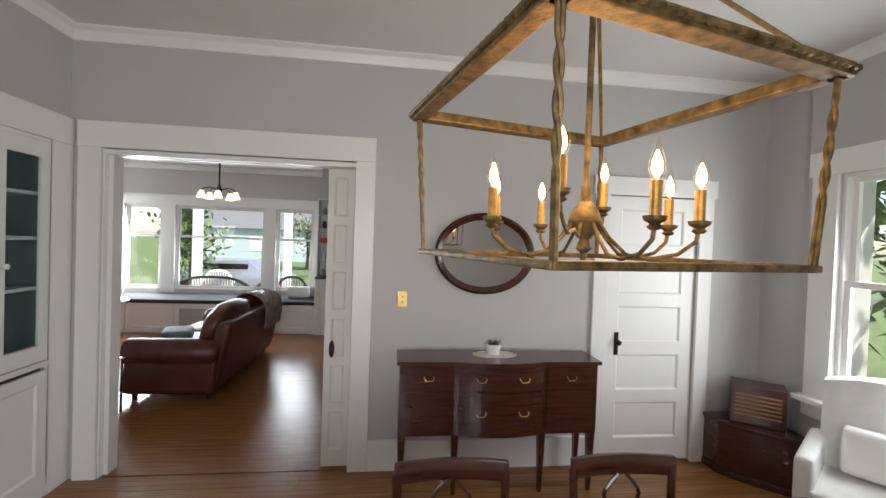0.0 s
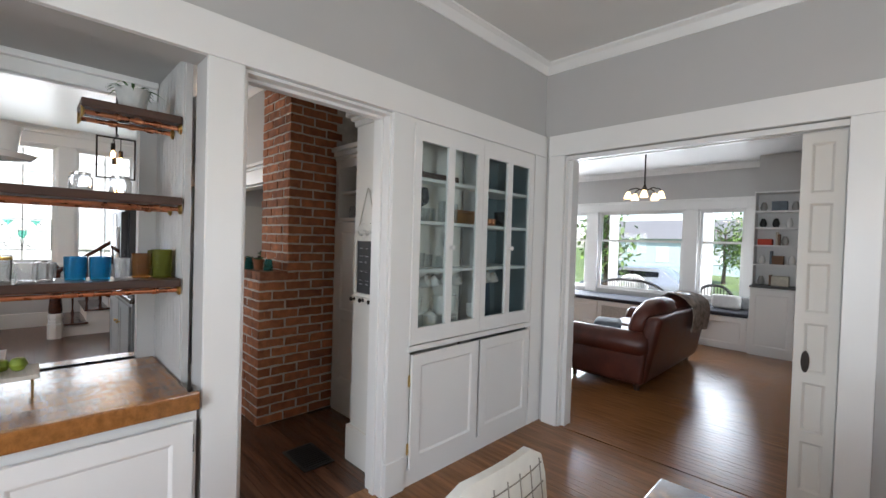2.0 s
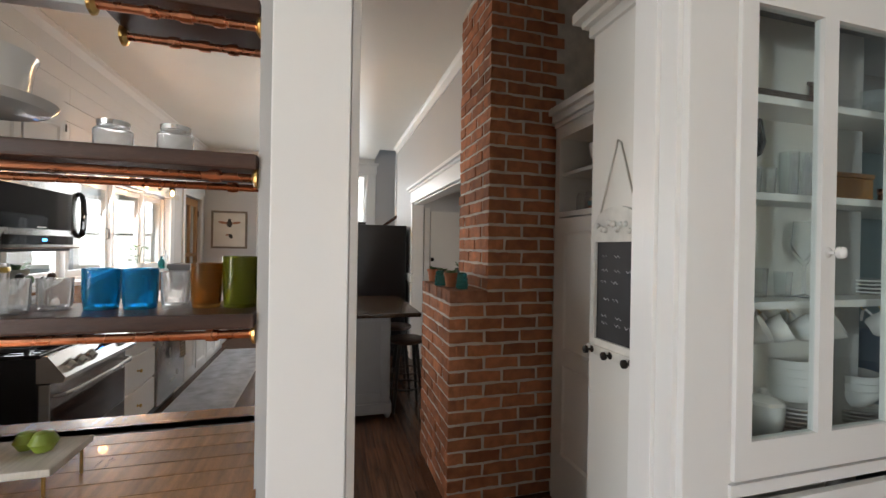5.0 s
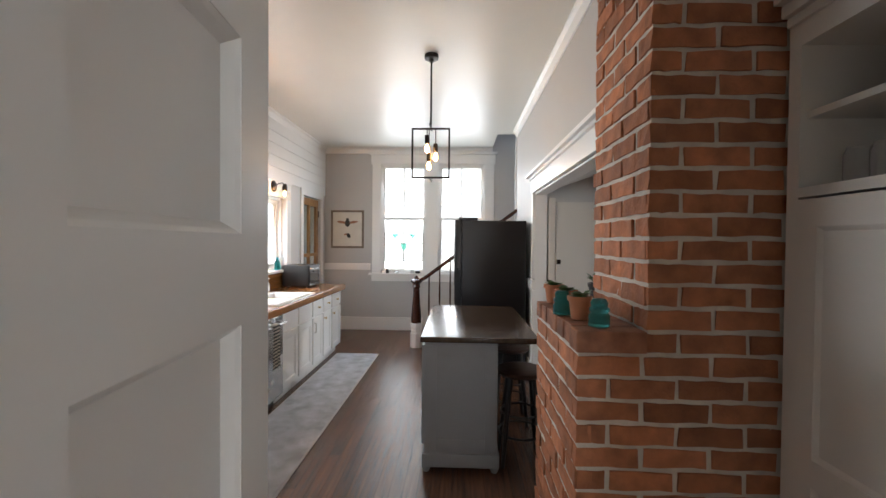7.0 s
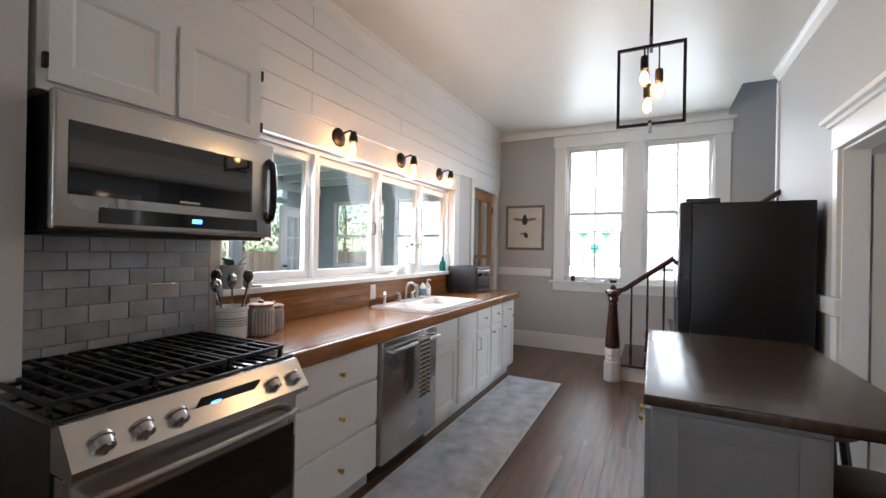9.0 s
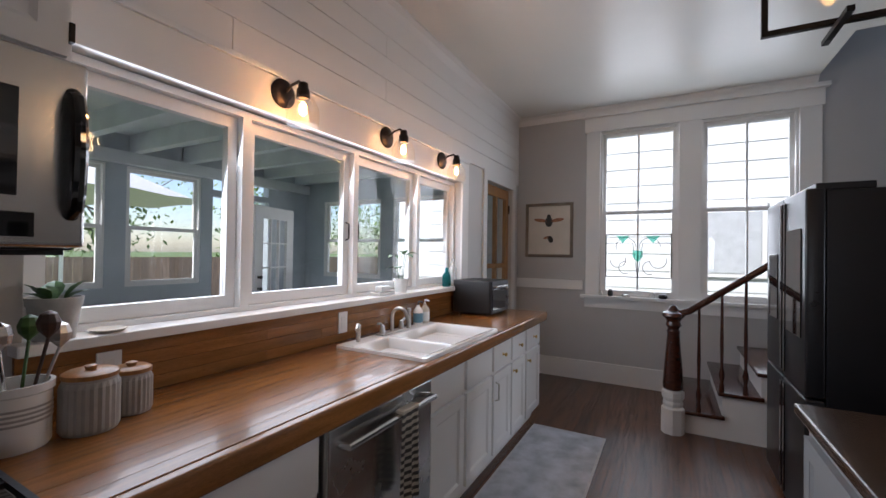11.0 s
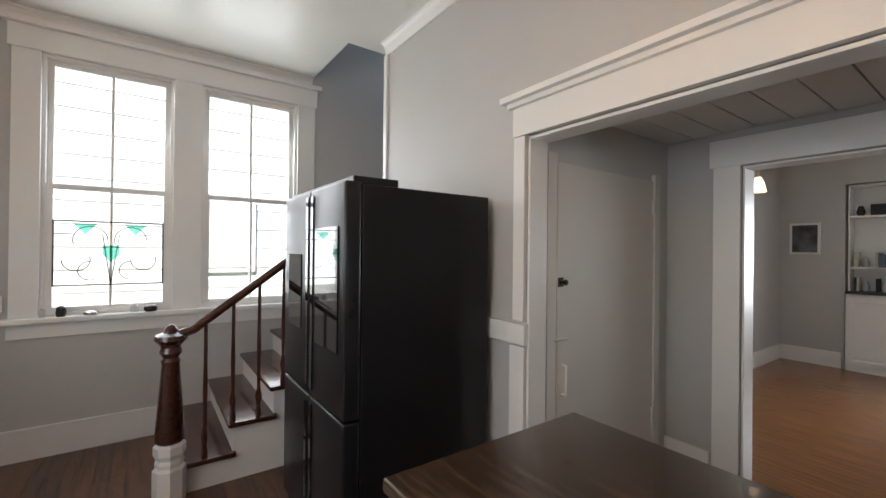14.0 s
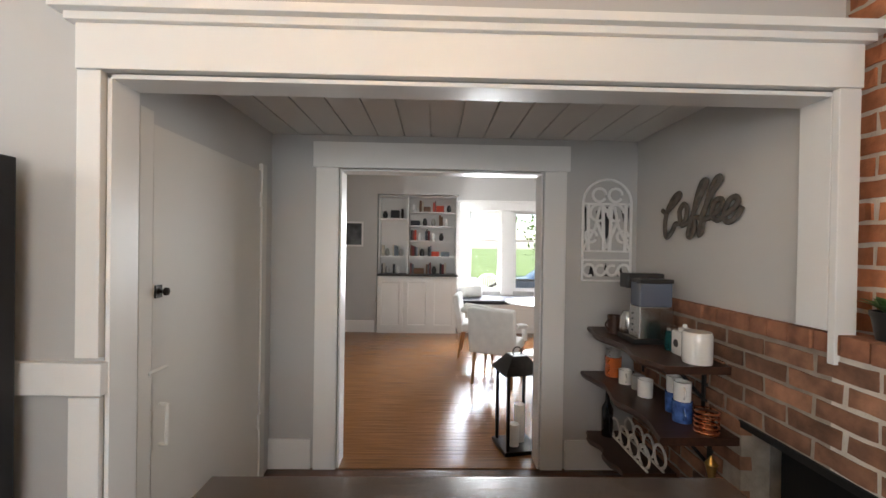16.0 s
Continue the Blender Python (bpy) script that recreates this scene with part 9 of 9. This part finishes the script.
M_FENCE = mat("fence_wood", (0.34, 0.23, 0.16), 0.9, var=0.3, scale=6, random_var=0.2, grain=(6, 6, 0.5))
for i in range(160):
    part("board", bx(-28 + i * 0.2, -28 + i * 0.2 + 0.19, 0, 0.02, 0, 1.8), M_FENCE, fn)


# ---- brick chimney ----
CXE, CXW, CXL, YL, YU = -3.19, -3.74, -3.885, 2.315, 2.54
chm = thing("brick_chimney", (0, 0, 0), "old red brick chimney with a brick ledge", "chimney", kind="structure")
b = bmesh.new()
box(b, CXW + 0.0055, CXE - 0.0055, YU + 0.0055, 3.3, 1.2, CK)
box(b, -3.66, CXE - 0.0055, YL + 0.0055, 3.3, 0, 1.2)
box(b, CXL + 0.0055, -3.66, YL + 0.0055, 2.45, 0, 1.2)
box(b, CXL + 0.0055, -3.66, 2.45, KN, 0.76, 1.2)
part("mortar_core", b, M_MORTAR, chm)
COURSE = 0.0768


def brick_meshes(length, n, seed, deep=0.05, h=0.060, clay=M_BRICK):
    """A few worn bricks, along x, face towards -y."""
    rnd_ = random.Random(seed)
    out = []
    for k in range(n):
        bm = bmesh.new()
        box(bm, 0, length, 0, deep, 0, h)
        bmesh.ops.subdivide_edges(bm, edges=[e for e in bm.edges if abs(e.verts[0].co.x - e.verts[1].co.x) > 0.01], cuts=3)
        for v in bm.verts:
            v.co += Vector((rnd_.uniform(-0.004, 0.004), rnd_.uniform(-0.003, 0.003), rnd_.uniform(-0.003, 0.003)))
        me_ = bpy.data.meshes.new("brick")
        bm.to_mesh(me_)
        bm.free()
        me_.materials.append(clay)
        out.append(me_)
    return out


BRICKS = {L: brick_meshes(L, 4, int(L * 1000)) for L in (0.205, 0.095, 0.15)}
# greyer, darker mortar for the fireplace than for the chimney
M_DULLMORTAR = mat("dull_mortar", (0.33, 0.29, 0.24), 0.95, var=0.25, scale=12, bump=0.9, bump_scale=110)
M_LEDGE = mat("dusty_ledge_brick", (0.29, 0.125, 0.07), 0.9, var=0.45, scale=14, bump=0.9, bump_scale=60)
M_OLDBRICK = mat("weathered_brick", (0.25, 0.125, 0.075), 0.9, var=0.45, scale=12, bump=0.9, bump_scale=70, random_var=0.4)
OLD_BRICKS = {L: brick_meshes(L, 4, int(L * 900), clay=M_OLDBRICK) for L in (0.205, 0.095, 0.15)}
brnd = random.Random(77)


def brick_face(origin, ux, uy, length, z0, z1, parent, skip=None, kinds=BRICKS):
    """Courses on a vertical face: ux runs along it, uy goes into the wall."""
    k0 = round(z0 / COURSE)
    count = 0
    for k in range(k0, int(z1 / COURSE + 0.3)):
        a = -0.11 if k % 2 else 0.0
        while a < length - 0.02:
            L = 0.205
            s0 = max(a, 0.0)
            room = min(a + L, length) - s0
            if room > 0.19:
                pick = 0.205
            elif room > 0.13:
                pick = 0.15
            elif room > 0.05:
                pick = 0.095
            else:
                a += L + 0.017
                continue
            z = k * COURSE + 0.007
            if not (skip and skip(s0 + pick / 2, z)):
                ob = new("brick", kinds[pick][brnd.randrange(4)])
                sx = room / pick
                jog = brnd.uniform(-0.004, 0.003)
                ob.parent = parent
                o = Vector(origin) + Vector(ux) * s0 + Vector((0, 0, z)) + Vector(uy) * jog
                ob.matrix_basis = Matrix(((ux[0] * sx, uy[0], 0, o.x), (ux[1] * sx, uy[1], 0, o.y), (0, 0, 1, o.z), (0, 0, 0, 1)))
                count += 1
            a += L + 0.017
    return count


brick_face((CXE, YL, 0), (0, 1, 0), (-1, 0, 0), 0.70, 0, 1.15, chm)
brick_face((CXE, YU, 0), (0, 1, 0), (-1, 0, 0), 0.48, 1.15, CK, chm)
brick_face((CXL, YL, 0), (1, 0, 0), (0, 1, 0), CXE - CXL, 0, 1.15, chm)
brick_face((CXW, YU, 0), (1, 0, 0), (0, 1, 0), CXE - CXW, 1.23, CK, chm)
brick_face((CXW, YU + 0.3, 0), (0, -1, 0), (1, 0, 0), 0.29, 1.23, CK, chm)
# ledge course
for i in range(7):
    part("ledge_brick", moved(bx(0.003, 0.098, 0, 0.225, 0, 0.07, 0.006), Matrix.Translation((CXL + 0.03 + i * 0.1005, YL - 0.012 + 0.004 * (i % 3), 1.162))), M_LEDGE, chm)

# fireplace in the nook
fp = thing("fireplace", (0, 0, 0), "low brick fireplace with a dark firebox", "fireplace", kind="structure")
FX = CXL
b = bmesh.new()
box(b, FX + 0.0055, -3.75, 3.14, 4.12, 0, 1.2)
box(b, FX + 0.0055, -3.75, KN, 3.14, 0.76, 1.2)
part("mortar_core", b, M_DULLMORTAR, fp)
M_SOOT = mat("soot_black", (0.01, 0.01, 0.01), 0.95, var=0.3, scale=10)
part("firebox", bx(-3.70, -3.665, 2.455, 3.138, 0.0, 0.758), M_SOOT, fp)
part("firebox_top", bx(-3.875, -3.70, 2.455, 3.138, 0.745, 0.758), M_SOOT, fp)
brick_face((FX, 4.12, 0), (0, -1, 0), (1, 0, 0), 4.12 - YL, 0, 1.15, fp, skip=lambda a, z: 0.98 < a < 1.67 and z < 0.74, kinds=OLD_BRICKS)
for i in range(14):
    part("ledge_brick", moved(bx(0, 0.13, 0.003, 0.098, 0, 0.07, 0.006), Matrix.Translation((FX - 0.012 + 0.004 * (i % 3), 2.50 + i * 0.1005, 1.162))), M_LEDGE, fp)
part("lintel", bx(FX - 0.004, FX + 0.06, 2.44, 3.15, 0.735, 0.765, 0.003), M_IRON, fp)
potted("potted_plant", (-3.815, 2.60, 1.236), 0.062, 0.09, M_BLACK, "small yellow-green plant in a black pot", 14, 0.10, 0.035, 41, rise=1.2, droop=0.3, rim=False)
t = thing("andiron", (-3.97, 3.20, 0), "turned brass fireplace tool stand", "fire tool")
part("post", lathe([(0.05, 0), (0.03, 0.02), (0.012, 0.1), (0.022, 0.2), (0.012, 0.3), (0.025, 0.4), (0.014, 0.48), (0.028, 0.54), (0.001, 0.58)], 12), M_BRASS, t, smooth=True)

# ---- tile backsplash ----
tl = thing("tile_backsplash", (0, KS, 0), "grey glazed subway tile backsplash", "tiles", kind="structure")
part("grout_bed", bx(-4.30, -3.47, 0.001, 0.006, 0.90, 1.42), M_GROUT, tl)
tmesh = {}
for L in (0.145, 0.071):
    bm = bx(0.0, L, 0.0, 0.011, 0.0, 0.0715, 0.0025, 2)
    me_ = bpy.data.meshes.new("tile")
    bm.to_mesh(me_)
    bm.free()
    me_.materials.append(M_TILE)
    tmesh[L] = me_
for r in range(7):
    x = -3.474
    z = 0.905 + r * 0.0738
    first = r % 2 == 1
    while x - 0.071 > -4.302:
        L = 0.071 if first or x - 0.145 < -4.302 else 0.145
        first = False
        ob = new("tile", tmesh[L])
        ob.parent = tl
        ob.location = (x - L, 0.005, z)
        x -= L + 0.003

# ---- shiplap above the windows ----
sl = thing("shiplap_boards", (0, KS, 0), "white painted shiplap boards above the windows", "wall boards", kind="structure")
for i in range(5):
    z = 2.29 + i * 0.146
    for x0, x1 in ((-8.87, -6.1), (-6.097, -3.48)) if i % 2 else ((-8.87, -5.0), (-4.997, -3.48)):
        part("board", bx(x0, x1, 0.001, 0.016, z, z + 0.143, 0.002, 1), M_WHITE, sl)

# ---- floor boards ----
def boards(parent, x0, x1, y0, y1, width, lo, hi, material, seed, name="floorboard", joined=False):
    rnd_ = random.Random(seed)
    bm = bmesh.new() if joined else None
    shared = {}
    y = y0
    while y < y1 - 0.01:
        w = min(width, y1 - y)
        x = x0 - rnd_.uniform(0, lo)
        while x < x1:
            L = rnd_.choice((lo, (lo + hi) / 2, hi))
            a, c = max(x, x0), min(x + L, x1)
            if c - a > 0.03:
                if joined:
                    box(bm, a + 0.0006, c - 0.0006, y + 0.0008, y + w - 0.0008, -0.012, rnd_.uniform(-0.0006, 0.0))
                else:
                    ob = part(name, bx(a + 0.0006, c - 0.0006, y + 0.001, y + w - 0.001, -0.012, rnd_.uniform(-0.0008, 0.0)), material, parent)
            x += L
        y += w
    if joined:
        ob = part(name, bm, material, parent)
        ob["kind"] = "stuff"


kf = bpy.data.objects["floor_kitchen"]
boards(kf, -8.88, DWK, KS, KN, 0.083, 1.6, 3.4, M_KFLOOR, 1)
boards(kf, -6.33, -3.9, KN, DN, 0.083, 1.6, 2.4, M_KFLOOR, 2)
boards(kf, -3.15, DWK, KN, 3.0, 0.083, 1.6, 2.4, M_KFLOOR, 3)
df = bpy.data.objects["floor_dining"]
boards(df, DWK, 3.36, 1.2, DN + 0.01, 0.057, 1.4, 3.0, M_OAK, 4)
boards(df, DWK, 3.31, -1.0, 1.2, 0.057, 1.4, 3.0, M_OAK_J, 5, "floorboards", True)
lf_ = bpy.data.objects["floor_living"]
boards(lf_, -6.9, 1.6, DN + 0.02, LN, 0.057, 1.4, 3.0, M_OAK_J, 6, "floorboards", True)
